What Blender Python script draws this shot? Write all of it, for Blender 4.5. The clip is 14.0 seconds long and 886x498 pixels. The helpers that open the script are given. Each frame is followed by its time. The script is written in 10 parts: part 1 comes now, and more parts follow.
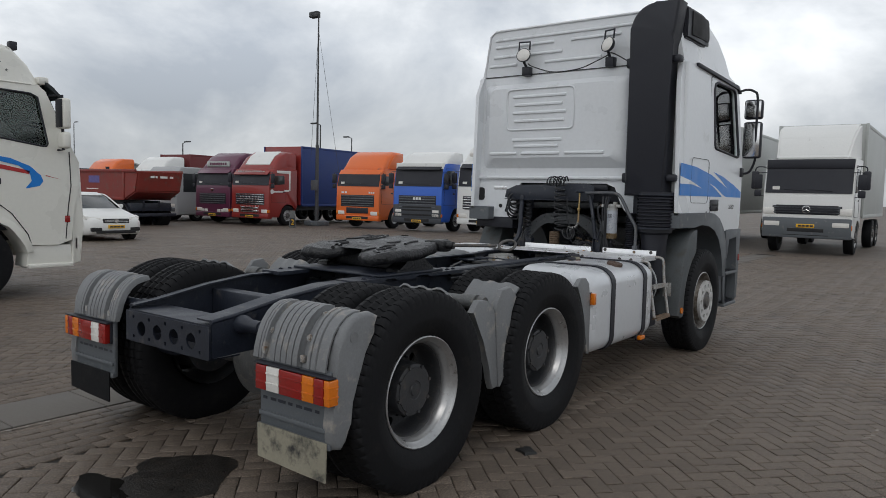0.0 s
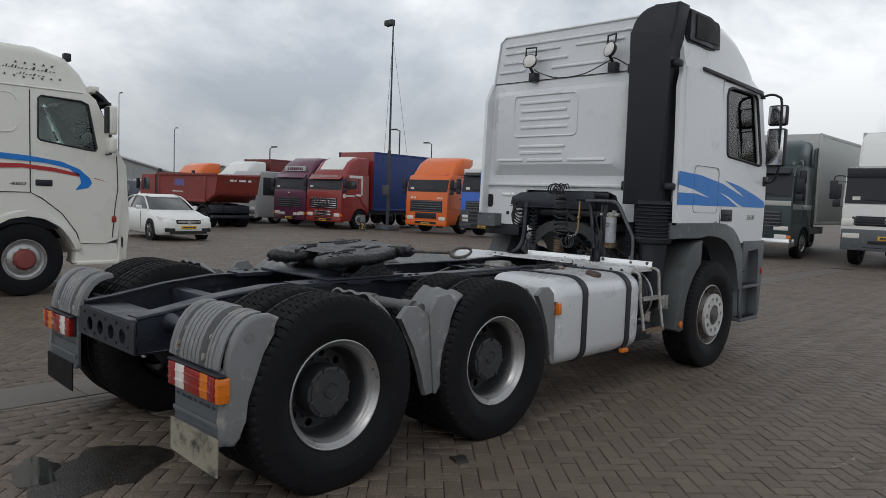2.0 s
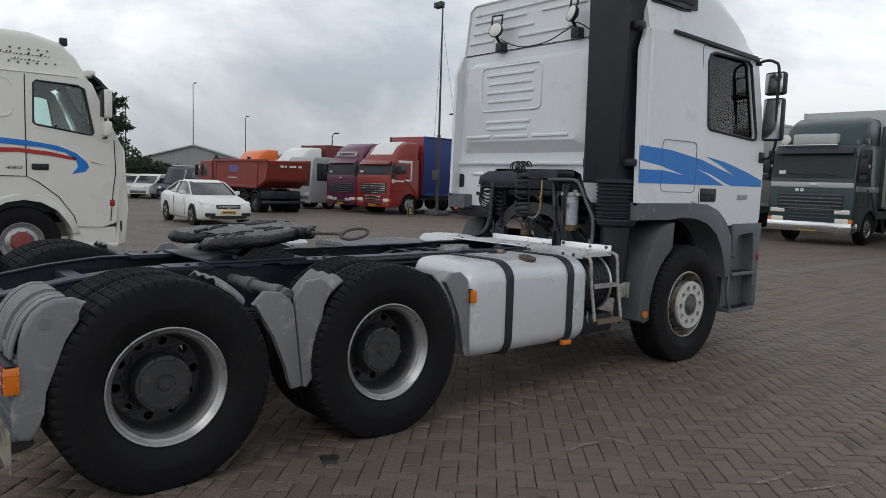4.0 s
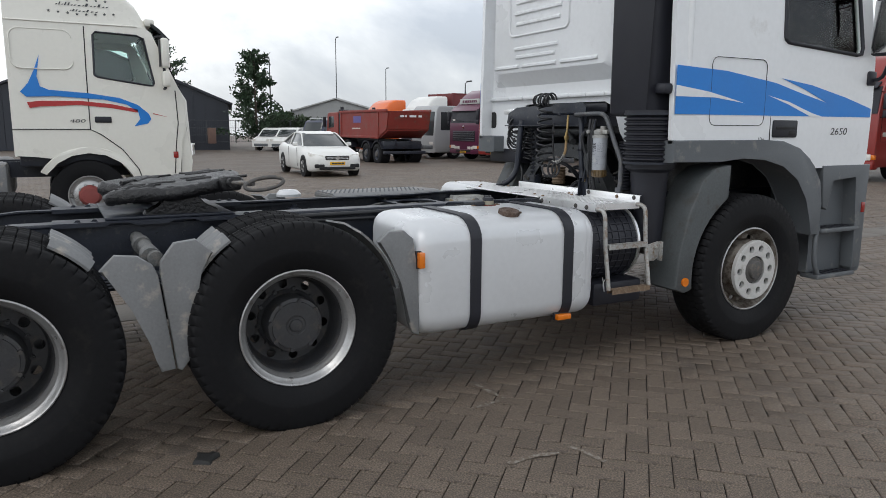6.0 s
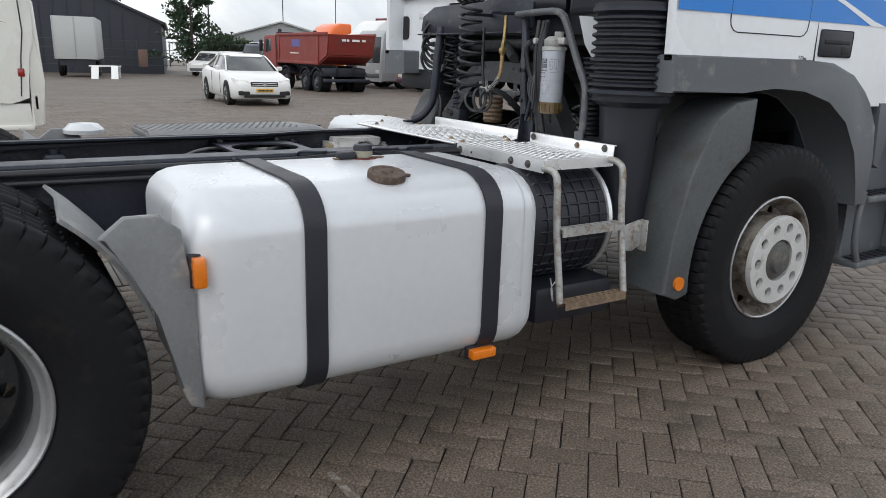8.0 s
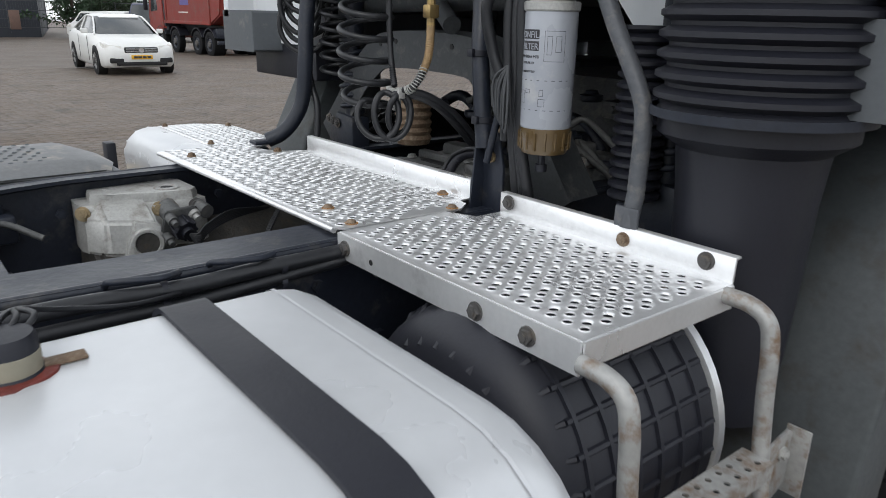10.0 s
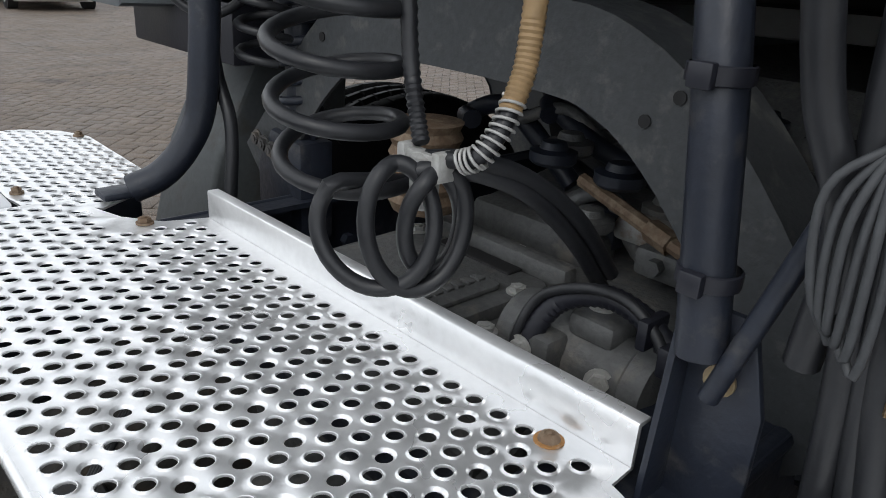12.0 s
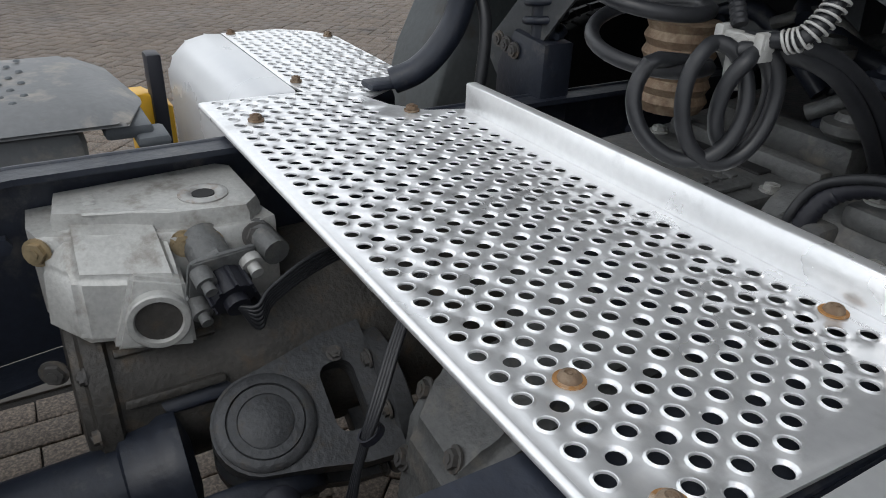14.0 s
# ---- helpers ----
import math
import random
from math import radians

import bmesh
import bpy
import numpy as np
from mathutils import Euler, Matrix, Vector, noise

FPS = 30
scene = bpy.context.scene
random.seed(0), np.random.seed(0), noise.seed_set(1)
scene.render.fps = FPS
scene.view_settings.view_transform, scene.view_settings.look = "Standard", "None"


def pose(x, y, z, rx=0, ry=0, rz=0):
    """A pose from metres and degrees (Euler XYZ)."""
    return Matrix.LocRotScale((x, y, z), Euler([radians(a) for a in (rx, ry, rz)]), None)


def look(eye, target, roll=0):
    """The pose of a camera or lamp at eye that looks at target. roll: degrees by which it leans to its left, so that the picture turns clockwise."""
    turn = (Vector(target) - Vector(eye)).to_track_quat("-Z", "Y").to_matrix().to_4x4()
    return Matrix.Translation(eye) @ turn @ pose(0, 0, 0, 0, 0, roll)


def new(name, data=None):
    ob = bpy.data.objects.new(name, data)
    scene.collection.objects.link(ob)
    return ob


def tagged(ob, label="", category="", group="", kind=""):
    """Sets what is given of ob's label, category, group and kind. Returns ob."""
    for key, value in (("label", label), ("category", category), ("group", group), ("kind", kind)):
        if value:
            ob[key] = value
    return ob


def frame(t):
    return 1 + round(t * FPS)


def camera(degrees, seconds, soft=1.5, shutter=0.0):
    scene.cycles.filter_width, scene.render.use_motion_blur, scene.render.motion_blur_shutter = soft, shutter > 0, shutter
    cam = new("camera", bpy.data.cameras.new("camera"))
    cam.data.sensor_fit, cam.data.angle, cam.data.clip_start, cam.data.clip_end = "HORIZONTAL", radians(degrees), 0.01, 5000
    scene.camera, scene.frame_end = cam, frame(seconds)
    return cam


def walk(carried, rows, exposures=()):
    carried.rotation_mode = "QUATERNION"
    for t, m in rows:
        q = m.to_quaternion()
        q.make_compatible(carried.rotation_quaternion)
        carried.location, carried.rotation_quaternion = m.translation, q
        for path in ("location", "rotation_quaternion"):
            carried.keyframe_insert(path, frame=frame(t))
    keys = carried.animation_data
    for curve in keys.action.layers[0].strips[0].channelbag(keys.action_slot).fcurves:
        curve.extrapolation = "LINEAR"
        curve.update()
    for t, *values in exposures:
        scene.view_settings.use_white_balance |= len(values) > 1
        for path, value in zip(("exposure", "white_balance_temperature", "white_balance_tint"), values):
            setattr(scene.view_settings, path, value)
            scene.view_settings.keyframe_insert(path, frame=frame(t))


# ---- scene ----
cam = camera(63.5, 14.0, 0.8, 0.15)
PATH = [
    (0, (3.523, -2.871, 1.559), (2.317, -1.283, 1.405), 1.4),
    (0.5, (3.691, -2.754, 1.564), (2.425, -1.213, 1.418), 1.7),
    (1, (3.881, -2.64, 1.58), (2.564, -1.142, 1.434), 1.9),
    (1.5, (4.067, -2.5, 1.587), (2.71, -1.039, 1.444), 2.0),
    (2, (4.22, -2.294, 1.589), (2.83, -0.863, 1.444), 2.1),
    (2.5, (4.339, -2.071, 1.579), (2.931, -0.659, 1.425), 2.2),
    (3, (4.501, -1.791, 1.577), (3.053, -0.421, 1.411), 1.9),
    (3.2, (4.556, -1.672, 1.577), (3.092, -0.32, 1.408), 1.8),
    (5.3, (4.746, -0.207, 1.515), (3.09, 0.878, 1.231), 1.0),
    (5.5, (4.741, -0.04, 1.509), (3.058, 0.996, 1.205), 0.6),
    (6, (4.591, 0.337, 1.51), (2.857, 1.274, 1.173), 0.3),
    (6.5, (4.302, 0.641, 1.478), (2.575, 1.576, 1.1), 0.7),
    (7, (3.966, 0.957, 1.455), (2.281, 1.931, 0.991), 1.1),
    (7.2, (3.809, 1.099, 1.428), (2.135, 2.08, 0.942), 1.2),
    (9.3, (2.093, 2.264, 1.38), (0.578, 3.443, 0.819), 2.3),
    (9.5, (1.934, 2.379, 1.381), (0.443, 3.583, 0.809), 2.2),
    (10, (1.584, 2.696, 1.42), (0.106, 3.894, 0.804), 1.2),
    (10.5, (1.211, 2.915, 1.409), (-0.209, 4.18, 0.789), 3.4),
    (11, (0.847, 3.108, 1.427), (-0.482, 4.442, 0.753), 4.3),
    (11.5, (0.66, 3.259, 1.436), (-0.671, 4.552, 0.689), 2.9),
    (12, (0.597, 3.303, 1.407), (-0.745, 4.585, 0.661), 3.5),
    (12.5, (0.595, 3.288, 1.403), (-0.77, 4.503, 0.591), 3.2),
    (13, (0.578, 3.225, 1.376), (-0.835, 4.36, 0.532), 3.6),
    (13.5, (0.566, 3.153, 1.352), (-0.906, 4.186, 0.477), 3.9),
    (14, (0.59, 3.124, 1.382), (-0.919, 4.033, 0.434), 2.2),
]
walk(cam, [(t, look(eye, target, roll)) for t, eye, target, roll in PATH],
     [(0, -0.20), (3.0, -0.28), (5.5, 0.2), (6.5, 0.42), (7, 0.55), (9.5, 0.52), (10.5, 0.5), (12, 0.5), (14, 0.45)])

# ---------------------------------------------------------------- light
world = bpy.data.worlds.new("overcast_sky")
scene.world = world
world.use_nodes = True
wn, wl = world.node_tree.nodes, world.node_tree.links
SUN_EL, SUN_AZ = 48.0, 150.0


def wnode(kind, **inputs):
    n = wn.new(kind)
    for k, v in inputs.items():
        n.inputs[k.replace("_", " ")].default_value = v
    return n


def build_sky():
    bg = wn["Background"]
    sky = wn.new("ShaderNodeTexSky")
    sky.sky_type, sky.sun_disc = "NISHITA", False
    sky.sun_elevation, sky.sun_rotation = radians(SUN_EL), radians(SUN_AZ)
    dim = wn.new("ShaderNodeVectorMath")
    dim.operation = "SCALE"
    dim.inputs["Scale"].default_value = 0.10
    wl.new(sky.outputs[0], dim.inputs[0])
    co = wn.new("ShaderNodeTexCoord")
    mp = wn.new("ShaderNodeMapping")
    mp.inputs["Scale"].default_value = (1.0, 1.0, 1.7)
    wl.new(co.outputs["Generated"], mp.inputs[0])
    big = wnode("ShaderNodeTexNoise", Scale=2.6, Detail=8.0, Roughness=0.56, Distortion=0.25)
    wl.new(mp.outputs[0], big.inputs["Vector"])
    ramp = wn.new("ShaderNodeValToRGB")
    e = ramp.color_ramp.elements
    e[0].position, e[0].color = 0.36, (0.55, 0.60, 0.67, 1)
    e[1].position, e[1].color = 0.60, (1.16, 1.19, 1.22, 1)
    m = e.new(0.48)
    m.color = (0.80, 0.84, 0.885, 1)
    wl.new(big.outputs[0], ramp.inputs[0])
    # a darker bluish bank low over the horizon, the brightest cloud half-way up
    sep = wn.new("ShaderNodeSeparateXYZ")
    wl.new(co.outputs["Generated"], sep.inputs[0])
    low = wn.new("ShaderNodeValToRGB")
    g = low.color_ramp.elements
    g[0].position, g[0].color = 0.0, (0.50, 0.50, 0.50, 1)
    g[1].position, g[1].color = 1.0, (0.58, 0.58, 0.58, 1)
    for at, v in ((0.10, 0.62), (0.20, 0.82), (0.42, 0.80), (0.65, 0.64)):
        g.new(at).color = (v, v, v, 1)
    wl.new(sep.outputs[2], low.inputs[0])
    twice = wn.new("ShaderNodeMath")
    twice.operation = "MULTIPLY"
    twice.inputs[1].default_value = 1.38
    wl.new(low.outputs[0], twice.inputs[0])
    mul = wn.new("ShaderNodeVectorMath")
    mul.operation = "SCALE"
    wl.new(ramp.outputs[0], mul.inputs[0])
    wl.new(twice.outputs[0], mul.inputs["Scale"])
    mix = wn.new("ShaderNodeMix")
    mix.data_type = "RGBA"
    mix.inputs[0].default_value = 0.93
    wl.new(dim.outputs[0], mix.inputs[6])
    wl.new(mul.outputs[0], mix.inputs[7])
    wl.new(mix.outputs[2], bg.inputs[0])
    bg.inputs[1].default_value = 1.0


build_sky()
sun = new("sun", bpy.data.lights.new("sun", "SUN"))
sun.data.energy, sun.data.angle, sun.data.color = 0.5, radians(25), (1.0, 0.97, 0.93)
sun.matrix_world = look((0, 0, 60), (math.sin(radians(SUN_AZ)) * -40, math.cos(radians(SUN_AZ)) * -40, 60 - 40 * math.tan(radians(SUN_EL))))

# ---------------------------------------------------------------- materials


def mat(name, col, rough=0.5, metal=0.0, vary=0.12, scale=6.0, fine=60.0, bump=0.0, dirt=None, dirt_amt=0.0, rand=0.0, coat=0.0, spec=0.5):
    """Colour with variation at two scales, a dirt colour in patches, relief and uneven gloss."""
    m = bpy.data.materials.new(name)
    m.use_nodes = True
    nt = m.node_tree
    N, L = nt.nodes, nt.links
    b = N["Principled BSDF"]
    b.inputs["Metallic"].default_value = metal
    b.inputs["Roughness"].default_value = rough
    b.inputs["Coat Weight"].default_value = coat
    b.inputs["Specular IOR Level"].default_value = spec
    co = N.new("ShaderNodeTexCoord")
    n1 = N.new("ShaderNodeTexNoise")
    n1.inputs["Scale"].default_value, n1.inputs["Detail"].default_value = scale, 5.0
    n2 = N.new("ShaderNodeTexNoise")
    n2.inputs["Scale"].default_value, n2.inputs["Detail"].default_value = fine, 4.0
    L.new(co.outputs["Object"], n1.inputs["Vector"])
    L.new(co.outputs["Object"], n2.inputs["Vector"])
    add = N.new("ShaderNodeMath")
    add.operation = "ADD"
    L.new(n1.outputs[0], add.inputs[0])
    L.new(n2.outputs[0], add.inputs[1])
    last = add.outputs[0]
    if rand:
        info = N.new("ShaderNodeObjectInfo")
        geo = N.new("ShaderNodeNewGeometry")
        r1 = N.new("ShaderNodeMath")
        r1.operation = "ADD"
        L.new(info.outputs["Random"], r1.inputs[0])
        L.new(geo.outputs["Random Per Island"], r1.inputs[1])
        fr = N.new("ShaderNodeMath")
        fr.operation = "FRACT"
        L.new(r1.outputs[0], fr.inputs[0])
        mu = N.new("ShaderNodeMath")
        mu.operation = "MULTIPLY_ADD"
        mu.inputs[1].default_value, mu.inputs[2].default_value = rand, -rand / 2
        L.new(fr.outputs[0], mu.inputs[0])
        ad = N.new("ShaderNodeMath")
        ad.operation = "ADD"
        L.new(last, ad.inputs[0])
        L.new(mu.outputs[0], ad.inputs[1])
        last = ad.outputs[0]
    rng = N.new("ShaderNodeMapRange")
    for k, v in ((1, 0.6), (2, 1.4), (3, 1 - vary), (4, 1 + vary)):
        rng.inputs[k].default_value = v
    rng.clamp = False
    L.new(last, rng.inputs[0])
    sc = N.new("ShaderNodeVectorMath")
    sc.operation = "SCALE"
    sc.inputs[0].default_value = col
    L.new(rng.outputs[0], sc.inputs["Scale"])
    colour = sc.outputs[0]
    if dirt:
        n3 = N.new("ShaderNodeTexNoise")
        n3.inputs["Scale"].default_value, n3.inputs["Detail"].default_value, n3.inputs["Roughness"].default_value = scale * 1.7, 8.0, 0.65
        L.new(co.outputs["Object"], n3.inputs["Vector"])
        r = N.new("ShaderNodeMapRange")
        for k, v in ((1, 0.62 - 0.25 * dirt_amt), (2, 0.80 - 0.25 * dirt_amt), (3, 0.0), (4, 1.0)):
            r.inputs[k].default_value = v
        L.new(n3.outputs[0], r.inputs[0])
        mx = N.new("ShaderNodeMix")
        mx.data_type = "RGBA"
        L.new(r.outputs[0], mx.inputs[0])
        L.new(colour, mx.inputs[6])
        mx.inputs[7].default_value = (*dirt, 1)
        colour = mx.outputs[2]
    L.new(colour, b.inputs["Base Color"])
    rr = N.new("ShaderNodeMapRange")
    for k, v in ((1, 0.3), (2, 0.7), (3, max(0.02, rough - 0.08)), (4, min(1, rough + 0.10))):
        rr.inputs[k].default_value = v
    L.new(n1.outputs[0], rr.inputs[0])
    L.new(rr.outputs[0], b.inputs["Roughness"])
    if bump:
        bp = N.new("ShaderNodeBump")
        bp.inputs["Strength"].default_value, bp.inputs["Distance"].default_value = min(1.0, bump), 0.01
        L.new(n2.outputs[0], bp.inputs["Height"])
        L.new(bp.outputs[0], b.inputs["Normal"])
    return m


def speckle(m, scale, light, dark, strength=0.5):
    """Grit: light and dark grains a few millimetres across, with relief."""
    N, L = m.node_tree.nodes, m.node_tree.links
    b = N["Principled BSDF"]
    co = N.new("ShaderNodeTexCoord")
    n = N.new("ShaderNodeTexNoise")
    n.inputs["Scale"].default_value, n.inputs["Detail"].default_value, n.inputs["Roughness"].default_value = scale, 3.0, 0.7
    L.new(co.outputs["Object"], n.inputs["Vector"])
    r = N.new("ShaderNodeValToRGB")
    e = r.color_ramp.elements
    e[0].position, e[0].color = 0.36, (dark, dark, dark, 1)
    e[1].position, e[1].color = 0.66, (light, light * 0.98, light * 0.95, 1)
    k = e.new(0.5)
    k.color = (1, 1, 1, 1)
    L.new(n.outputs[0], r.inputs[0])
    old = b.inputs["Base Color"].links[0].from_socket
    mx = N.new("ShaderNodeMix")
    mx.data_type, mx.blend_type = "RGBA", "MULTIPLY"
    mx.inputs[0].default_value = 1.0
    L.new(old, mx.inputs[6])
    L.new(r.outputs[0], mx.inputs[7])
    L.new(mx.outputs[2], b.inputs["Base Color"])
    bp = N.new("ShaderNodeBump")
    bp.inputs["Strength"].default_value, bp.inputs["Distance"].default_value = strength, 0.004
    L.new(n.outputs[0], bp.inputs["Height"])
    L.new(bp.outputs[0], b.inputs["Normal"])


def glass(name, tint=(0.75, 0.85, 0.83)):
    m = bpy.data.materials.new(name)
    m.use_nodes = True
    N, L = m.node_tree.nodes, m.node_tree.links
    N.remove(N["Principled BSDF"])
    t = N.new("ShaderNodeBsdfTransparent")
    t.inputs[0].default_value = (*tint, 1)
    g = N.new("ShaderNodeBsdfGlossy")
    g.inputs["Roughness"].default_value = 0.02
    f = N.new("ShaderNodeFresnel")
    f.inputs[0].default_value = 1.5
    mx = N.new("ShaderNodeMixShader")
    L.new(f.outputs[0], mx.inputs[0])
    L.new(t.outputs[0], mx.inputs[1])
    L.new(g.outputs[0], mx.inputs[2])
    L.new(mx.outputs[0], N["Material Output"].inputs[0])
    return m


WHITE = mat("white_paint", (0.72, 0.74, 0.76), 0.32, vary=0.04, scale=1.5, fine=25, coat=0.3, dirt=(0.50, 0.50, 0.49), dirt_amt=0.0)
TANKW = mat("tank_white_paint", (0.60, 0.615, 0.635), 0.30, 0.18, vary=0.04, scale=2.5, fine=30, bump=0.03, dirt=(0.575, 0.585, 0.60), dirt_amt=0.1)
CREAM = mat("cream_white_paint", (0.74, 0.73, 0.67), 0.3, vary=0.03, scale=1.2, fine=20, coat=0.3)
BLUEST = mat("blue_stripe_vinyl", (0.006, 0.185, 0.60), 0.35, vary=0.05)
REDST = mat("red_stripe_vinyl", (0.42, 0.03, 0.03), 0.35, vary=0.05)
GREYPL = mat("grey_plastic", (0.098, 0.108, 0.118), 0.5, vary=0.10, scale=4, fine=90, bump=0.06, dirt=(0.25, 0.24, 0.22), dirt_amt=0.15)
MUDPL = mat("muddy_grey_plastic", (0.070, 0.078, 0.082), 0.6, vary=0.2, scale=5, fine=70, bump=0.1, dirt=(0.050, 0.045, 0.040), dirt_amt=0.4)
FENDGR = mat("weathered_grey_plastic", (0.165, 0.17, 0.175), 0.52, vary=0.14, scale=6, fine=80, bump=0.08, dirt=(0.33, 0.30, 0.26), dirt_amt=0.3)
SNORK = mat("black_plastic", (0.012, 0.013, 0.020), 0.5, vary=0.15, scale=5, fine=120, bump=0.05)
CHASSIS = mat("chassis_paint", (0.015, 0.019, 0.030), 0.45, vary=0.3, scale=7, fine=70, bump=0.12, dirt=(0.09, 0.085, 0.08), dirt_amt=0.15)
GREASE = mat("greasy_black_iron", (0.0085, 0.0085, 0.010), 0.40, vary=0.4, scale=14, fine=60, bump=0.8, dirt=(0.026, 0.025, 0.024), dirt_amt=0.25)
RUBBER = mat("tyre_rubber", (0.0058, 0.0060, 0.0072), 0.7, vary=0.3, scale=5, fine=50, bump=0.10, dirt=(0.016, 0.015, 0.014), dirt_amt=0.2, spec=0.22)
CABLEGR = mat("dull_grey_cable", (0.045, 0.048, 0.052), 0.55, vary=0.25, scale=25, fine=120, bump=0.1)
HOSE = mat("black_hose_rubber", (0.016, 0.017, 0.020), 0.42, vary=0.2, scale=20, fine=120, bump=0.05)
RIMSIL = mat("silver_rim_paint", (0.40, 0.40, 0.40), 0.33, 0.70, vary=0.12, scale=10, fine=70, bump=0.06, dirt=(0.16, 0.14, 0.12), dirt_amt=0.25)
NUTRING = mat("bright_steel_ring", (0.60, 0.60, 0.59), 0.38, 0.3, vary=0.08, scale=12, fine=80, bump=0.04, dirt=(0.30, 0.27, 0.23), dirt_amt=0.2)
REDRUST = mat("red_brown_paste", (0.16, 0.030, 0.022), 0.7, vary=0.3, scale=40, fine=120, bump=0.3)
CASTIRON = mat("worn_cast_iron", (0.060, 0.063, 0.068), 0.5, 0.25, vary=0.25, scale=18, fine=120, bump=0.2, dirt=(0.075, 0.062, 0.048), dirt_amt=0.3)
RIMRUST = mat("rust_stained_rim", (0.24, 0.22, 0.195), 0.45, 0.4, vary=0.3, scale=9, fine=80, bump=0.15, dirt=(0.065, 0.046, 0.032), dirt_amt=0.75)
HUBIRON = mat("dirty_hub_iron", (0.075, 0.072, 0.070), 0.6, vary=0.3, scale=16, fine=90, bump=0.2, dirt=(0.16, 0.13, 0.10), dirt_amt=0.4)
DISHIRON = mat("black_wheel_iron", (0.030, 0.031, 0.034), 0.5, vary=0.3, scale=12, fine=90, bump=0.15, dirt=(0.075, 0.066, 0.055), dirt_amt=0.3)
RUSTY = mat("rusty_painted_steel", (0.36, 0.36, 0.35), 0.5, 0.3, vary=0.2, scale=14, fine=80, bump=0.1, dirt=(0.20, 0.13, 0.08), dirt_amt=0.55)
RUSTRING = mat("rust_stain", (0.30, 0.15, 0.05), 0.7, 0.0, vary=0.35, scale=40, fine=150, bump=0.1, dirt=(0.45, 0.38, 0.30), dirt_amt=0.4)
RUST = mat("rusted_iron", (0.17, 0.115, 0.075), 0.7, 0.2, vary=0.35, scale=30, fine=150, bump=0.25, dirt=(0.26, 0.20, 0.14), dirt_amt=0.6)
CAPRUST = mat("dark_rusty_cap", (0.085, 0.055, 0.042), 0.65, 0.2, vary=0.4, scale=28, fine=150, bump=0.3, dirt=(0.19, 0.15, 0.125), dirt_amt=0.45)
ALU = mat("aluminium_sheet", (0.86, 0.865, 0.87), 0.32, 0.68, vary=0.06, scale=5, fine=90, bump=0.03, dirt=(0.60, 0.60, 0.60), dirt_amt=0.2)
ZINC = mat("yellowed_zinc_bolt", (0.33, 0.26, 0.16), 0.45, 0.6, vary=0.25, scale=40, fine=150, bump=0.15)
CAST = mat("cast_aluminium", (0.43, 0.43, 0.415), 0.5, 0.3, vary=0.2, scale=9, fine=140, bump=0.12, dirt=(0.20, 0.18, 0.155), dirt_amt=0.35)
CASTDK = mat("grimy_casting", (0.115, 0.118, 0.118), 0.55, 0.2, vary=0.3, scale=12, fine=110, bump=0.25, dirt=(0.20, 0.185, 0.165), dirt_amt=0.35)
CASTBR = mat("brown_grimed_casting", (0.050, 0.047, 0.043), 0.6, 0.15, vary=0.35, scale=14, fine=120, bump=0.3, dirt=(0.085, 0.065, 0.045), dirt_amt=0.35)
PIPEGR = mat("scuffed_grey_paint", (0.075, 0.080, 0.090), 0.45, vary=0.25, scale=12, fine=90, bump=0.1, dirt=(0.17, 0.16, 0.15), dirt_amt=0.3)
ARCHGR = mat("dusty_grey_steel", (0.050, 0.054, 0.058), 0.6, vary=0.25, scale=14, fine=120, bump=0.12, dirt=(0.115, 0.115, 0.11), dirt_amt=0.28)
ORANGE = mat("orange_lens", (0.68, 0.17, 0.006), 0.25, vary=0.08, coat=0.5)
REDL = mat("red_lens", (0.27, 0.012, 0.009), 0.2, vary=0.08, coat=0.5)
CLEARL = mat("clear_lens", (0.72, 0.70, 0.66), 0.2, vary=0.08, coat=0.5)
CHROME = mat("chrome", (0.75, 0.75, 0.75), 0.12, 1.0, vary=0.05)
DARK = mat("dark_interior", (0.012, 0.012, 0.013), 0.7, vary=0.2)
FABRIC = mat("seat_fabric", (0.05, 0.055, 0.065), 0.9, vary=0.2)
FLAPW = mat("dirty_white_rubber", (0.27, 0.25, 0.19), 0.7, vary=0.15, scale=6, bump=0.1, dirt=(0.03, 0.03, 0.03), dirt_amt=0.45)
YELLOW = mat("yellow_plate", (0.75, 0.42, 0.02), 0.4, vary=0.03)
AMBERP = mat("amber_plastic", (0.115, 0.075, 0.032), 0.3, vary=0.25, scale=12, coat=0.4)
# white can and its lettering; the cab's shade is put into this grey-blue
FILTSHADE = mat("shade_dimmed_filter_white", (0.36, 0.38, 0.42), 0.25, vary=0.04, coat=0.4, dirt=(0.5, 0.5, 0.5), dirt_amt=0.1)
BLACKPR = mat("black_print", (0.03, 0.03, 0.035), 0.5, vary=0.05)
BRASS = mat("brass_fitting", (0.45, 0.32, 0.14), 0.4, 0.8, vary=0.2, scale=30, dirt=(0.15, 0.12, 0.09), dirt_amt=0.3)
ORANGEHOSE = mat("faded_orange_spring_hose", (0.30, 0.20, 0.10), 0.5, vary=0.25, scale=30)
GLASS = glass("window_glass", (0.84, 0.93, 0.91))
DGLASS = mat("dark_windscreen", (0.038, 0.044, 0.047), 0.08, vary=0.1, spec=0.6)
PAVER = mat("brick_paver", (0.118, 0.093, 0.073), 0.62, vary=0.17, scale=1.1, fine=170, bump=0.35, rand=0.6, dirt=(0.056, 0.046, 0.039), dirt_amt=0.35, spec=0.42)
speckle(PAVER, 105, 2.0, 0.5, 0.7)
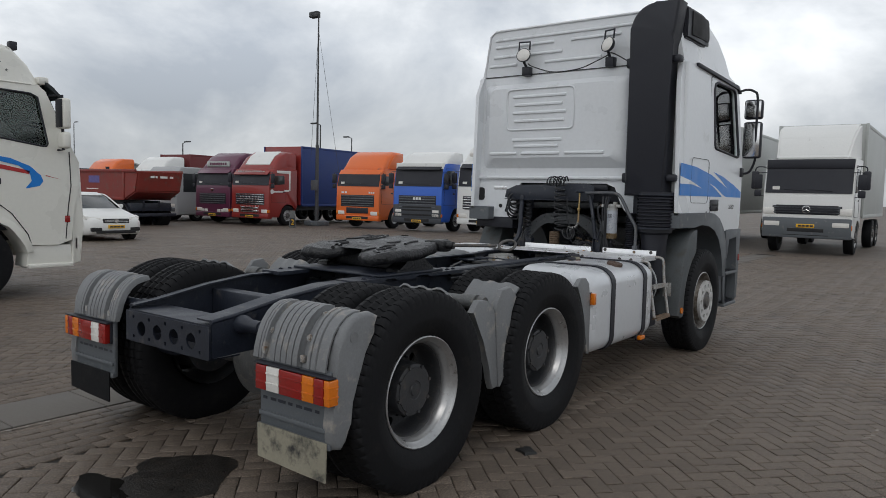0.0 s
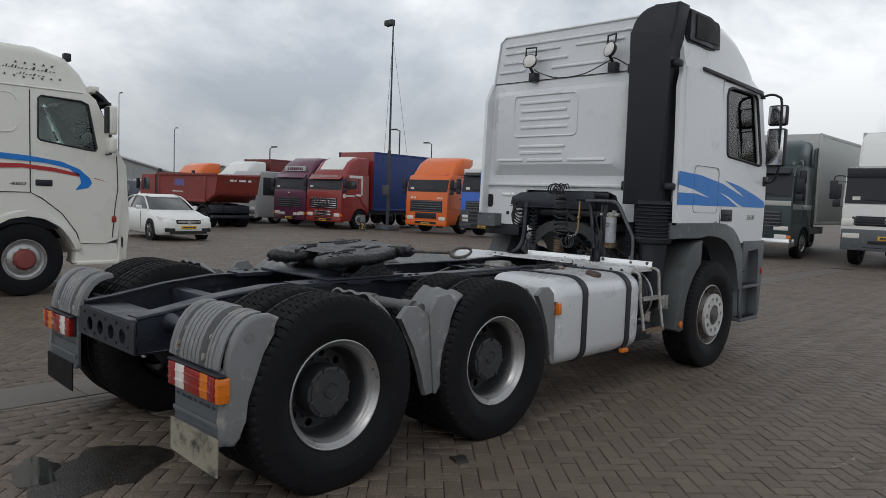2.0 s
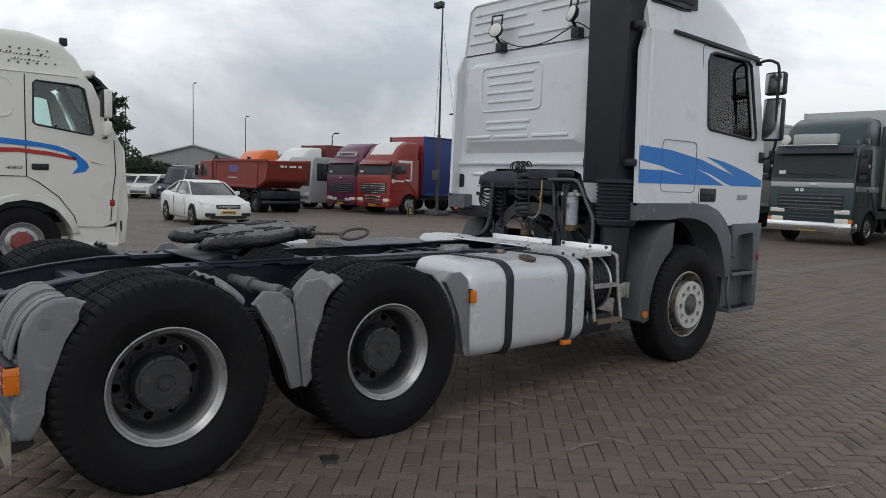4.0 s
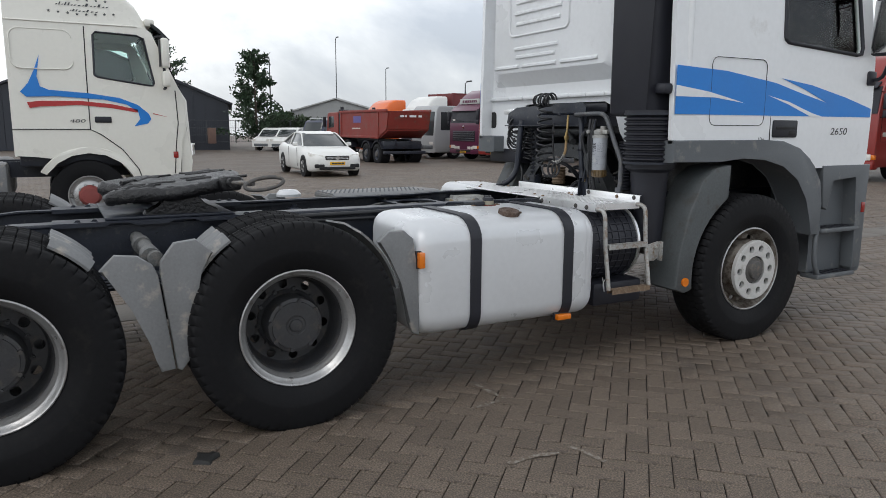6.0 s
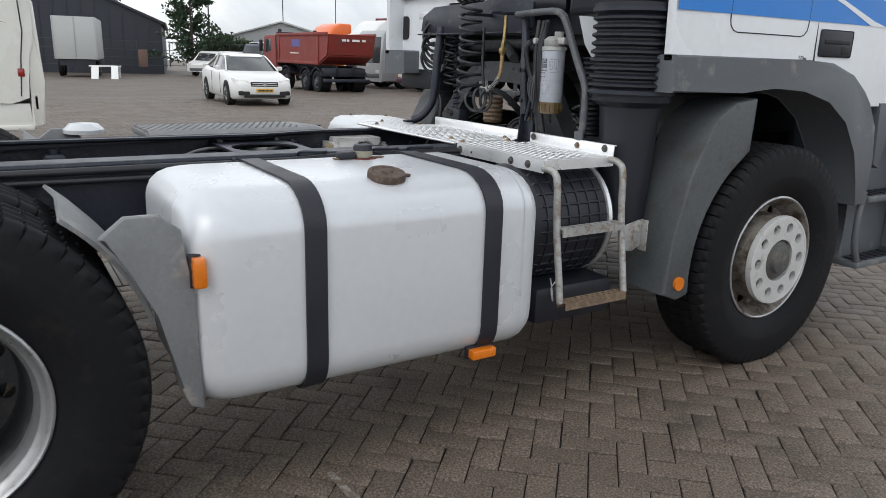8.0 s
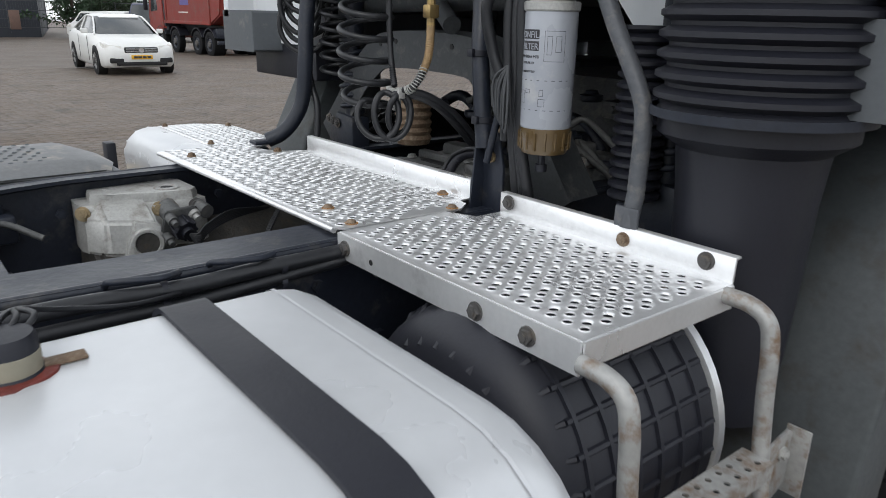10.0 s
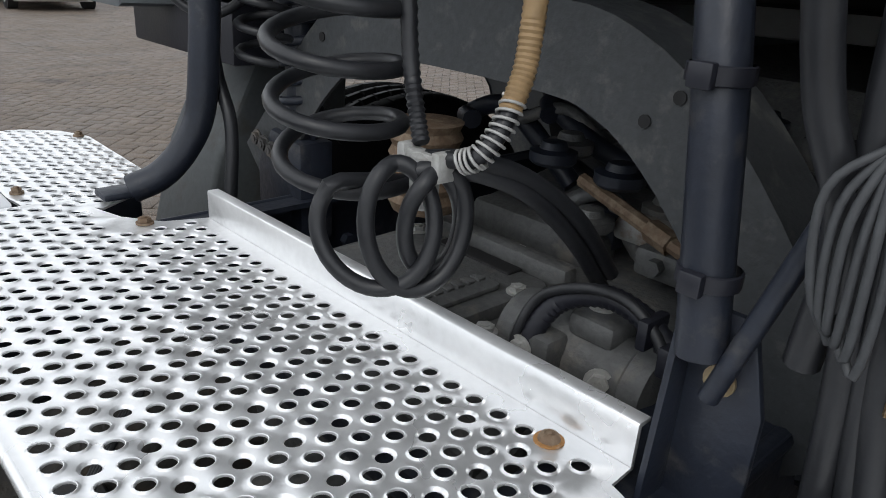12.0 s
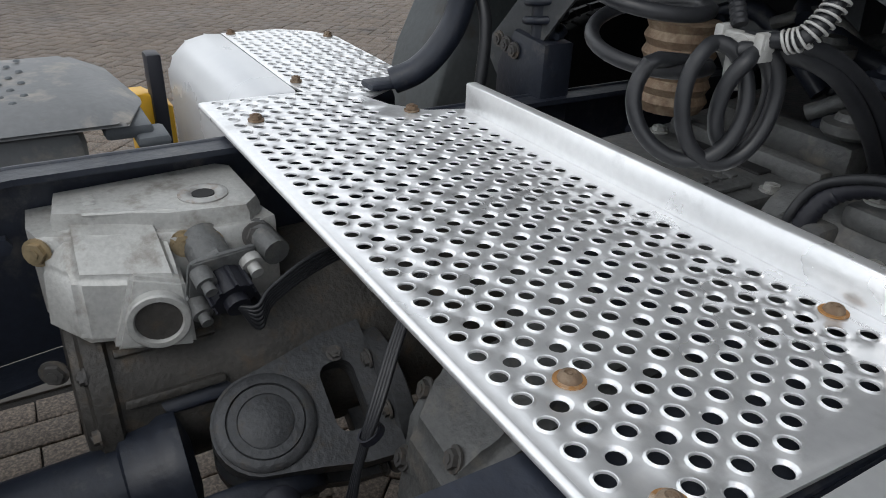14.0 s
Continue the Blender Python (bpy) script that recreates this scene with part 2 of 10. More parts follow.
CHALK = mat("worn_white_marking", (0.29, 0.27, 0.24), 0.85, vary=0.3, scale=22, dirt=(0.135, 0.105, 0.08), dirt_amt=1.0)

# ---------------------------------------------------------------- mesh helpers


def obj(name, bm, material, parent=None, label="", smooth=35):
    me = bpy.data.meshes.new(name)
    bmesh.ops.recalc_face_normals(bm, faces=bm.faces)
    bm.to_mesh(me)
    bm.free()
    mats = material if isinstance(material, (list, tuple)) else [material]
    for m in mats:
        me.materials.append(m)
    if smooth:
        me.shade_smooth()
        me.set_sharp_from_angle(angle=radians(smooth))
    o = new(name, me)
    o.parent = parent
    if label:
        o["label"] = label
    return o


def part(name, bm, material, parent, label="", smooth=42):
    return obj(name, bm, material, parent, label, smooth)


def thing(name, label, category, m=None, group="", kind=""):
    e = new(name)
    e.empty_display_size = 0.2
    if m is not None:
        e.matrix_world = m
    return tagged(e, label, category, group, kind)


def box(bm, x0, x1, y0, y1, z0, z1, bevel=0.0, seg=2, m=None):
    vs = [bm.verts.new((x, y, z)) for x in (x0, x1) for y in (y0, y1) for z in (z0, z1)]
    fs = [bm.faces.new([vs[i] for i in q]) for q in ((0, 1, 3, 2), (4, 6, 7, 5), (0, 4, 5, 1), (2, 3, 7, 6), (0, 2, 6, 4), (1, 5, 7, 3))]
    if bevel:
        es = list({e for f in fs for e in f.edges})
        r = bmesh.ops.bevel(bm, geom=es, offset=bevel, segments=seg, affect="EDGES", profile=0.5)
        vs = list({v for f in r["faces"] for v in f.verts} | {v for v in vs if v.is_valid})
    if m is not None:
        bmesh.ops.transform(bm, matrix=m, verts=[v for v in vs if v.is_valid])
    return bm


def nb():
    return bmesh.new()


def bx(*a, **k):
    return box(nb(), *a, **k)


def prism(bm, pts, a0, a1, axis="x", bevel=0.0, seg=2):
    """A closed outline, extruded along an axis. Points are (y, z) for x, (x, z) for y, (x, y) for z."""
    def p(u, v, a):
        return {"x": (a, u, v), "y": (u, a, v), "z": (u, v, a)}[axis]
    lo = [bm.verts.new(p(u, v, a0)) for u, v in pts]
    hi = [bm.verts.new(p(u, v, a1)) for u, v in pts]
    n = len(pts)
    fs = [bm.faces.new(lo), bm.faces.new(list(reversed(hi)))]
    fs += [bm.faces.new((lo[i], hi[i], hi[(i + 1) % n], lo[(i + 1) % n])) for i in range(n)]
    if bevel:
        es = list({e for f in fs[:2] for e in f.edges})
        bmesh.ops.bevel(bm, geom=es, offset=bevel, segments=seg, affect="EDGES", profile=0.5)
    return bm


def lathe(bm, prof, n=48, axis="x", at=(0, 0, 0), close=False):
    """Turns (r, a) round an axis."""
    rings = []
    for r, a in prof:
        ring = []
        for i in range(n):
            c, s = r * math.cos(2 * math.pi * i / n), r * math.sin(2 * math.pi * i / n)
            v = {"x": (a, c, s), "y": (c, a, s), "z": (c, s, a)}[axis]
            ring.append(bm.verts.new([v[k] + at[k] for k in range(3)]))
        rings.append(ring)
    pairs = list(zip(rings, rings[1:])) + ([(rings[-1], rings[0])] if close else [])
    for p, q in pairs:
        for i in range(n):
            bm.faces.new((p[i], p[(i + 1) % n], q[(i + 1) % n], q[i]))
    return rings


def disc(bm, prof, n=32, axis="x", at=(0, 0, 0)):
    """A lathe whose two ends are closed."""
    r = lathe(bm, prof, n, axis, at)
    bm.faces.new(r[0])
    bm.faces.new(list(reversed(r[-1])))
    return bm


def rod(bm, p0, p1, r, n=10, r1=None):
    p0, p1 = Vector(p0), Vector(p1)
    q = (p1 - p0).to_track_quat("Z", "Y").to_matrix()
    r1 = r if r1 is None else r1
    a = [bm.verts.new(p0 + q @ Vector((r * math.cos(2 * math.pi * i / n), r * math.sin(2 * math.pi * i / n), 0))) for i in range(n)]
    b = [bm.verts.new(p1 + q @ Vector((r1 * math.cos(2 * math.pi * i / n), r1 * math.sin(2 * math.pi * i / n), 0))) for i in range(n)]
    for i in range(n):
        bm.faces.new((a[i], a[(i + 1) % n], b[(i + 1) % n], b[i]))
    bm.faces.new(list(reversed(a)))
    bm.faces.new(b)
    return bm


def spline(pts, per=6):
    """A smooth line through points."""
    P = [Vector(p) for p in pts]
    P = [2 * P[0] - P[1]] + P + [2 * P[-1] - P[-2]]
    out = []
    for i in range(1, len(P) - 2):
        for k in range(per):
            t = k / per
            a, b, c, d = P[i - 1], P[i], P[i + 1], P[i + 2]
            out.append(0.5 * (2 * b + (c - a) * t + (2 * a - 5 * b + 4 * c - d) * t * t + (3 * b - a - 3 * c + d) * t ** 3))
    return out + [P[-2]]


def pipe(bm, pts, r, n=8, ripple=0.0):
    """A tube along points, turned as little as may be from ring to ring."""
    n = max(n, 10)
    P = [Vector(p) for p in pts]
    rings, up = [], None
    for i, p in enumerate(P):
        d = (P[min(i + 1, len(P) - 1)] - P[max(i - 1, 0)]).normalized()
        if up is None:
            up = d.orthogonal().normalized()
        up = (up - d * up.dot(d)).normalized()
        side = d.cross(up)
        rr = r * (1 + (ripple if i % 2 else 0))
        rings.append([bm.verts.new(p + rr * (math.cos(2 * math.pi * k / n) * up + math.sin(2 * math.pi * k / n) * side)) for k in range(n)])
    for a, b in zip(rings, rings[1:]):
        for k in range(n):
            bm.faces.new((a[k], a[(k + 1) % n], b[(k + 1) % n], b[k]))
    bm.faces.new(list(reversed(rings[0])))
    bm.faces.new(rings[-1])
    return bm


def loft(bm, sections, caps=True):
    """Skins closed rings of equally many points."""
    rings = [[bm.verts.new(p) for p in s] for s in sections]
    n = len(rings[0])
    for a, b in zip(rings, rings[1:]):
        for i in range(n):
            bm.faces.new((a[i], a[(i + 1) % n], b[(i + 1) % n], b[i]))
    if caps:
        bm.faces.new(list(reversed(rings[0])))
        bm.faces.new(rings[-1])
    return bm


def rrect(w0, w1, h0, h1, r, n=4):
    """Rounded rectangle outline, as (u, v)."""
    out = []
    for cx, cy, a0 in ((w1 - r, h1 - r, 0), (w0 + r, h1 - r, 90), (w0 + r, h0 + r, 180), (w1 - r, h0 + r, 270)):
        for k in range(n + 1):
            a = radians(a0 + 90 * k / n)
            out.append((cx + r * math.cos(a), cy + r * math.sin(a)))
    return out


def sheet(bm, outer, holes, put, thick, way):
    """A sheet with holes: outline and holes as (u, v); put(u, v) gives the place, way the direction of its thickness."""
    edges, made = [], []
    for loop in [outer] + holes:
        vs = [bm.verts.new(put(u, v)) for u, v in loop]
        made += vs
        edges += [bm.edges.new((vs[i], vs[(i + 1) % len(vs)])) for i in range(len(vs))]
    r = bmesh.ops.triangle_fill(bm, edges=edges, use_beauty=True)
    fs = [f for f in r["geom"] if isinstance(f, bmesh.types.BMFace)]
    if thick:
        e = bmesh.ops.extrude_face_region(bm, geom=fs)
        bmesh.ops.translate(bm, verts=[v for v in e["geom"] if isinstance(v, bmesh.types.BMVert)], vec=Vector(way) * thick)
    return bm


def arc(cx, cy, r, a0, a1, n):
    return [(cx + r * math.cos(radians(a0 + (a1 - a0) * k / n)), cy + r * math.sin(radians(a0 + (a1 - a0) * k / n))) for k in range(n + 1)]


def words(name, text, size, m, material, parent, label="", shear=0.0, depth=0.0006, align="LEFT"):
    cu = bpy.data.curves.new(name, "FONT")
    cu.body, cu.size, cu.extrude, cu.shear, cu.align_x = text, size, depth, shear, align
    tmp = bpy.data.objects.new(name, cu)
    scene.collection.objects.link(tmp)
    dg = bpy.context.evaluated_depsgraph_get()
    me = bpy.data.meshes.new_from_object(tmp.evaluated_get(dg))
    bpy.data.objects.remove(tmp)
    me.materials.clear()
    me.materials.append(material)
    o = new(name, me)
    o.parent = parent
    o.matrix_basis = m
    if label:
        o["label"] = label
    return o


# poses that lay lettering on a face that looks to +x, to -y, to +y
FACE_X = Matrix(((0, 0, 1, 0), (1, 0, 0, 0), (0, 1, 0, 0), (0, 0, 0, 1)))

def bolt_head(parent, x, y, z, r=0.012, material=None, up=(0, 0, 1), name="bolt", label=""):
    u = Vector(up)
    b = nb()
    p = Vector((x, y, z))
    u.normalize()
    rod(b, p, p + u * 0.003, r * 1.35, 16)
    rod(b, p + u * 0.003, p + u * 0.0095, r, 6)
    rod(b, p + u * 0.009, p + u * 0.0115, r * 0.5, 10)
    return part(name, b, material or HUBIRON, parent, label)


# ---------------------------------------------------------------- ground


def ground_material():
    m = mat("paved_yard", (0.122, 0.096, 0.076), 0.65, spec=0.42, vary=0.20, scale=0.5, fine=40, bump=0.2, dirt=(0.085, 0.073, 0.062), dirt_amt=0.2)
    N, L = m.node_tree.nodes, m.node_tree.links
    b = N["Principled BSDF"]
    br = N.new("ShaderNodeTexBrick")
    br.inputs["Scale"].default_value = 1.0
    br.inputs["Brick Width"].default_value, br.inputs["Row Height"].default_value = 0.21, 0.105
    br.inputs["Mortar Size"].default_value = 0.006
    br.inputs["Color1"].default_value, br.inputs["Color2"].default_value, br.inputs["Mortar"].default_value = (1.1, 1.1, 1.1, 1), (0.85, 0.85, 0.85, 1), (0.4, 0.4, 0.4, 1)
    co = N.new("ShaderNodeTexCoord")
    L.new(co.outputs["Object"], br.inputs["Vector"])
    old = b.inputs["Base Color"].links[0].from_socket
    mx = N.new("ShaderNodeMix")
    mx.data_type, mx.blend_type = "RGBA", "MULTIPLY"
    mx.inputs[0].default_value = 1.0
    L.new(old, mx.inputs[6])
    L.new(br.outputs[0], mx.inputs[7])
    L.new(mx.outputs[2], b.inputs["Base Color"])
    return m


YARD = ground_material()
GROUT = mat("dark_joint_sand", (0.016, 0.0135, 0.0115), 0.9, vary=0.3, scale=3, fine=200, bump=0.3)


def fall(x):
    """The yard falls gently away beyond the neighbouring truck."""
    return -0.0120 * max(0.0, -8.0 - x)


def build_ground():
    bm = nb()
    x0, x1, y0, y1, R = -21.95, 8.95, -7.45, 19.95, 900.0
    xs, ys = (-R, x0, -8.0, x1, R), (-R, y0, y1, R)
    v = [[bm.verts.new((x, y, fall(x) - (0.012 if x0 <= x <= x1 and y0 <= y <= y1 else 0.0))) for y in ys] for x in xs]
    for i in range(4):
        for j in range(3):
            f = bm.faces.new((v[i][j], v[i + 1][j], v[i + 1][j + 1], v[i][j + 1]))
            f.material_index = 1 if i in (1, 2) and j == 1 else 0
    g = obj("ground", bm, [YARD, GROUT], smooth=0)
    tagged(g, "brick-paved lorry yard of worn brown pavers", "paved yard", kind="structure")
    return g


ground = build_ground()

# ---------------------------------------------------------------- the tractor unit: x to its right, y ahead, rear axle at y = 0
tractor = thing("tractor_truck", "white six-wheel tractor unit with blue side stripes standing on the pavers", "truck")
AXLE2, AXLE1, HUB = 1.35, 4.67, 0.515


# where the fittings between the rails sit, and how the cab's parts are set on the frame
BAY = Matrix.Translation((-0.142, 0.015, -0.058)) @ Matrix.Diagonal((1.02, 1.02, 1.0, 1.0))
CABSET = Matrix.Translation((0.0, 0.0, 0.0255)) @ Matrix.Diagonal((1.0, 1.0, 0.963, 1.0))


def settle(before, m):
    """Sets the parts made since on their place."""
    for o in set(tractor.children) - before:
        o.matrix_basis = m @ o.matrix_basis


def tyre_mesh(name="tyre", r=0.535, w=0.30, rim=0.30, n=64):
    """A lorry tyre round x, its outer side at +w/2, with ribs and shoulder notches."""
    bm = nb()
    h = w / 2
    prof = [(rim - 0.004, -h * 0.72), (rim + 0.02, -h * 0.86), (rim + 0.09, -h), (r - 0.07, -h * 0.97), (r - 0.02, -h * 0.90), (r - 0.004, -h * 0.80)]
    for a in (-0.42, 0.0, 0.42):
        prof += [(r, h * (a - 0.10) - 0.012), (r - 0.012, h * (a - 0.10) + 0.002), (r - 0.012, h * (a + 0.06)), (r, h * (a + 0.06) + 0.012)]
    prof += [(r - 0.004, h * 0.80), (r - 0.02, h * 0.90), (r - 0.035, h * 0.93), (r - 0.07, h * 0.97), (rim + 0.12, h * 1.0), (rim + 0.10, h * 1.005), (rim + 0.09, h), (rim + 0.02, h * 0.86), (rim - 0.004, h * 0.72)]
    # blocks cut by narrow cross grooves: three columns of points to a block
    rings = lathe(bm, prof, n * 3, "x")
    k0 = len(prof) - 9
    step, cut = 2 * math.pi / n, 0.0075
    for i, ring in enumerate(rings):
        tread = 4 <= i <= k0 + 1
        for v in ring:
            q = math.hypot(v.co.y, v.co.z)
            a = math.atan2(v.co.z, v.co.y) % (2 * math.pi)
            k, j = divmod(int(round(a / (step / 3))), 3)
            a = k * step + (0.0, cut, step - cut)[j]
            if j == 0 and tread:
                q -= 0.011
            v.co.y, v.co.z = q * math.cos(a), q * math.sin(a)
    return bm


def rear_rim(bm_name="rim"):
    """The dished outer rim of a twin wheel: face of the flange at x = 0, the dish to negative x."""
    bm = nb()
    prof = [(0.286, -0.02), (0.2985, -0.012), (0.2985, 0.0), (0.293, 0.003), (0.285, -0.003), (0.281, -0.016), (0.268, -0.024), (0.263, -0.032), (0.260, -0.044), (0.254, -0.050), (0.2515, -0.082)]
    lathe(bm, prof, 64, "x")
    return bm


def rear_dish():
    """The dirty dish of a twin wheel, with ten hand holes."""
    bm = nb()
    lathe(bm, [(0.2515, -0.081), (0.245, -0.090), (0.243, -0.120), (0.236, -0.170), (0.232, -0.194), (0.222, -0.204)], 64, "x")
    outer = arc(0, 0, 0.224, 0, 354.375, 63)
    holes = [arc(0.194 * math.cos(radians(36 * k)), 0.194 * math.sin(radians(36 * k)), 0.024, 0, 330, 11) for k in range(10)]
    inner = arc(0, 0, 0.14, 0, 345, 23)
    sheet(bm, outer, holes + [inner], lambda u, v: (-0.204, u, v), 0.012, (-1, 0, 0))
    return bm


def rear_hub():
    bm = nb()
    disc(bm, [(0.162, -0.216), (0.162, -0.196), (0.146, -0.180), (0.142, -0.085), (0.138, -0.074), (0.122, -0.070), (0.120, -0.064), (0.052, -0.061), (0.048, -0.066), (0.034, -0.066), (0.030, -0.058), (0.016, -0.056)], 40, "x")
    for k in range(8):
        a = radians(45 * k + 10)
        rod(bm, (-0.074, 0.128 * math.cos(a), 0.128 * math.sin(a)), (-0.060, 0.128 * math.cos(a), 0.128 * math.sin(a)), 0.011, 6)
    return bm


def nuts(wheel, x, ring, r, length, n=10):
    """A ring of hexagon nuts on one shared mesh."""
    bm = nb()
    rod(bm, (0, 0, 0), (length, 0, 0), r, 6)
    rod(bm, (length, 0, 0), (length + 0.008, 0, 0), r * 0.55, 8)
    first = part("wheel_nut", bm, DISHIRON, wheel)
    for k in range(n):
        a = radians(360 / n * k + 18)
        o = first if k == 0 else new("wheel_nut", first.data)
        o.parent = wheel
        o.matrix_basis = pose(x, ring * math.cos(a), ring * math.sin(a), 31 * k)


def rear_wheel(side, y):
    w = part("wheel", rear_hub(), DISHIRON, tractor, "twin rear wheel with a dirty iron hub")
    w.matrix_basis = pose(side * 1.222, y, HUB, 0, 0, 0 if side > 0 else 180) @ pose(0, 0, 0, 13 * y + 7)
    t1 = part("tyre", tyre_mesh(), RUBBER, w)
    t1.matrix_basis = pose(-0.118, 0, 0)
    t2 = part("tyre", tyre_mesh(), RUBBER, w, "inner twin tyre")
    t2.matrix_basis = pose(-0.455, 0, 0)
    part("rim", rear_rim(), RIMSIL, w, "silver painted steel rim, dirty inside")
    part("dish", rear_dish(), DISHIRON, w, "dirty wheel disc with hand holes")
    nuts(w, -0.204, 0.1645, 0.012, 0.016)
    part("inner_rim", rear_drum(), DISHIRON, w, "dark brake drum and inner rim")
    return w


def rear_drum():
    bm = nb()
    lathe(bm, [(0.285, -0.23), (0.25, -0.25), (0.24, -0.36), (0.285, -0.60)], 32, "x")
    disc(bm, [(0.20, -0.28), (0.20, -0.60)], 32, "x")
    return bm


def front_wheel(side):
    bm = nb()
    disc(bm, [(0.10, -0.10), (0.098, 0.018), (0.090, 0.034), (0.066, 0.040), (0.060, 0.058), (0.030, 0.064), (0.01, 0.065)], 32, "x")
    w = part("wheel", bm, HUBIRON, tractor, "front wheel with a steel nut ring")
    w.matrix_basis = pose(side * 1.205, AXLE1, HUB, 0, 0, 0 if side > 0 else 180)
    t = part("tyre", tyre_mesh(), RUBBER, w)
    t.matrix_basis = pose(-0.118, 0, 0)
    bm = nb()
    prof = [(0.286, -0.03), (0.2985, -0.012), (0.2985, 0.0), (0.291, 0.003), (0.283, -0.004), (0.277, -0.02), (0.262, -0.035), (0.256, -0.07), (0.245, -0.085)]
    lathe(bm, prof, 64, "x")
    outer = arc(0, 0, 0.247, 0, 354.375, 63)
    holes = [arc(0.222 * math.cos(radians(36 * k)), 0.222 * math.sin(radians(36 * k)), 0.0235, 0, 330, 11) for k in range(10)]
    sheet(bm, outer, holes + [arc(0, 0, 0.195, 0, 352.5, 47)], lambda u, v: (-0.085, u, v), 0.010, (-1, 0, 0))
    lathe(bm, [(0.213, -0.085), (0.208, -0.04), (0.206, 0.012), (0.204, 0.016)], 48, "x")
    part("rim", bm, RIMRUST, w, "brown-stained steel rim with hand holes")
    bm = nb()
    lathe(bm, [(0.204, 0.010), (0.200, 0.012), (0.09, 0.012)], 48, "x")
    part("hub_flange", bm, DISHIRON, w, "dark hub flange")
    bm = nb()
    lathe(bm, [(0.2865, -0.001), (0.2925, 0.0045), (0.300, 0.001), (0.300, -0.012)], 64, "x")
    part("rim_edge", bm, RIMSIL, w)
    bm = nb()
    holes = [arc(0.158 * math.cos(radians(36 * k)), 0.158 * math.sin(radians(36 * k)), 0.0245, 0, 337.5, 15) for k in range(10)]
    sheet(bm, arc(0, 0, 0.212, 0, 352.5, 47), holes + [arc(0, 0, 0.100, 0, 348, 29)], lambda u, v: (0.042, u, v), 0.026, (-1, 0, 0))
    lathe(bm, [(0.212, 0.016), (0.214, 0.030), (0.209, 0.0425), (0.200, 0.0435), (0.199, 0.042)], 48, "x")
    part("nut_ring", bm, NUTRING, w, "bright steel wheel nut ring")
    nuts(w, 0.012, 0.158, 0.015, 0.012)
    bm = nb()
    disc(bm, [(0.20, -0.30), (0.20, -0.12)], 32, "x")
    part("brake_drum", bm, HUBIRON, w)
    return w


for s in (1, -1):
    rear_wheel(s, 0.025)
    rear_wheel(s, AXLE2)
    front_wheel(s)


def rail_outline():
    top = [(-0.695, 0.925), (-0.54, 0.945), (-0.20, 1.005), (0.12, 1.04), (2.70, 1.045), (2.82, 1.045), (2.95, 1.045), (3.08, 1.045), (6.0, 1.045)]
    return top + [(6.0, 0.76), (3.08, 0.76), (2.95, 0.76), (2.82, 0.76), (2.70, 0.76), (0.12, 0.76), (-0.25, 0.75), (-0.695, 0.735)]


def flare(y):
    """The rails stand further apart beside the gearbox."""
    f = min(1.0, max(0.0, (y - 2.70) / 0.38))
    return 0.020 * f * f * (3 - 2 * f)


def frame_rail(side):
    bm = nb()
    x0, x1 = side * 0.385, side * 0.393
    prism(bm, rail_outline(), min(x0, x1), max(x0, x1), "x")
    t = rail_outline()
    for a, b in zip(t[:8], t[1:9]):
        xs = sorted((side * (0.264 if side > 0 else 0.340), side * 0.395))
        vs = [bm.verts.new((x, p[0], p[1] + dz)) for dz in (0.001, 0.010) for x, p in ((xs[0], a), (xs[1], a), (xs[1], b), (xs[0], b))]
        for q in ((3, 2, 1, 0), (4, 5, 6, 7), (0, 1, 5, 4), (1, 2, 6, 5), (2, 3, 7, 6), (3, 0, 4, 7)):
            bm.faces.new([vs[i] for i in q])
    xs = sorted((side * 0.315, side * 0.384))
    for ya, yb in ((0.1, 2.70), (2.70, 2.82), (2.82, 2.95), (2.95, 3.08), (3.08, 6.0)):
        box(bm, xs[0], xs[1], ya, yb, 0.752, 0.759)
    pipe(bm, [(side * 0.386, y, z + 0.0) for y, z in rail_outline()[:9]], 0.0125, 8)
    for v in bm.verts:
        v.co.x += side * flare(v.co.y) * (1.0 if side > 0 else 4.5)
    return part("frame_rail", bm, CHASSIS, tractor, "dark blue-black chassis rail")


def rail_bolts(side):
    bm = nb()
    rnd = random.Random(5)
    for y in [0.25 + 0.14 * k for k in range(34)]:
        for z in (0.83, 0.97):
            if rnd.random() < 0.7:
                rod(bm, (side * (0.392 + flare(y)), y, z), (side * (0.408 + flare(y)), y, z), 0.013, 6)
    o = tagged(part("rail_bolts", bm, CHASSIS, tractor), kind="stuff") or tractor.children[-1]
    return o


had = set(tractor.children)
for s in (1, -1):
    frame_rail(s)
    rail_bolts(s)
settle(had, Matrix.Translation((0, 0, -0.054)))


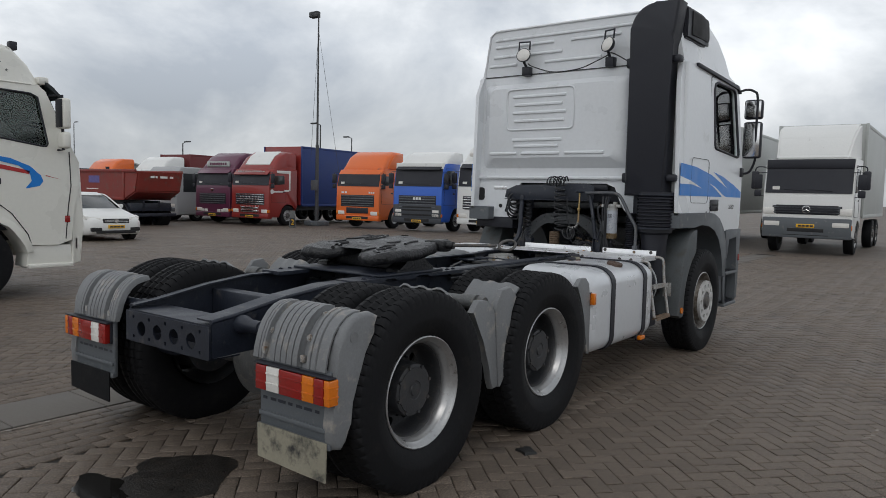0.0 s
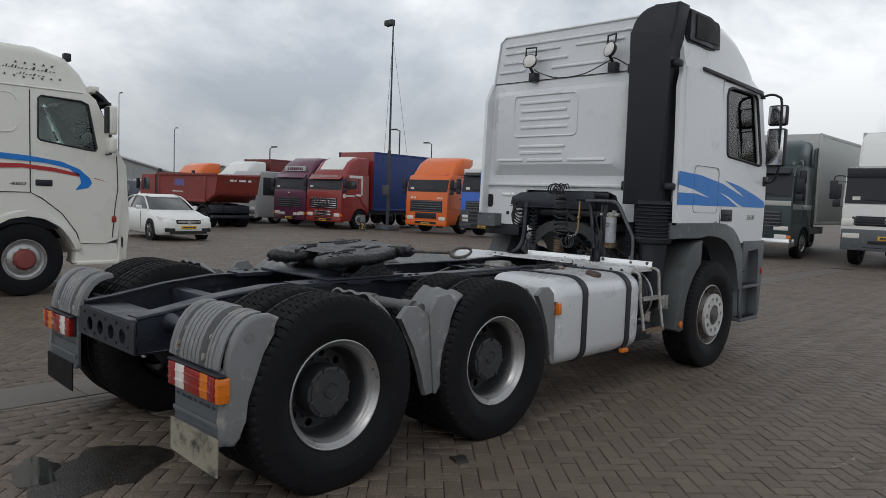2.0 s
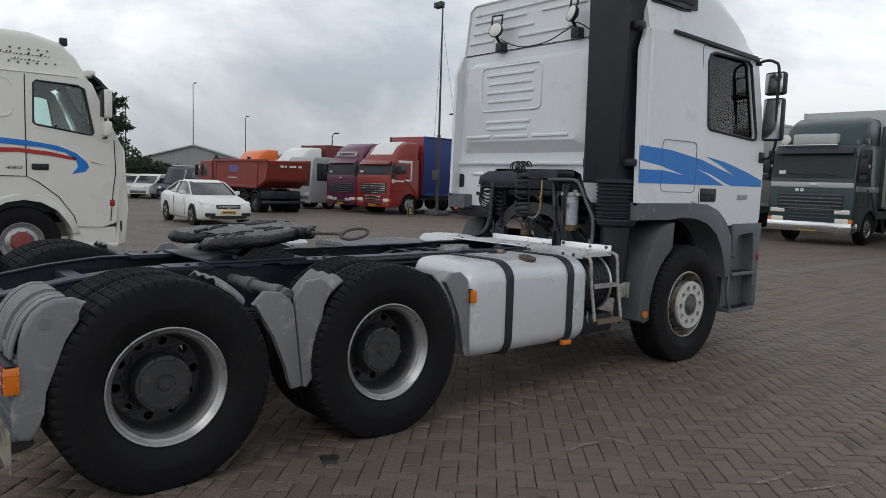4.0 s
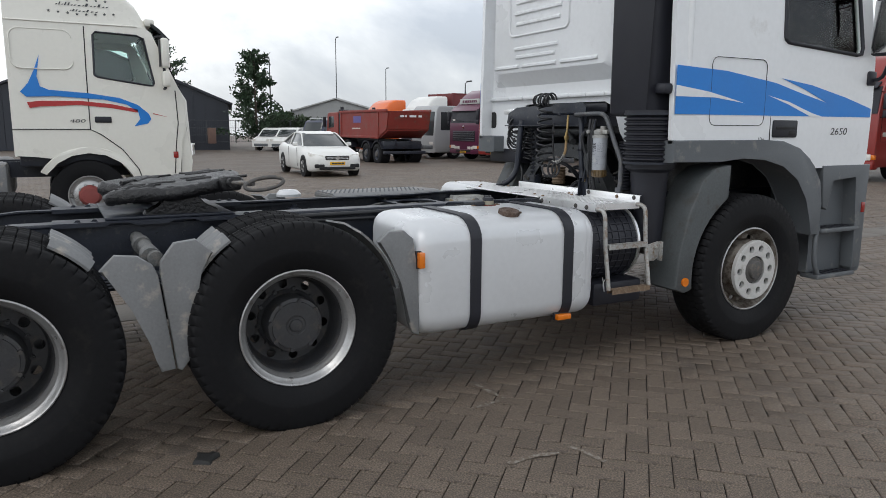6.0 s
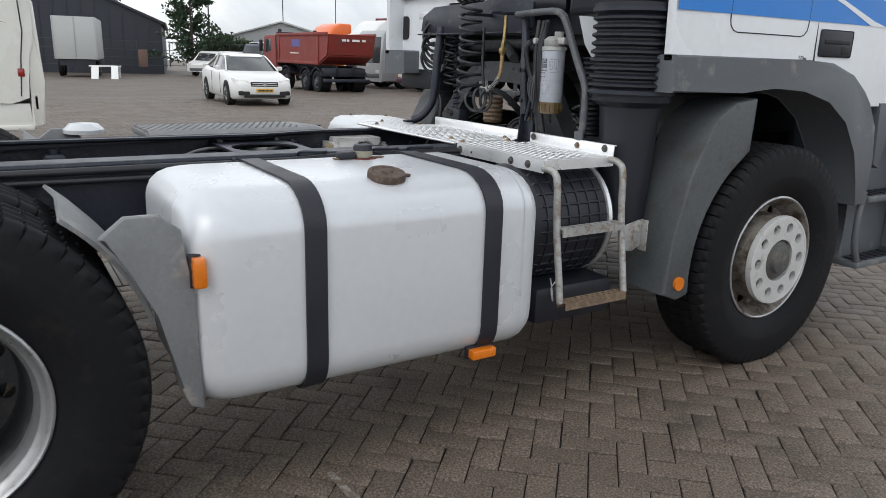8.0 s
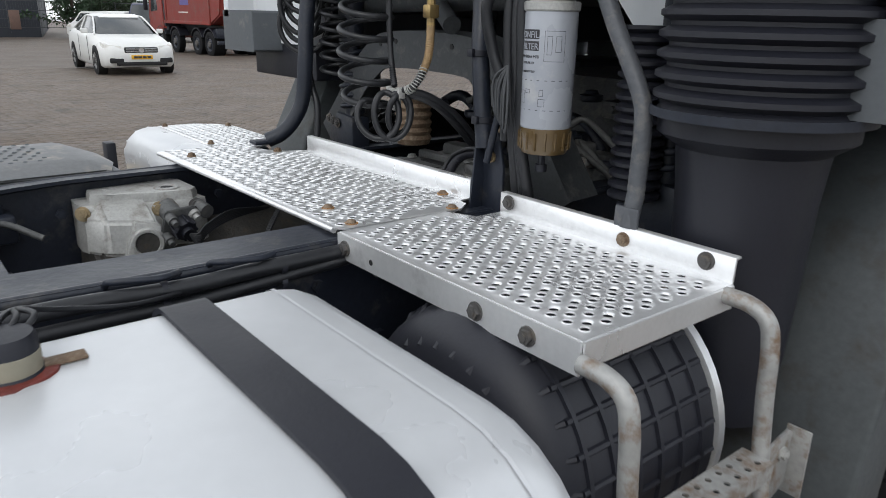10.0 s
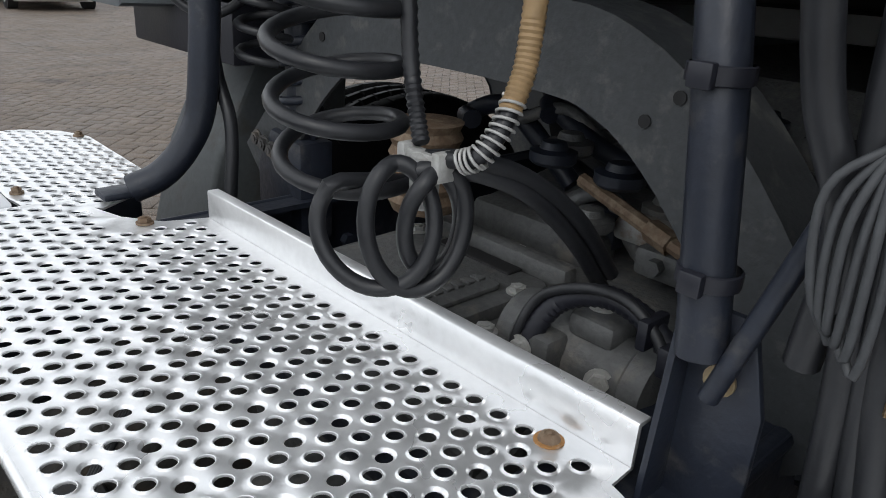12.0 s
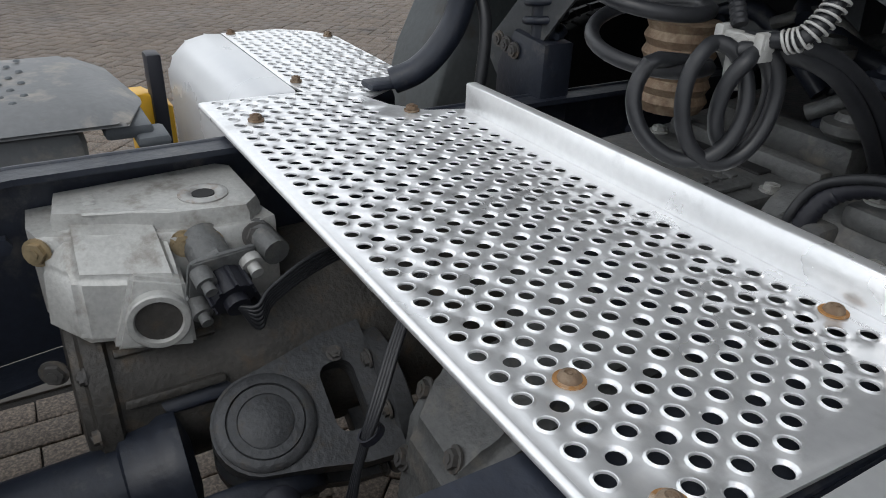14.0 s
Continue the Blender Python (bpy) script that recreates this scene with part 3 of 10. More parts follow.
def rear_crossmember():
    bm = nb()
    holes = [arc(-0.24 + 0.16 * k, 0.815, 0.042, 0, 345, 23) for k in range(4)]
    outer = [(-0.40, 0.735), (0.40, 0.735), (0.40, 0.905), (-0.40, 0.905)]
    small = [arc(x, z, 0.011, 0, 315, 7) for x in (-0.32, -0.16, 0.0, 0.16, 0.32) for z in (0.765, 0.875)]
    sheet(bm, outer, holes + small, lambda u, v: (u, -0.79, v), 0.010, (0, -1, 0))
    box(bm, -0.385, 0.385, -0.79, -0.56, 0.905, 0.914)
    box(bm, -0.385, 0.385, -0.79, -0.60, 0.728, 0.737)
    part("rear_crossmember", bm, CHASSIS, tractor, "pierced rear crossmember plate")
    for y in (-0.1, 0.68, 1.5, 2.45):
        bm = nb()
        box(bm, -0.385, 0.385, y - 0.05, y + 0.05, 0.78, 0.98, 0.01)
        part("crossmember", bm, CHASSIS, tractor)
    for s in (1, -1):
        bm = nb()
        rod(bm, (s * 0.40, -0.60, 0.90), (s * 0.74, -0.60, 0.90), 0.026, 14)
        disc(bm, [(0.05, s * 0.395), (0.05, s * 0.43), (0.035, s * 0.47), (0.034, s * 0.56), (0.026, s * 0.565)], 16, "x", (0, -0.60, 0.90))
        part("fender_bar", bm, CHASSIS, tractor)


had = set(tractor.children)
rear_crossmember()
for o in set(tractor.children) - had:
    o.matrix_basis = Matrix.Translation((0, 0.0 if o.name.startswith("crossmember") else 0.085, -0.058))


def axles():
    for y in (0.0, AXLE2):
        bm = nb()
        rod(bm, (-0.9, y, HUB), (0.9, y, HUB), 0.085, 16)
        prof = [(0.09, -0.20), (0.21, -0.12), (0.24, 0.0), (0.20, 0.10), (0.09, 0.20)]
        disc(bm, prof, 24, "y", (0, y, HUB))
        part("drive_axle", bm, CASTDK, tractor, "grimy cast drive axle")
    for s in (1, -1):
        bm = nb()
        for k in range(4):
            pts = [(s * 0.46, 0.10 + 0.03 * k, 0.62 + 0.018 * k), (s * 0.46, 0.68, 0.66 + 0.018 * k), (s * 0.46, 1.25 - 0.03 * k, 0.62 + 0.018 * k)]
            for a, b in zip(pts, pts[1:]):
                rod(bm, a, b, 0.02, 6)
        part("leaf_spring", bm, CHASSIS, tractor)
    bm = nb()
    rod(bm, (0, 0.3, HUB + 0.1), (0, 1.1, HUB + 0.12), 0.05, 12)
    part("axle_shaft", bm, CHASSIS, tractor)
    for s in (1, -1):
        bm = nb()
        disc(bm, [(0.10, s * 0.50), (0.11, s * 0.52), (0.11, s * 0.66), (0.09, s * 0.70)], 20, "x", (0, -0.30, 0.60))
        part("brake_chamber", bm, CHASSIS, tractor)


axles()


# --- rear mudguards: ribbed quarter shells with lamps and flaps
def mud_shell(x0, x1, a0, a1, r, cy, cz, thick=0.012, steps=14, ribs=6):
    """A shell round an axle line, with raised bands across its width."""
    bm = nb()
    n = max(2, ribs * 4)
    rows = []
    for i in range(steps + 1):
        a = radians(a0 + (a1 - a0) * i / steps)
        row = []
        for j in range(n + 1):
            u = j / n
            lift = 0.012 if (j % 4) in (1, 2) and ribs else 0.0
            edge = -0.02 if j in (0, n) else 0.0
            rr = r + lift + edge
            row.append((x0 + (x1 - x0) * u, cy + rr * math.cos(a), cz + rr * math.sin(a)))
        rows.append(row)
    top = [[bm.verts.new(p) for p in row] for row in rows]
    bot = [[bm.verts.new((p[0], cy + (p[1] - cy) * (1 - thick / r), cz + (p[2] - cz) * (1 - thick / r))) for p in row] for row in rows]
    for i in range(steps):
        for j in range(n):
            bm.faces.new((top[i][j], top[i][j + 1], top[i + 1][j + 1], top[i + 1][j]))
            bm.faces.new((bot[i][j], bot[i + 1][j], bot[i + 1][j + 1], bot[i][j + 1]))
    for i in range(steps):
        for j in (0, n):
            bm.faces.new((top[i][j], top[i + 1][j], bot[i + 1][j], bot[i][j]))
    for j in range(n):
        for i in (0, steps):
            bm.faces.new((top[i][j], bot[i][j], bot[i][j + 1], top[i][j + 1]))
    return bm


def ribbed_shell(x0, x1, path, lifts, thick=0.010):
    """A moulded shell: a side path of (y, z) swept across the width, with ribs and recesses given as (u, lift)."""
    bm = nb()
    pts = [Vector((y, z)) for y, z in path]
    nor = []
    for i in range(len(pts)):
        d = (pts[min(i + 1, len(pts) - 1)] - pts[max(i - 1, 0)]).normalized()
        n = Vector((d.y, -d.x))
        nor.append(n if n.x * -1 + n.y > 0 else -n)
    top, bot = [], []
    for i, (p, n) in enumerate(zip(pts, nor)):
        fade = 1.0 if 0 < i < len(pts) - 1 else 0.6
        top.append([bm.verts.new((x0 + (x1 - x0) * u, *(p + n * h * fade))) for u, h in lifts])
        bot.append([bm.verts.new((x0 + (x1 - x0) * u, *(p + n * (h * fade - thick)))) for u, h in lifts])
    m = len(lifts)
    for i in range(len(pts) - 1):
        for j in range(m - 1):
            bm.faces.new((top[i][j], top[i][j + 1], top[i + 1][j + 1], top[i + 1][j]))
            bm.faces.new((bot[i][j], bot[i + 1][j], bot[i + 1][j + 1], bot[i][j + 1]))
        for j in (0, m - 1):
            bm.faces.new((top[i][j], top[i + 1][j], bot[i + 1][j], bot[i][j]))
    for j in range(m - 1):
        for i in (0, len(pts) - 1):
            bm.faces.new((top[i][j], bot[i][j], bot[i][j + 1], top[i][j + 1]))
    bmesh.ops.recalc_face_normals(bm, faces=bm.faces)
    return bm


def rear_mudguard(s):
    def X(a, b):
        return tuple(sorted((s * a, s * b)))
    path = [(-0.48, 1.012), (-0.53, 1.010), (-0.575, 0.995), (-0.615, 0.965), (-0.65, 0.920), (-0.675, 0.865), (-0.692, 0.805), (-0.702, 0.752)]
    lifts = [(0.0, -0.02), (0.012, 0.004), (0.05, 0.006)]
    for a, b in ((0.055, 0.095), (0.105, 0.135), (0.145, 0.17)):
        lifts += [(a, 0.010), (b, 0.010), (b + 0.004, -0.002)]
    lifts += [(0.18, -0.014), (0.255, -0.014), (0.262, 0.012)]
    for k in range(5):
        u = 0.265 + 0.078 * k
        lifts += [(u + 0.004, 0.014), (u + 0.066, 0.014), (u + 0.070, 0.0), (u + 0.076, 0.0)]
    lifts += [(0.668, 0.012), (0.675, -0.014), (0.76, -0.014), (0.768, 0.010), (0.80, 0.010), (0.806, 0.0), (0.815, 0.0), (0.82, 0.010), (0.87, 0.010), (0.878, 0.0), (0.89, 0.006), (1.0, 0.004)]
    g = part("mudguard", ribbed_shell(s * 0.655, s * 1.175, path, lifts), FENDGR, tractor, "ribbed weathered grey plastic rear mudguard", 30)
    # smooth outer cheek, wide and rounded at the back
    bm = nb()
    a = [(-0.455, 1.010), (-0.53, 1.008), (-0.578, 0.990), (-0.62, 0.955), (-0.652, 0.905), (-0.668, 0.84), (-0.676, 0.76), (-0.690, 0.62), (-0.705, 0.50), (-0.705, 0.435), (-0.685, 0.395), (-0.64, 0.385), (-0.605, 0.42), (-0.585, 0.50), (-0.575, 0.60), (-0.555, 0.72), (-0.515, 0.83), (-0.455, 0.925), (-0.40, 0.985)]
    xx = X(1.165, 1.228)
    prism(bm, a, xx[0], xx[1], "x", 0.022, 3)
    ck = part("cheek", bm, FENDGR, g)
    bm = nb()
    rod(bm, (s * 1.226, -0.575, 0.905), (s * 1.231, -0.575, 0.905), 0.026, 20)
    part("moulded_disc", bm, FENDGR, ck)
    # back panel under the lamp
    bm = nb()
    xx = X(0.70, 1.20)
    box(bm, xx[0], xx[1], -0.690, -0.665, 0.395, 0.755, 0.008)
    part("back_panel", bm, GREYPL, g)
    bm = nb()
    box(bm, xx[0] + 0.005, xx[1] - 0.01, -0.702, -0.688, 0.465, 0.490, 0.004)
    part("panel_step", bm, GREYPL, g)
    bm = nb()
    box(bm, xx[0] - 0.004, xx[1] + 0.01, -0.708, -0.686, 0.395, 0.425, 0.005)
    part("panel_lip", bm, GREYPL, g)
    # unreadable moulded maker's line
    bm = nb()
    for k in range(7):
        w = 0.030 + 0.012 * (k % 3)
        xa = s * (0.74 + 0.062 * k)
        box(bm, xa - w / 2, xa + w / 2, -0.6908, -0.6895, 0.548, 0.563)
    tagged(part("moulded_mark", bm, CHASSIS, g), kind="stuff")
    # rubber flap
    bm = nb()
    xx = X(0.715, 1.20)
    pts = [(xx[0], 0.43), (xx[1], 0.43), (xx[1] - 0.003, 0.245), (xx[0] + 0.26, 0.250), (xx[0] + 0.003, 0.262)]
    prism(bm, pts, -0.718, -0.710, "y")
    part("mud_flap", bm, FLAPW if s > 0 else RUBBER, g, "dirty white rubber flap" if s > 0 else "black rubber flap")
    # tail lamp: red, white, red, orange, red with an orange return at the side
    lamp = part("tail_lamp", bx(*X(0.715, 1.225), -0.705, -0.688, 0.604, 0.732, bevel=0.005), SNORK, g, "red and orange tail lamp with a clear section")
    secs = [(0.722, 0.800, REDL), (0.800, 0.895, CLEARL), (0.895, 1.055, REDL), (1.055, 1.135, ORANGE), (1.135, 1.20, REDL)]
    for a, b, m in secs:
        bm = nb()
        xx = X(a, b - 0.002)
        box(bm, xx[0], xx[1], -0.738, -0.704, 0.608, 0.728, 0.004)
        for z in (0.648, 0.694):
            box(bm, xx[0], xx[1], -0.741, -0.737, z - 0.003, z + 0.003)
        part("lens", bm, m, lamp)
    bm = nb()
    xx = X(1.199, 1.236)
    box(bm, xx[0], xx[1], -0.736, -0.675, 0.608, 0.728, 0.006)
    for z in (0.648, 0.694):
        box(bm, xx[0] + 0.002, xx[1] + 0.002, -0.738, -0.677, z - 0.003, z + 0.003)
    part("lens", bm, ORANGE, lamp)
    bm = nb()
    box(bm, *X(0.705, 1.235), -0.735, -0.69, 0.731, 0.740, 0.003)
    part("lamp_lid", bm, SNORK, lamp)
    for u in (0.218, 0.718):
        x = s * (0.62 + 0.555 * u)
        for y, z, up in ((-0.555, 0.985, (0, -0.35, 1)), (-0.655, 0.885, (0, -1, 0.4))):
            bolt_head(g, x, y, z, 0.013, RUSTY, up, "mudguard_bolt")
        bm = nb()
        box(bm, x - 0.012, x + 0.012, -0.705, -0.685, 0.775, 0.81, 0.004)
        part("clip", bm, RUSTY, g)
    return g


had = set(tractor.children)
for s in (1, -1):
    rear_mudguard(s)
settle(had, Matrix.Translation((0, 0.062, -0.018)))


def mid_mudguard(s):
    """The pair of guards that meet in a V between the rear wheels."""
    def X(a, b):
        return tuple(sorted((s * a, s * b)))
    xx = X(0.80, 1.17)
    g = part("mudguard", mud_shell(*xx, 42, 62, 0.575, 0.025, HUB, ribs=3), FENDGR, tractor, "weathered grey middle mudguard pair")
    part("guard_half", mud_shell(*xx, 124, 146, 0.575, AXLE2, HUB, ribs=3), FENDGR, g)
    xx = X(1.165, 1.21)
    lo = [(0.47, 0.88), (0.535, 0.946), (0.63, 0.935), (0.69, 0.89), (0.710, 0.845), (0.763, 0.395), (0.70, 0.388), (0.682, 0.44), (0.662, 0.52), (0.60, 0.70), (0.54, 0.80)]
    prism(b1 := nb(), lo, xx[0], xx[1], "x", 0.010)
    part("cheek", b1, FENDGR, g)
    hi = [(0.770, 0.393), (0.718, 0.85), (0.724, 0.905), (0.785, 0.985), (0.88, 0.996), (0.955, 0.930), (0.888, 0.846), (0.856, 0.637), (0.850, 0.455), (0.79, 0.383)]
    prism(b2 := nb(), hi, xx[0], xx[1], "x", 0.010)
    part("cheek", b2, FENDGR, g)
    b = nb()
    rod(b, (s * 0.40, 0.70, 0.905), (s * 1.13, 0.715, 0.905), 0.035, 14)
    for x0, x1 in ((0.62, 0.72), (0.98, 1.08)):
        rod(b, (s * x0, 0.70, 0.905), (s * x1, 0.70, 0.905), 0.046, 14)
    part("guard_bar", b, CASTDK, g, "guard support tube")
    return g


def front_half_mudguard(s):
    """The guard ahead of the second axle, next to the tank."""
    def X(a, b):
        return tuple(sorted((s * a, s * b)))
    xx = X(0.62, 1.17)
    g = part("mudguard", mud_shell(*xx, 14, 52, 0.60, AXLE2, HUB, ribs=0), FENDGR, tractor, "grey mudguard edge before the tank")
    xx = X(1.165, 1.205)
    prism(b := nb(), [(1.785, 0.915), (1.85, 0.967), (1.935, 0.967), (1.99, 0.92), (2.014, 0.75), (2.026, 0.383), (1.985, 0.40), (1.96, 0.46), (1.925, 0.69), (1.86, 0.83)], xx[0], xx[1], "x", 0.010)
    part("cheek", b, FENDGR, g)
    return g


for s in (1, -1):
    mid_mudguard(s)
    front_half_mudguard(s)


# --- fifth wheel
def fifth_wheel():
    # lumpy horseshoe plate, slot to the rear, tilted up to the front
    right = [(0.030, 1.04), (0.055, 0.92), (0.11, 0.72), (0.17, 0.60), (0.26, 0.55), (0.36, 0.56), (0.43, 0.64), (0.45, 0.80), (0.455, 0.98), (0.44, 1.12), (0.36, 1.26), (0.22, 1.33), (0.08, 1.35)]
    P = [Vector(p) for p in right + [(-x, y) for x, y in reversed(right)]]
    fine = []
    for i in range(len(P)):
        a, b = P[i], P[(i + 1) % len(P)]
        k = max(2, int((b - a).length / 0.022))
        fine += [a.lerp(b, j / k) for j in range(k)]
    m = pose(0, 0.92, 1.232, 5.6)
    rnd = random.Random(3)

    def ring(off, z, jit):
        r = []
        for i, p in enumerate(fine):
            d = (fine[(i + 1) % len(fine)] - fine[i - 1]).normalized()
            q = p - Vector((d.y, -d.x)) * (off + rnd.uniform(-jit, jit))
            zz = z + rnd.uniform(-jit, jit) + 0.010 * math.sin(q.x * 17 + q.y * 11) * (1 if z > -0.02 else 0.6)
            r.append(m @ Vector((q.x, q.y - 0.92, zz)))
        return r
    bm = nb()
    loft(bm, [ring(0.030, -0.066, 0.005), ring(0.012, -0.060, 0.005), ring(0.002, -0.045, 0.005), ring(0.0, -0.024, 0.005), ring(0.006, -0.008, 0.004), ring(0.022, 0.006, 0.004), ring(0.045, 0.010, 0.004)])
    bmesh.ops.triangulate(bm, faces=[f for f in bm.faces if len(f.verts) > 4])
    fw = part("fifth_wheel", bm, GREASE, tractor, "greasy black fifth wheel coupling plate", 50)
    # ridges of old grease on the plate
    for k in range(16):
        b = nb()
        s = 1 if k % 2 else -1
        x0, y0 = s * rnd.uniform(0.12, 0.40), rnd.uniform(0.55, 1.22)
        pts = [m @ Vector((x0 + rnd.uniform(-0.06, 0.06), y0 - 0.92 + 0.07 * j, 0.008)) for j in range(3)]
        pipe(b, spline(pts, 3), rnd.uniform(0.006, 0.013), 6)
        part("grease_ridge", b, GREASE, fw)
    for s in (1, -1):
        b = nb()
        prism(b, [(0.74, 1.06), (1.16, 1.06), (1.14, 1.10), (1.06, 1.125), (1.03, 1.20), (0.87, 1.19), (0.84, 1.12), (0.76, 1.10)], s * 0.34 - 0.055, s * 0.34 + 0.055, "x", 0.012)
        part("pedestal", b, GREASE, fw)
        b = nb()
        prism(b, [(0.30, 1.036), (0.55, 1.036), (0.58, 1.052), (0.66, 1.052), (0.70, 1.036), (0.86, 1.036), (0.90, 1.052), (1.00, 1.052), (1.04, 1.036), (1.42, 1.036), (1.42, 1.060), (0.30, 1.060)], s * 0.36 - 0.09, s * 0.36 + 0.09, "x")
        part("mounting_plate", b, CHASSIS, fw)
        for y in (0.42, 0.50, 1.22, 1.30, 1.37):
            bolt_head(fw, s * 0.40, y, 1.060, 0.014, CHASSIS)
    part("subframe_plate", bx(-0.42, 0.42, 0.55, 1.22, 1.061, 1.078, bevel=0.006), CHASSIS, fw)
    part("cross_block", bx(-0.30, 0.30, 0.84, 1.05, 1.08, 1.17, bevel=0.02), GREASE, fw)
    b = nb()
    box(b, 0.33, 0.47, 1.15, 1.27, 1.20, 1.285, 0.025)
    rod(b, (0.45, 1.20, 1.245), (0.52, 1.205, 1.25), 0.028, 10)
    part("lock_block", b, GREASE, fw)
    b = nb()
    rod(b, (0.46, 1.20, 1.247), (0.86, 1.235, 1.268), 0.012, 8)
    box(b, 0.60, 0.70, 1.195, 1.245, 1.248, 1.268, 0.008)
    part("handle_rod", b, HUBIRON, fw)
    b = nb()
    pipe(b, [Vector((0.925 + 0.022 * math.cos(radians(a)), 1.275 + 0.100 * math.sin(radians(a)), 1.272 - 0.028 * math.cos(radians(a)) + 0.014 * math.sin(radians(a)))) for a in range(0, 361, 20)], 0.010, 8)
    part("release_handle", b, HUBIRON, fw, "steel pull handle with a loop end")


had = set(tractor.children)
fifth_wheel()
settle(had, Matrix.Translation((0, 0, -0.055)))


# --- fuel tank
def tank_section(d):
    """Cross-section of the tank, grown by d: wide round corners outside, tighter ones on the frame side."""
    x0, x1, z0, z1 = 0.565 - d, 1.227 + d, 0.362 - d, 1.012 + d
    pts = []
    for cx, cz, rx, rz, a0 in ((x1 - 0.17, z1 - 0.13, 0.17, 0.13, 0), (x0 + 0.06, z1 - 0.06, 0.06, 0.06, 90), (x0 + 0.06, z0 + 0.06, 0.06, 0.06, 180), (x1 - 0.12, z0 + 0.12, 0.12, 0.12, 270)):
        pts += [(cx + rx * math.cos(radians(a0 + 15 * k)), cz + rz * math.sin(radians(a0 + 15 * k))) for k in range(7)]
    return pts


def fuel_tank():
    """Rounded box along y with straps, filler and sender."""
    bm = nb()
    secs = []
    out = tank_section(0.0)
    cx, cz = 0.91, 0.70
    for y, f in ((1.995, 0.74), (2.000, 0.82), (2.015, 0.89), (2.040, 0.945), (2.075, 0.98), (2.12, 0.996), (2.16, 1.0), (3.148, 1.0), (3.180, 0.985), (3.205, 0.95), (3.220, 0.90), (3.227, 0.84)):
        d = (1 - f) * 0.32
        secs.append([(x + (d if x < cx else -d) * min(1, abs(x - cx) / 0.25), y, z + (d if z < cz else -d) * min(1, abs(z - cz) / 0.22)) for x, z in out])
    loft(bm, secs)
    t = part("fuel_tank", bm, TANKW, tractor, "white painted fuel tank with a satin shine", 60)
    b = nb()
    o2 = tank_section(0.0015)
    loft(b, [[(x, y, z) for x, z in o2] for y in (3.142, 3.148)], False)
    part("end_seam", b, TANKW, t)
    for y0 in (2.362, 3.008):
        b = nb()
        o1, o2 = tank_section(0.002), tank_section(0.009)
        loft(b, [[(x, y0 + d, z) for x, z in o] for o, d in ((o1, -0.034), (o2, -0.034), (o2, 0.034), (o1, 0.034))], False)
        part("tank_strap", b, SNORK, t, "black rubber-lined strap")
        b = nb()
        prism(b, [(0.40, 0.78), (0.425, 0.78), (0.425, 0.36), (0.95, 0.36), (0.95, 0.34), (0.40, 0.34)], y0 - 0.03, y0 + 0.03, "y", 0.004)
        part("tank_bracket", b, CHASSIS, t)
    tilt = pose(1.095, 2.662, 0.990, 0, 11, 0)
    b = nb()
    disc(b, [(0.060, -0.012), (0.060, 0.014), (0.054, 0.016)], 32, "z")
    bmesh.ops.transform(b, matrix=tilt, verts=b.verts)
    part("filler_neck", b, ALU, t, "bare metal filler neck")
    b = nb()
    r = lathe(b, [(0.058, 0.014), (0.063, 0.016), (0.063, 0.036), (0.060, 0.040), (0.051, 0.041), (0.047, 0.038), (0.026, 0.037), (0.020, 0.038), (0.017, 0.045), (0.011, 0.046)], 72, "z")
    b.faces.new(r[-1])
    for ring in r[1:3]:
        for v in ring[::2]:
            v.co.x *= 0.965
            v.co.y *= 0.965
    prism(b, [(-0.012, 0.058), (0.012, 0.058), (0.009, 0.084), (0.0, 0.090), (-0.009, 0.084)], 0.018, 0.026, "z", 0.002)
    bmesh.ops.transform(b, matrix=tilt, verts=b.verts)
    part("filler_cap", b, CAPRUST, t, "rusty ribbed filler cap")
    sx, sy, sz = 0.685, 2.775, 1.012
    b = nb()
    disc(b, [(0.040, sz + 0.002), (0.038, sz + 0.006), (0.036, sz + 0.008), (0.036, sz + 0.044), (0.032, sz + 0.052), (0.012, sz + 0.054)], 20, "z", (sx, sy, 0))
    part("fuel_sender", b, SNORK, t, "black fuel sender with its cable")
    b = nb()
    box(b, sx - 0.012, sx + 0.012, sy - 0.12, sy + 0.085, sz + 0.001, sz + 0.006, 0.002)
    part("sender_strap", b, RUST, t, "rusty strap under the sender")
    b = nb()
    box(b, sx - 0.026, sx + 0.026, sy - 0.105, sy - 0.035, sz + 0.002, sz + 0.028, 0.009)
    part("sender_plug", b, SNORK, t, "black cable plug")
    b = nb()
    disc(b, [(0.0372, sz + 0.006), (0.0372, sz + 0.030), (0.035, sz + 0.031)], 20, "z", (sx, sy, 0))
    part("sender_band", b, FLAPW, t, "dirty pale band round the sender")
    b = nb()
    disc(b, [(0.052, sz - 0.004), (0.050, sz + 0.003), (0.040, sz + 0.004)], 22, "z", (sx, sy, 0))
    for v in b.verts:
        v.co.x += 0.004 * math.sin(v.co.y * 130)
        v.co.y += 0.004 * math.sin(v.co.x * 110)
    part("sender_gasket", b, REDRUST, t, "red-brown sealing paste round the sender")
    b = nb()
    for k in range(3):
        pipe(b, spline([(sx - 0.01, sy - 0.02 + 0.012 * k, sz + 0.03), (sx - 0.03, sy + 0.02 * k, sz + 0.055), (sx - 0.09, sy + 0.03, sz + 0.045), (sx - 0.15, sy + 0.09, sz + 0.01), (0.50, sy + 0.20, sz - 0.02), (0.425, sy + 0.34, sz - 0.04)], 6), 0.004, 6)
    part("sender_cable", b, HOSE, t)
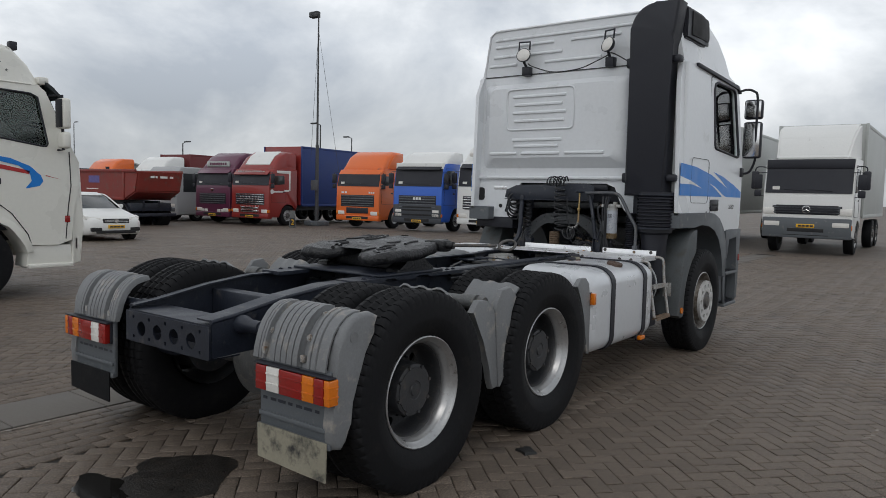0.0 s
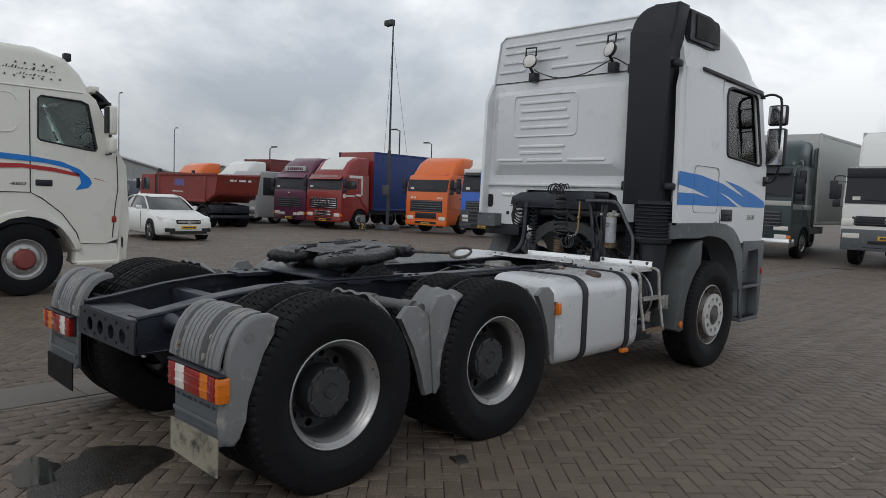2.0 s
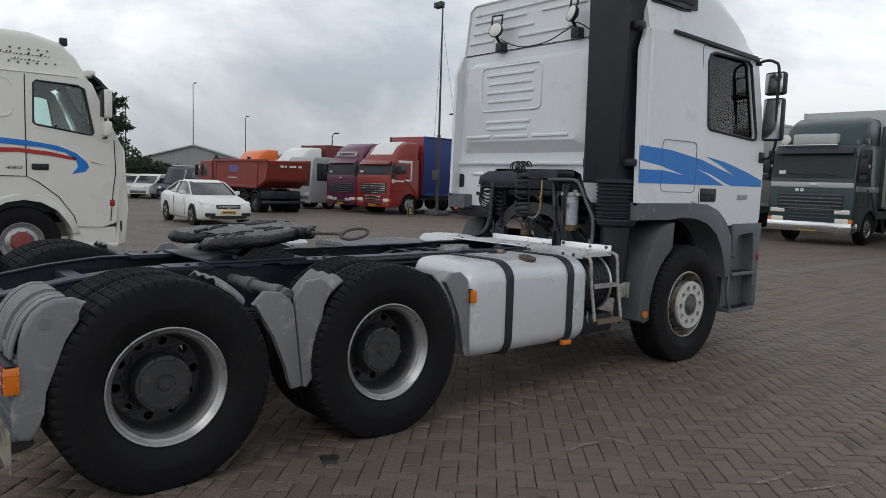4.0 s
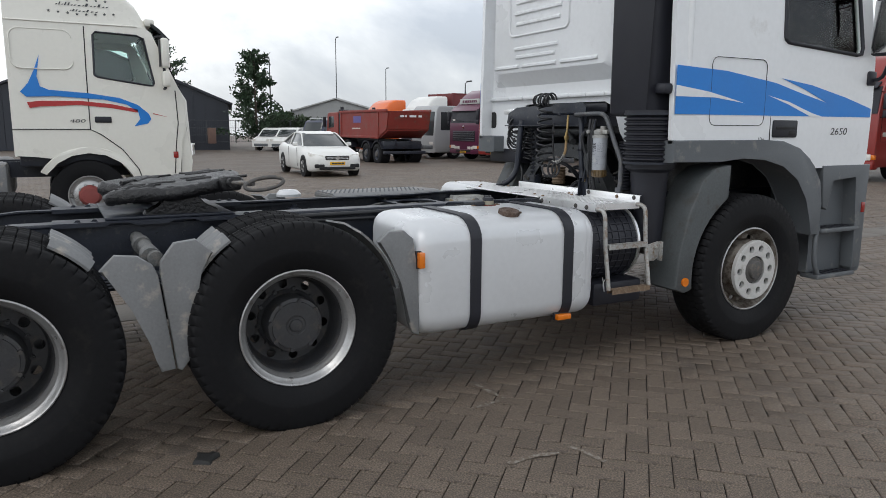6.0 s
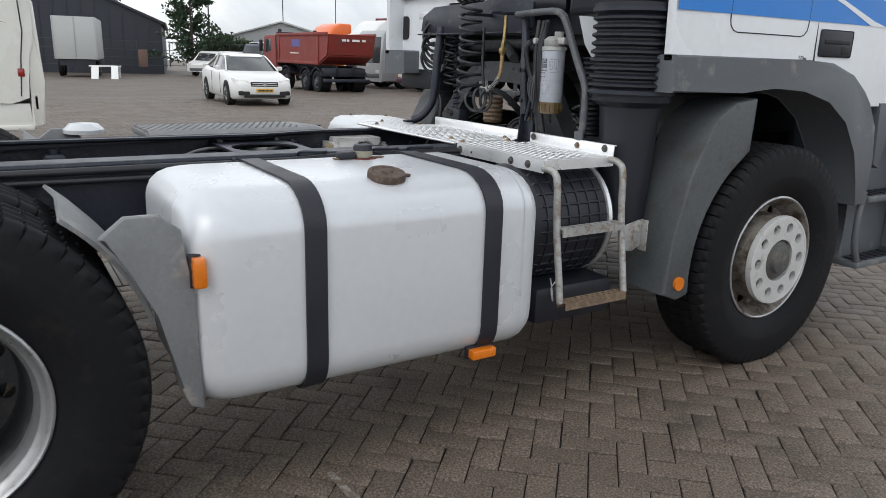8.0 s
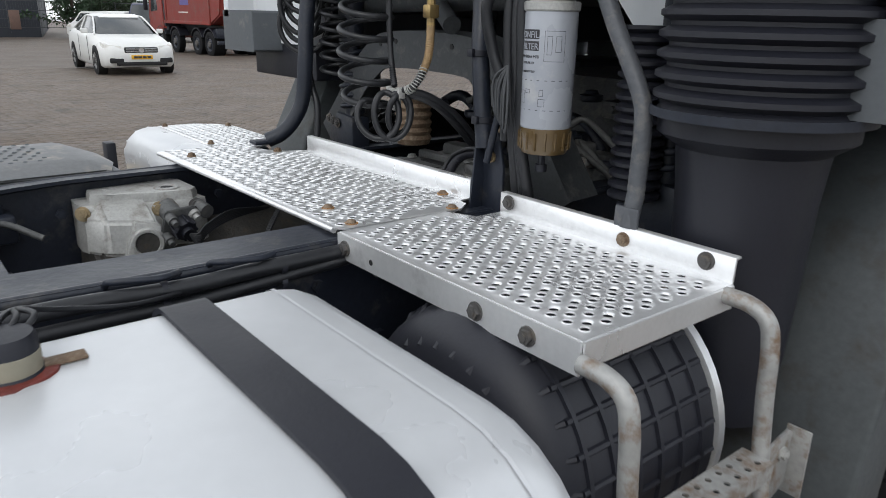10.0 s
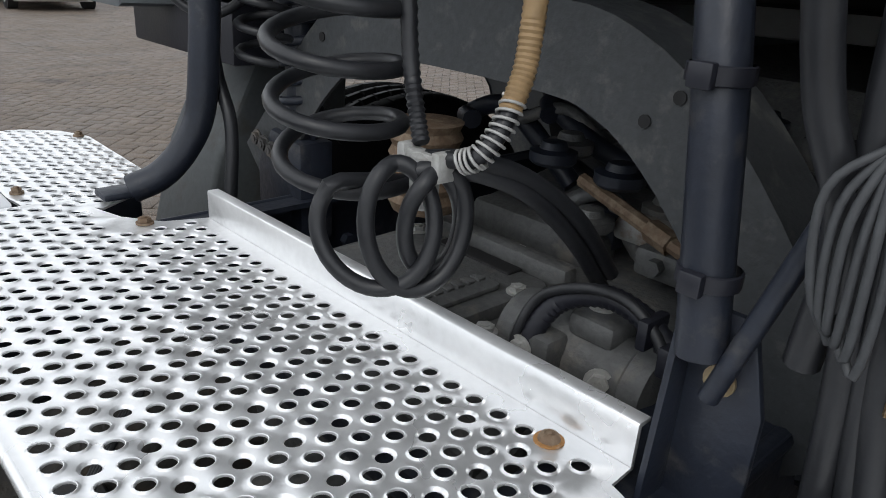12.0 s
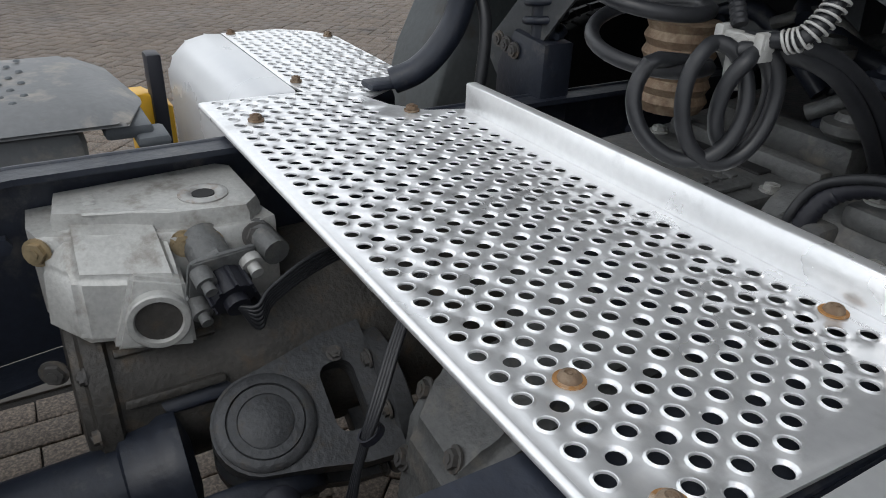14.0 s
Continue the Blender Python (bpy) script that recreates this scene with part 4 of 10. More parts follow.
    for y, z, w, h in ((2.025, 0.803, 0.035, 0.085), (2.99, 0.375, 0.10, 0.034)):
        b = nb()
        box(b, 1.205, 1.24, y - w / 2, y + w / 2, z - h / 2, z + h / 2, 0.005)
        mk = part("side_marker", b, ORANGE, t, "orange side marker lamp")
        b = nb()
        box(b, 1.190, 1.206, y - w / 2 - 0.006, y + w / 2 + 0.006, z - h / 2 - 0.006, z + h / 2 + 0.006, 0.003)
        part("marker_base", b, SNORK, t)
    b = nb()
    pipe(b, spline([(1.20, 2.03, 0.82), (1.195, 2.01, 0.80), (1.19, 2.015, 0.77), (1.17, 2.02, 0.76)]), 0.008)
    part("marker_cable", b, HOSE, t)
    return t


fuel_tank()


# --- perforated aluminium walkway of three plates
def dimple_plate(bm, outline, z, y_rows, x_range, pitch, keep, skip, thick=0.004):
    """A sheet with staggered raised holes; keep(x, y) says where holes go, skip holds bolt places."""
    n, R, holes = 14, 0.0108, []
    half = pitch / 2
    for i, y in enumerate(y_rows):
        x, k = x_range[0] + (half if i % 2 else 0), 0
        while x <= x_range[1]:
            if keep(x, y) and all((x - a) ** 2 + (y - b) ** 2 > 0.021 ** 2 for a, b in skip):
                holes.append((x, y, -1 if i % 2 and k % 2 else 1))
            x, k = x + pitch, k + 1
    loops = [arc(x, y, R, 0, 360 - 360 / n, n - 1) for x, y, _ in holes]
    sheet(bm, outline, loops, lambda u, v: (u, v, z), 0, (0, 0, 1))
    # every second hole of every second row is pressed downwards
    raised = ((R, 0), (0.0101, 0.0004), (0.0091, 0.0013), (0.0084, 0.0018), (0.0078, 0.0015), (0.0075, 0.0006), (0.0074, -0.0008))
    sunk = ((R, 0), (0.0101, -0.0004), (0.0091, -0.0013), (0.0083, -0.0020), (0.0078, -0.0025), (0.0075, -0.0030), (0.0074, -0.0036))
    for x, y, way in holes:
        rings = [[bm.verts.new((x + r * math.cos(2 * math.pi * k / n), y + r * math.sin(2 * math.pi * k / n), z + dz)) for k in range(n)] for r, dz in (raised if way > 0 else sunk)]
        for a, b in zip(rings, rings[1:]):
            for k in range(n):
                bm.faces.new((a[k], a[(k + 1) % n], b[(k + 1) % n], b[k]))
    # edge thickness
    m = len(outline)
    top = [bm.verts.new((u, v, z)) for u, v in outline]
    bot = [bm.verts.new((u, v, z - thick)) for u, v in outline]
    for i in range(m):
        bm.faces.new((top[i], top[(i + 1) % m], bot[(i + 1) % m], bot[i]))
    bmesh.ops.remove_doubles(bm, verts=bm.verts, dist=0.00005)
    return bm


def dome_head(parent, x, y, z, r=0.0095):
    b = nb()
    disc(b, [(r * 1.4, z), (r * 1.38, z + 0.0012), (r * 1.05, z + 0.0016)], 20, "z", (x, y, 0))
    w = part("washer", b, RUSTRING, parent, "rust-stained washer")
    b = nb()
    disc(b, [(r * 1.05, z + 0.0014), (r * 0.98, z + 0.004), (r * 0.8, z + 0.0068), (r * 0.5, z + 0.0082), (r * 0.45, z + 0.0068), (r * 0.25, z + 0.0068), (r * 0.2, z + 0.0078)], 16, "z", (x, y, 0))
    return part("bolt", b, RUST, parent, "rusty dome-headed bolt")


WZ = 1.077


def walkway():
    y0, y1 = 3.298, 3.664
    rows = [y0 + 0.019 + 0.0226 * k for k in range(15)]
    # middle plate, with its upstand at the front and clipped corners
    x0, x1 = -0.450, 0.540
    out = [(x0, y0 + 0.0), (x1 - 0.02, y0), (x1, y0 + 0.02), (x1, 3.585), (x1 - 0.03, 3.625), (0.478, 3.635), (0.475, y1), (-0.262, y1), (-0.28, 3.605), (-0.33, 3.565), (-0.40, 3.545), (x0, 3.53)]
    bolts = [(0.384, 3.363), (0.513, 3.339), (0.525, 3.575), (0.410, 3.640), (-0.327, 3.346), (-0.283, 3.580)]
    bm = nb()
    dimple_plate(bm, out, WZ, rows, (x0 + 0.017, x1 - 0.014), 0.0304, lambda x, y: (y < 3.525 or x > -0.26) and not (x > 0.46 and y > 3.60) and y < 3.652 and not (x - 0.30 > 3.68 - y and x > 0.50), bolts)
    w = part("walkway_plate", bm, ALU, tractor, "perforated aluminium walkway plate with raised holes", 40)
    bm = nb()
    upstand = [(y1 + 0.0005, WZ - 0.004), (y1 + 0.0045, WZ - 0.004), (y1 + 0.0045, WZ + 0.040), (y1 + 0.017, WZ + 0.040), (y1 + 0.017, WZ + 0.044), (y1 + 0.0025, WZ + 0.044), (y1 + 0.0005, WZ + 0.042)]
    prism(bm, upstand, -0.262, 0.475, "x", 0.0006)
    part("upstand", bm, ALU, w, "folded aluminium upstand")
    bm = nb()
    pipe(bm, [(x0, y0 - 0.001, WZ - 0.006), (x1 - 0.02, y0 - 0.001, WZ - 0.006)], 0.006, 8)
    part("rolled_edge", bm, ALU, w)
    for i, (x, y) in enumerate(bolts):
        dome_head(w, x, y, WZ + 0.0005) if i < 4 else bolt_head(w, x, y, WZ + 0.0005, 0.009, RUST, label="rusty hexagon bolt")
    # outer plate over the air filter
    x0, x1, y0, ye, zo = 0.428, 1.040, 3.380, 3.735, 1.022
    out = [(x0, y0 - 0.005), (x1, y0 - 0.005), (x1, ye), (0.495, ye), (0.495, 3.668), (x0, 3.640)]
    bm = nb()
    dimple_plate(bm, out, zo, [y0 + 0.026 + 0.0226 * k for k in range(14)], (x0 + 0.030, x1 - 0.020), 0.0310, lambda x, y: not (x < 0.51 and y > 3.62) and y < ye - 0.022, [(0.835, 3.72)])
    w2 = part("walkway_plate", bm, ALU, tractor, "perforated aluminium step plate above the ladder", 40)
    bm = nb()
    prism(bm, [(y - y1 + ye, z - WZ + zo) for y, z in upstand], 0.495, x1, "x", 0.0006)
    part("upstand", bm, ALU, w2, "folded aluminium upstand")
    part("front_lip", bx(x0, x1, y0 - 0.010, y0 - 0.0055, zo - 0.050, zo - 0.001), ALU, w2)
    part("side_lip", bx(x1 + 0.0005, x1 + 0.0045, y0 - 0.005, ye, zo - 0.040, zo - 0.001), ALU, w2)
    for x in (0.457, 0.835, 0.946):
        bolt_head(w2, x, y0 - 0.010, zo - 0.026, 0.0115, HUBIRON, (0, -1, 0))
    rod(b := nb(), (0.545, y0 - 0.0096, zo - 0.030), (0.545, y0 - 0.0108, zo - 0.030), 0.0055, 12)
    part("lip_hole", b, DARK, w2)
    for x in (0.522, 0.990):
        bolt_head(w2, x, ye, zo + 0.026, 0.0115, HUBIRON, (0, -1, 0))
    # far plate over the silencer, with a rounded white skirt
    bm = nb()
    z3 = WZ - 0.004
    out = [(-0.455, 3.475), (-0.39, 3.57), (-0.475, 3.698), (-0.86, 3.700), (-0.935, 3.665), (-0.982, 3.60), (-0.985, 3.468), (-0.52, 3.466)]
    marks = [(-0.528, 3.484), (-0.966, 3.486), (-0.478, 3.668), (-0.868, 3.683)]
    dimple_plate(bm, out, z3, [3.484 + 0.0226 * k for k in range(10)], (-0.970, -0.40), 0.0304, lambda x, y: y < 3.688 - 0.8 * max(0, -0.87 - x) - 1.4 * max(0, x + 0.495) and x < -0.415 - 0.3 * max(0, 3.55 - y), marks)
    w3 = part("walkway_plate", bm, ALU, tractor, "far perforated aluminium plate beside the white skirt", 40)
    for x, y in marks:
        bolt_head(w3, x, y, z3 + 0.0005, 0.008, RUST)
    bm = nb()
    arcs = [(3.342 + 0.09 * (1 - math.sin(radians(q))), z3 - 0.09 * (1 - math.cos(radians(q)))) for q in range(0, 91, 10)]
    prism(bm, [(3.464, z3)] + arcs + [(3.342, 0.62), (3.464, 0.62)], -0.995, -0.46, "x", 0.018, 3)
    sk = part("silencer_skirt", bm, TANKW, tractor, "white rounded silencer skirt", 50)
    bm = nb()
    box(bm, -0.955, -0.46, 3.47, 3.66, 0.58, 1.06, 0.02)
    sb = part("silencer_box", bm, CHASSIS, tractor)
    lie = Matrix(((1.0306, 0.0365, 0, -0.2676), (0.0177, 1.0462, 0, -0.0735), (0, 0, 1, -0.058), (0, 0, 0, 1)))
    for o in (w, *w.children):
        o.data.transform(lie)
    for o in (w3, sk, sb):
        o.matrix_basis = Matrix.Translation((-0.004, -0.010, 0)) @ BAY


walkway()


def ladder():
    def stile(y, z):
        return spline([(1.042, y, z), (1.085, y, z - 0.002), (1.117, y, z - 0.020), (1.128, y, z - 0.065), (1.133, y, 0.86), (1.145, y, 0.74), (1.170, y, 0.60), (1.188, y, 0.488)], 5)
    l = part("ladder", pipe(nb(), stile(3.372, 0.992), 0.0140, 12), RUSTY, tractor, "grey steel ladder, rusty at the foot")
    part("stile", pipe(nb(), stile(3.712, 1.010), 0.0140, 12), RUSTY, l)
    for z, x, m in ((0.762, 1.142, RUSTY), (0.482, 1.188, RUST)):
        b = nb()
        holes = [arc(x - 0.011 + 0.022 * (k % 2), 3.405 + 0.0145 * k, 0.0055, 0, 315, 7) for k in range(20)]
        sheet(b, [(x - 0.026, 3.382), (x + 0.026, 3.382), (x + 0.026, 3.702), (x - 0.026, 3.702)], holes, lambda u, v: (u, v, z + 0.012), 0.003, (0, 0, -1))
        box(b, x - 0.026, x - 0.022, 3.382, 3.702, z - 0.018, z + 0.0085)
        box(b, x + 0.022, x + 0.026, 3.382, 3.702, z - 0.018, z + 0.0085)
        part("rung", b, m, l, "pierced steel rung")
    b = nb()
    prism(b, [(3.725, 0.745), (3.83, 0.765), (3.845, 0.755), (3.845, 0.655), (3.80, 0.635), (3.725, 0.645)], 1.125, 1.131, "x", 0.001)
    box(b, 1.118, 1.160, 3.846, 3.852, 0.635, 0.765, 0.001)
    part("ladder_bracket", b, RUSTY, l, "bare metal bracket")
    bolt_head(l, 1.131, 3.815, 0.725, 0.010, CAST, (1, 0, 0))


ladder()


def air_cylinder():
    """Black air filter drum with a moulded grid, behind the ladder."""
    cx, cz, R = 0.875, 0.79, 0.245
    b = nb()
    disc(b, [(0.10, 3.255), (0.19, 3.262), (0.228, 3.285), (R, 3.325), (R, 3.655), (0.236, 3.66), (0.236, 3.70), (0.15, 3.715)], 48, "y", (cx, 0, cz))
    d = part("air_filter_drum", b, SNORK, tractor, "black air filter drum with a moulded grid")
    b = nb()
    lathe(b, [(0.238, 3.662), (0.249, 3.664), (0.249, 3.682), (0.238, 3.684)], 48, "y", (cx, 0, cz))
    part("clamp_band", b, ALU, d, "bright clamp band")
    for k in range(30):
        a = radians(12 * k)
        b = nb()
        rod(b, (cx + R * math.cos(a), 3.325, cz + R * math.sin(a)), (cx + R * math.cos(a), 3.65, cz + R * math.sin(a)), 0.006, 6)
        rod(b, (cx + R * math.cos(a), 3.325, cz + R * math.sin(a)), (cx + 0.19 * math.cos(a), 3.264, cz + 0.19 * math.sin(a)), 0.006, 6)
        part("drum_rib", b, SNORK, d)
    for y in (3.34, 3.395, 3.45, 3.505, 3.56, 3.615):
        b = nb()
        lathe(b, [(R - 0.004, y - 0.006), (R + 0.006, y - 0.004), (R + 0.006, y + 0.004), (R - 0.004, y + 0.006)], 48, "y", (cx, 0, cz))
        part("drum_ring", b, SNORK, d)
    b = nb()
    box(b, 0.50, 1.12, 3.30, 3.72, 0.40, 0.56, 0.03)
    part("battery_tray", b, SNORK, tractor)
    b = nb()
    pipe(b, spline([(1.13, 3.36, 0.60), (1.135, 3.37, 0.54), (1.13, 3.38, 0.50), (1.12, 3.375, 0.55), (1.125, 3.39, 0.58)], 5), 0.0025, 5)
    part("drain_wire", b, ALU, d, "bent wire hanging from the drum")


had = set(tractor.children)
air_cylinder()
settle(had, Matrix.Translation((-0.06, 0.06, -0.05)))


# --- the cab
def side_outline():
    return [(3.845, 1.435), (4.72, 1.435), (4.92, 1.425), (5.10, 1.375), (5.22, 1.30), (5.28, 1.24), (5.90, 1.24), (5.935, 1.30), (5.945, 1.75), (5.925, 2.08), (5.80, 2.86), (5.77, 2.95), (3.925, 2.95), (3.845, 2.75)]


WINDOW = [(4.865, 2.18), (4.865, 2.78), (4.90, 2.85), (4.99, 2.88), (5.58, 2.88), (5.64, 2.84), (5.755, 2.16), (5.74, 2.115), (5.69, 2.105), (4.90, 2.155)]


def grow(pts, d):
    cx, cy = sum(p[0] for p in pts) / len(pts), sum(p[1] for p in pts) / len(pts)
    return [(x + d * (1 if x > cx else -1), y + d * (1 if y > cy else -1)) for x, y in pts]


def cab():
    c = None
    for s in (1, -1):
        b = nb()
        sheet(b, side_outline(), [WINDOW], lambda u, v: (s * (1.195 if v < 2.1 else 1.195 - 0.055 * (v - 2.1)), u, v), 0.04, (-s, 0, 0))
        bmesh.ops.recalc_face_normals(b, faces=b.faces)
        p = part("cab", b, WHITE, tractor, "white sleeper cab with a blue stripe") if c is None else part("side_wall", b, WHITE, c)
        c = c or p
        # door seam, a thin shadow gap strip
        b = nb()
        seam = [(4.775, 1.46), (4.775, 2.90), (4.79, 2.925), (5.74, 2.925)]
        pipe(b, [(s * (1.197 if z < 2.1 else 1.197 - 0.055 * (z - 2.1)), y, z) for y, z in seam], 0.0032, 6)
        pipe(b, [(s * 1.197, y, z) for y, z in [(4.775, 1.46), (4.775, 1.44)]], 0.005, 6)
        part("door_seam", b, DARK, c)
        # gutter strip
        b = nb()
        prism(b, [(4.30, 2.985), (4.30, 2.955), (5.70, 2.905), (5.80, 2.86), (5.83, 2.87), (5.72, 2.945)], *sorted((s * 1.145, s * 1.175)), "x", 0.004)
        part("gutter_strip", b, SNORK, c)
        # glass and its rubber
        b = nb()
        sheet(b, grow(WINDOW, 0.01), [], lambda u, v: (s * (1.170 - 0.055 * (v - 2.1)), u, v), 0.004, (-s, 0, 0))
        gl = part("side_window", b, GLASS, c, "tinted door window glass")
        gl.visible_shadow = False
        b = nb()
        w = WINDOW + [WINDOW[0]]
        pipe(b, [(s * (1.197 - 0.055 * (v - 2.1)), u, v) for u, v in w], 0.014, 6)
        part("window_rubber", b, SNORK, c)
        # locker door in the side, handle and model figures
        b = nb()
        loop = rrect(4.165, 4.70, 1.56, 2.02, 0.05, 3)
        pipe(b, [(s * 1.195, y, z) for y, z in loop + [loop[0]]], 0.0024, 6)
        part("locker_seam", b, DARK, c)
        b = nb()
        box(b, *sorted((s * 1.190, s * 1.203)), 4.80, 5.06, 1.475, 1.60, 0.012)
        part("door_handle", b, SNORK, c, "black recessed door handle")
        b = nb()
        box(b, *sorted((s * 1.200, s * 1.207)), 4.83, 5.03, 1.535, 1.555, 0.003)
        box(b, *sorted((s * 1.200, s * 1.205)), 4.97, 5.04, 1.49, 1.525, 0.003)
        part("door_pull", b, DARK, c)
        # stripes: a long blue blade cut by white wedges
        b = nb()
        sheet(b, [(3.85, 1.95), (4.3, 1.93), (4.8, 1.865), (5.1, 1.795), (5.38, 1.735), (5.11, 1.83), (4.86, 1.90), (5.2, 1.86), (5.6, 1.78), (5.925, 1.70), (5.925, 1.632), (3.85, 1.632)], [], lambda u, v: (s * 1.1955, u, v), 0.0012, (s, 0, 0))
        part("stripe", b, BLUEST, c, "blue vinyl stripe")
        for pts in ([(3.85, 1.822), (4.15, 1.785), (4.50, 1.715), (4.20, 1.748), (3.85, 1.748)], [(4.73, 1.775), (4.95, 1.735), (5.22, 1.655), (5.34, 1.631), (5.20, 1.631), (4.95, 1.715)]):
            b = nb()
            sheet(b, pts, [], lambda u, v: (s * 1.1972, u, v), 0.0010, (s, 0, 0))
            part("stripe_wedge", b, WHITE, c, "white wedge in the stripe")
    words("model_number", "2650", 0.075, Matrix.Translation((1.1962, 5.45, 1.495)) @ FACE_X @ Matrix.Diagonal((1.35, 1, 1, 1)), BLACKPR, c, "dark model number 2650", 0.15)
    words("small_print", "LDw", 0.03, Matrix.Translation((1.1962, 4.66, 1.455)) @ FACE_X, BLACKPR, c, "small dark lettering")
    # rear wall: plain sheet with a large bulging panel, ribs and an overhanging lower lip
    b = nb()
    wall = [(-1.155, 1.34), (-0.72, 1.34), (-0.66, 1.42), (-0.66, 1.66), (-0.60, 1.74), (0.40, 1.74), (0.50, 1.70), (0.58, 1.50), (0.64, 1.43), (1.155, 1.43), (1.155, 2.95), (-1.155, 2.95)]
    sheet(b, wall, [], lambda u, v: (u, 3.985, v), 0.03, (0, -1, 0))
    part("rear_wall", b, WHITE, c)
    b = nb()
    box(b, -1.19, -0.70, 3.96, 4.10, 1.215, 1.337, 0.008)
    part("lower_corner_panel", b, SNORK, c, "black lower corner panel")
    b = nb()
    box(b, -0.70, 0.62, 4.02, 4.05, 1.55, 1.80, 0.004)
    box(b, -0.30, 0.42, 3.962, 3.985, 1.66, 1.735, 0.02)
    part("tunnel_wall", b, SNORK, c)
    for s in (1, -1):
        b = nb()
        pipe(b, [(s * 1.165, 3.972, z) for z in (1.36 if s < 0 else 1.44, 1.9, 2.5, 2.94)], 0.026, 10)
        part("corner_post", b, WHITE, c)
    b = nb()
    o1, o2, o3 = rrect(-1.10, 0.66, 1.90, 2.86, 0.06, 4), rrect(-1.07, 0.63, 1.94, 2.84, 0.06, 4), rrect(-0.99, 0.52, 2.02, 2.80, 0.08, 4)
    loft(b, [[(x, 3.957, z) for x, z in o1], [(x, 3.93, z) for x, z in o2], [(x, 3.875, z) for x, z in o3]])
    part("pressed_panel", b, WHITE, c, "white pressed rear panel", 25)
    for (x0, x1, z) in [(-0.68, -0.04, 2.70), (-0.66, -0.08, 2.61), (-0.68, -0.04, 2.52), (-0.66, -0.06, 2.43), (-0.68, -0.08, 2.22), (-0.66, -0.12, 2.15), (-0.97, -0.62, 2.07), (-0.56, -0.10, 2.07), (-0.04, 0.40, 2.07)]:
        b = nb()
        prism(b, [(3.878, z - 0.022), (3.860, z - 0.012), (3.860, z + 0.004), (3.878, z + 0.020)], x0, x1, "x", 0.002)
        part("pressed_rib", b, WHITE, c)
    b = nb()
    loop = rrect(-0.76, 0.05, 2.33, 2.78, 0.05, 3)
    pipe(b, [(x, 3.872, z) for x, z in loop + [loop[0]]], 0.010, 6)
    part("pressed_frame", b, WHITE, c)
    for z in (2.05, 2.20, 2.35, 2.50, 2.65):
        b = nb()
        prism(b, [(3.960, z - 0.022), (3.942, z - 0.012), (3.942, z + 0.004), (3.960, z + 0.020)], 0.70, 0.86, "x", 0.002)
        part("pressed_rib", b, WHITE, c)
    b = nb()
    loop = rrect(0.67, 0.90, 2.00, 2.78, 0.05, 3)
    pipe(b, [(x, 3.953, z) for x, z in loop + [loop[0]]], 0.010, 6)
    part("pressed_frame", b, WHITE, c)
    b = nb()
    box(b, -1.15, 1.15, 3.925, 3.957, 1.78, 1.815, 0.01)
    for k in range(9):
        rod(b, (-1.05 + 0.21 * k, 3.93, 1.798), (-1.05 + 0.21 * k, 3.918, 1.798), 0.012, 8)
    part("lower_lip", b, WHITE, c)
    for x, z in ((-0.86, 1.47), (-0.78, 1.42)):
        b = nb()
        rod(b, (x, 3.956, z), (x, 3.950, z), 0.022, 12)
        part("drain_hole", b, DARK, c)
    b = nb()
    prism(b, rrect(-1.17, -1.08, 1.53, 1.68, 0.03, 3), 3.948, 3.956, "y")
    part("drain_hole", b, DARK, c)
    b = nb()
    box(b, -0.95, -0.78, 3.948, 3.956, 1.66, 1.70, 0.002)
    part("type_plate", b, ALU, c)
    # roof
    b = nb()
    secs = []
    for y, w, ztop, r in ((3.955, 1.06, 3.47, 0.10), (3.99, 1.09, 3.50, 0.14), (4.4, 1.11, 3.56, 0.16), (4.9, 1.10, 3.53, 0.17), (5.2, 1.09, 3.46, 0.17), (5.5, 1.07, 3.34, 0.16), (5.72, 1.05, 3.20, 0.12), (5.86, 1.02, 3.06, 0.08), (5.90, 0.98, 2.97, 0.02)):
        top = []
        for k in range(7):
            a = radians(90 * k / 6)
            top.append((w - r + r * math.cos(a), ztop - r + r * math.sin(a)))
        ring = [(1.148, 2.945)] + top + [(-x, z) for x, z in reversed(top)] + [(-1.148, 2.945)]
        secs.append([(x, y, max(2.945, z)) for x, z in ring])
    loft(b, secs)
    part("roof", b, WHITE, c, "white high roof", 30)
    for z, x0, x1 in ((3.37, -0.98, 0.75), (3.29, -0.98, -0.25), (3.18, -1.0, -0.15), (3.29, -0.05, 0.5), (3.08, -1.05, -0.70), (3.08, -0.35, 0.30)):
        b = nb()
        prism(b, [(3.958, z - 0.020), (3.938, z - 0.010), (3.938, z + 0.004), (3.958, z + 0.018)], x0, x1, "x", 0.002)
        part("pressed_rib", b, WHITE, c)
    b = nb()
    box(b, -1.13, 1.10, 3.948, 3.956, 2.952, 2.958)
    part("roof_joint", b, DARK, c)
    b = nb()
    pipe(b, [(-1.12, 3.952, 2.95), (-1.05, 3.952, 3.42), (-0.98, 3.952, 3.475), (0.98, 3.952, 3.475)], 0.012, 6)
    part("roof_seam", b, WHITE, c)
    # front: screen, grille and floor close the shell
    b = nb()
    loft(b, [[(-1.13, 5.93, 2.05), (1.13, 5.93, 2.05), (1.13, 5.945, 2.05), (-1.13, 5.945, 2.05)], [(-1.10, 5.78, 2.93), (1.10, 5.78, 2.93), (1.10, 5.795, 2.93), (-1.10, 5.795, 2.93)]])
    ws = part("windscreen", b, GLASS, c, "windscreen glass")
    ws.visible_shadow = False
    b = nb()
    box(b, -1.15, 1.15, 5.90, 5.96, 1.24, 2.05, 0.03)
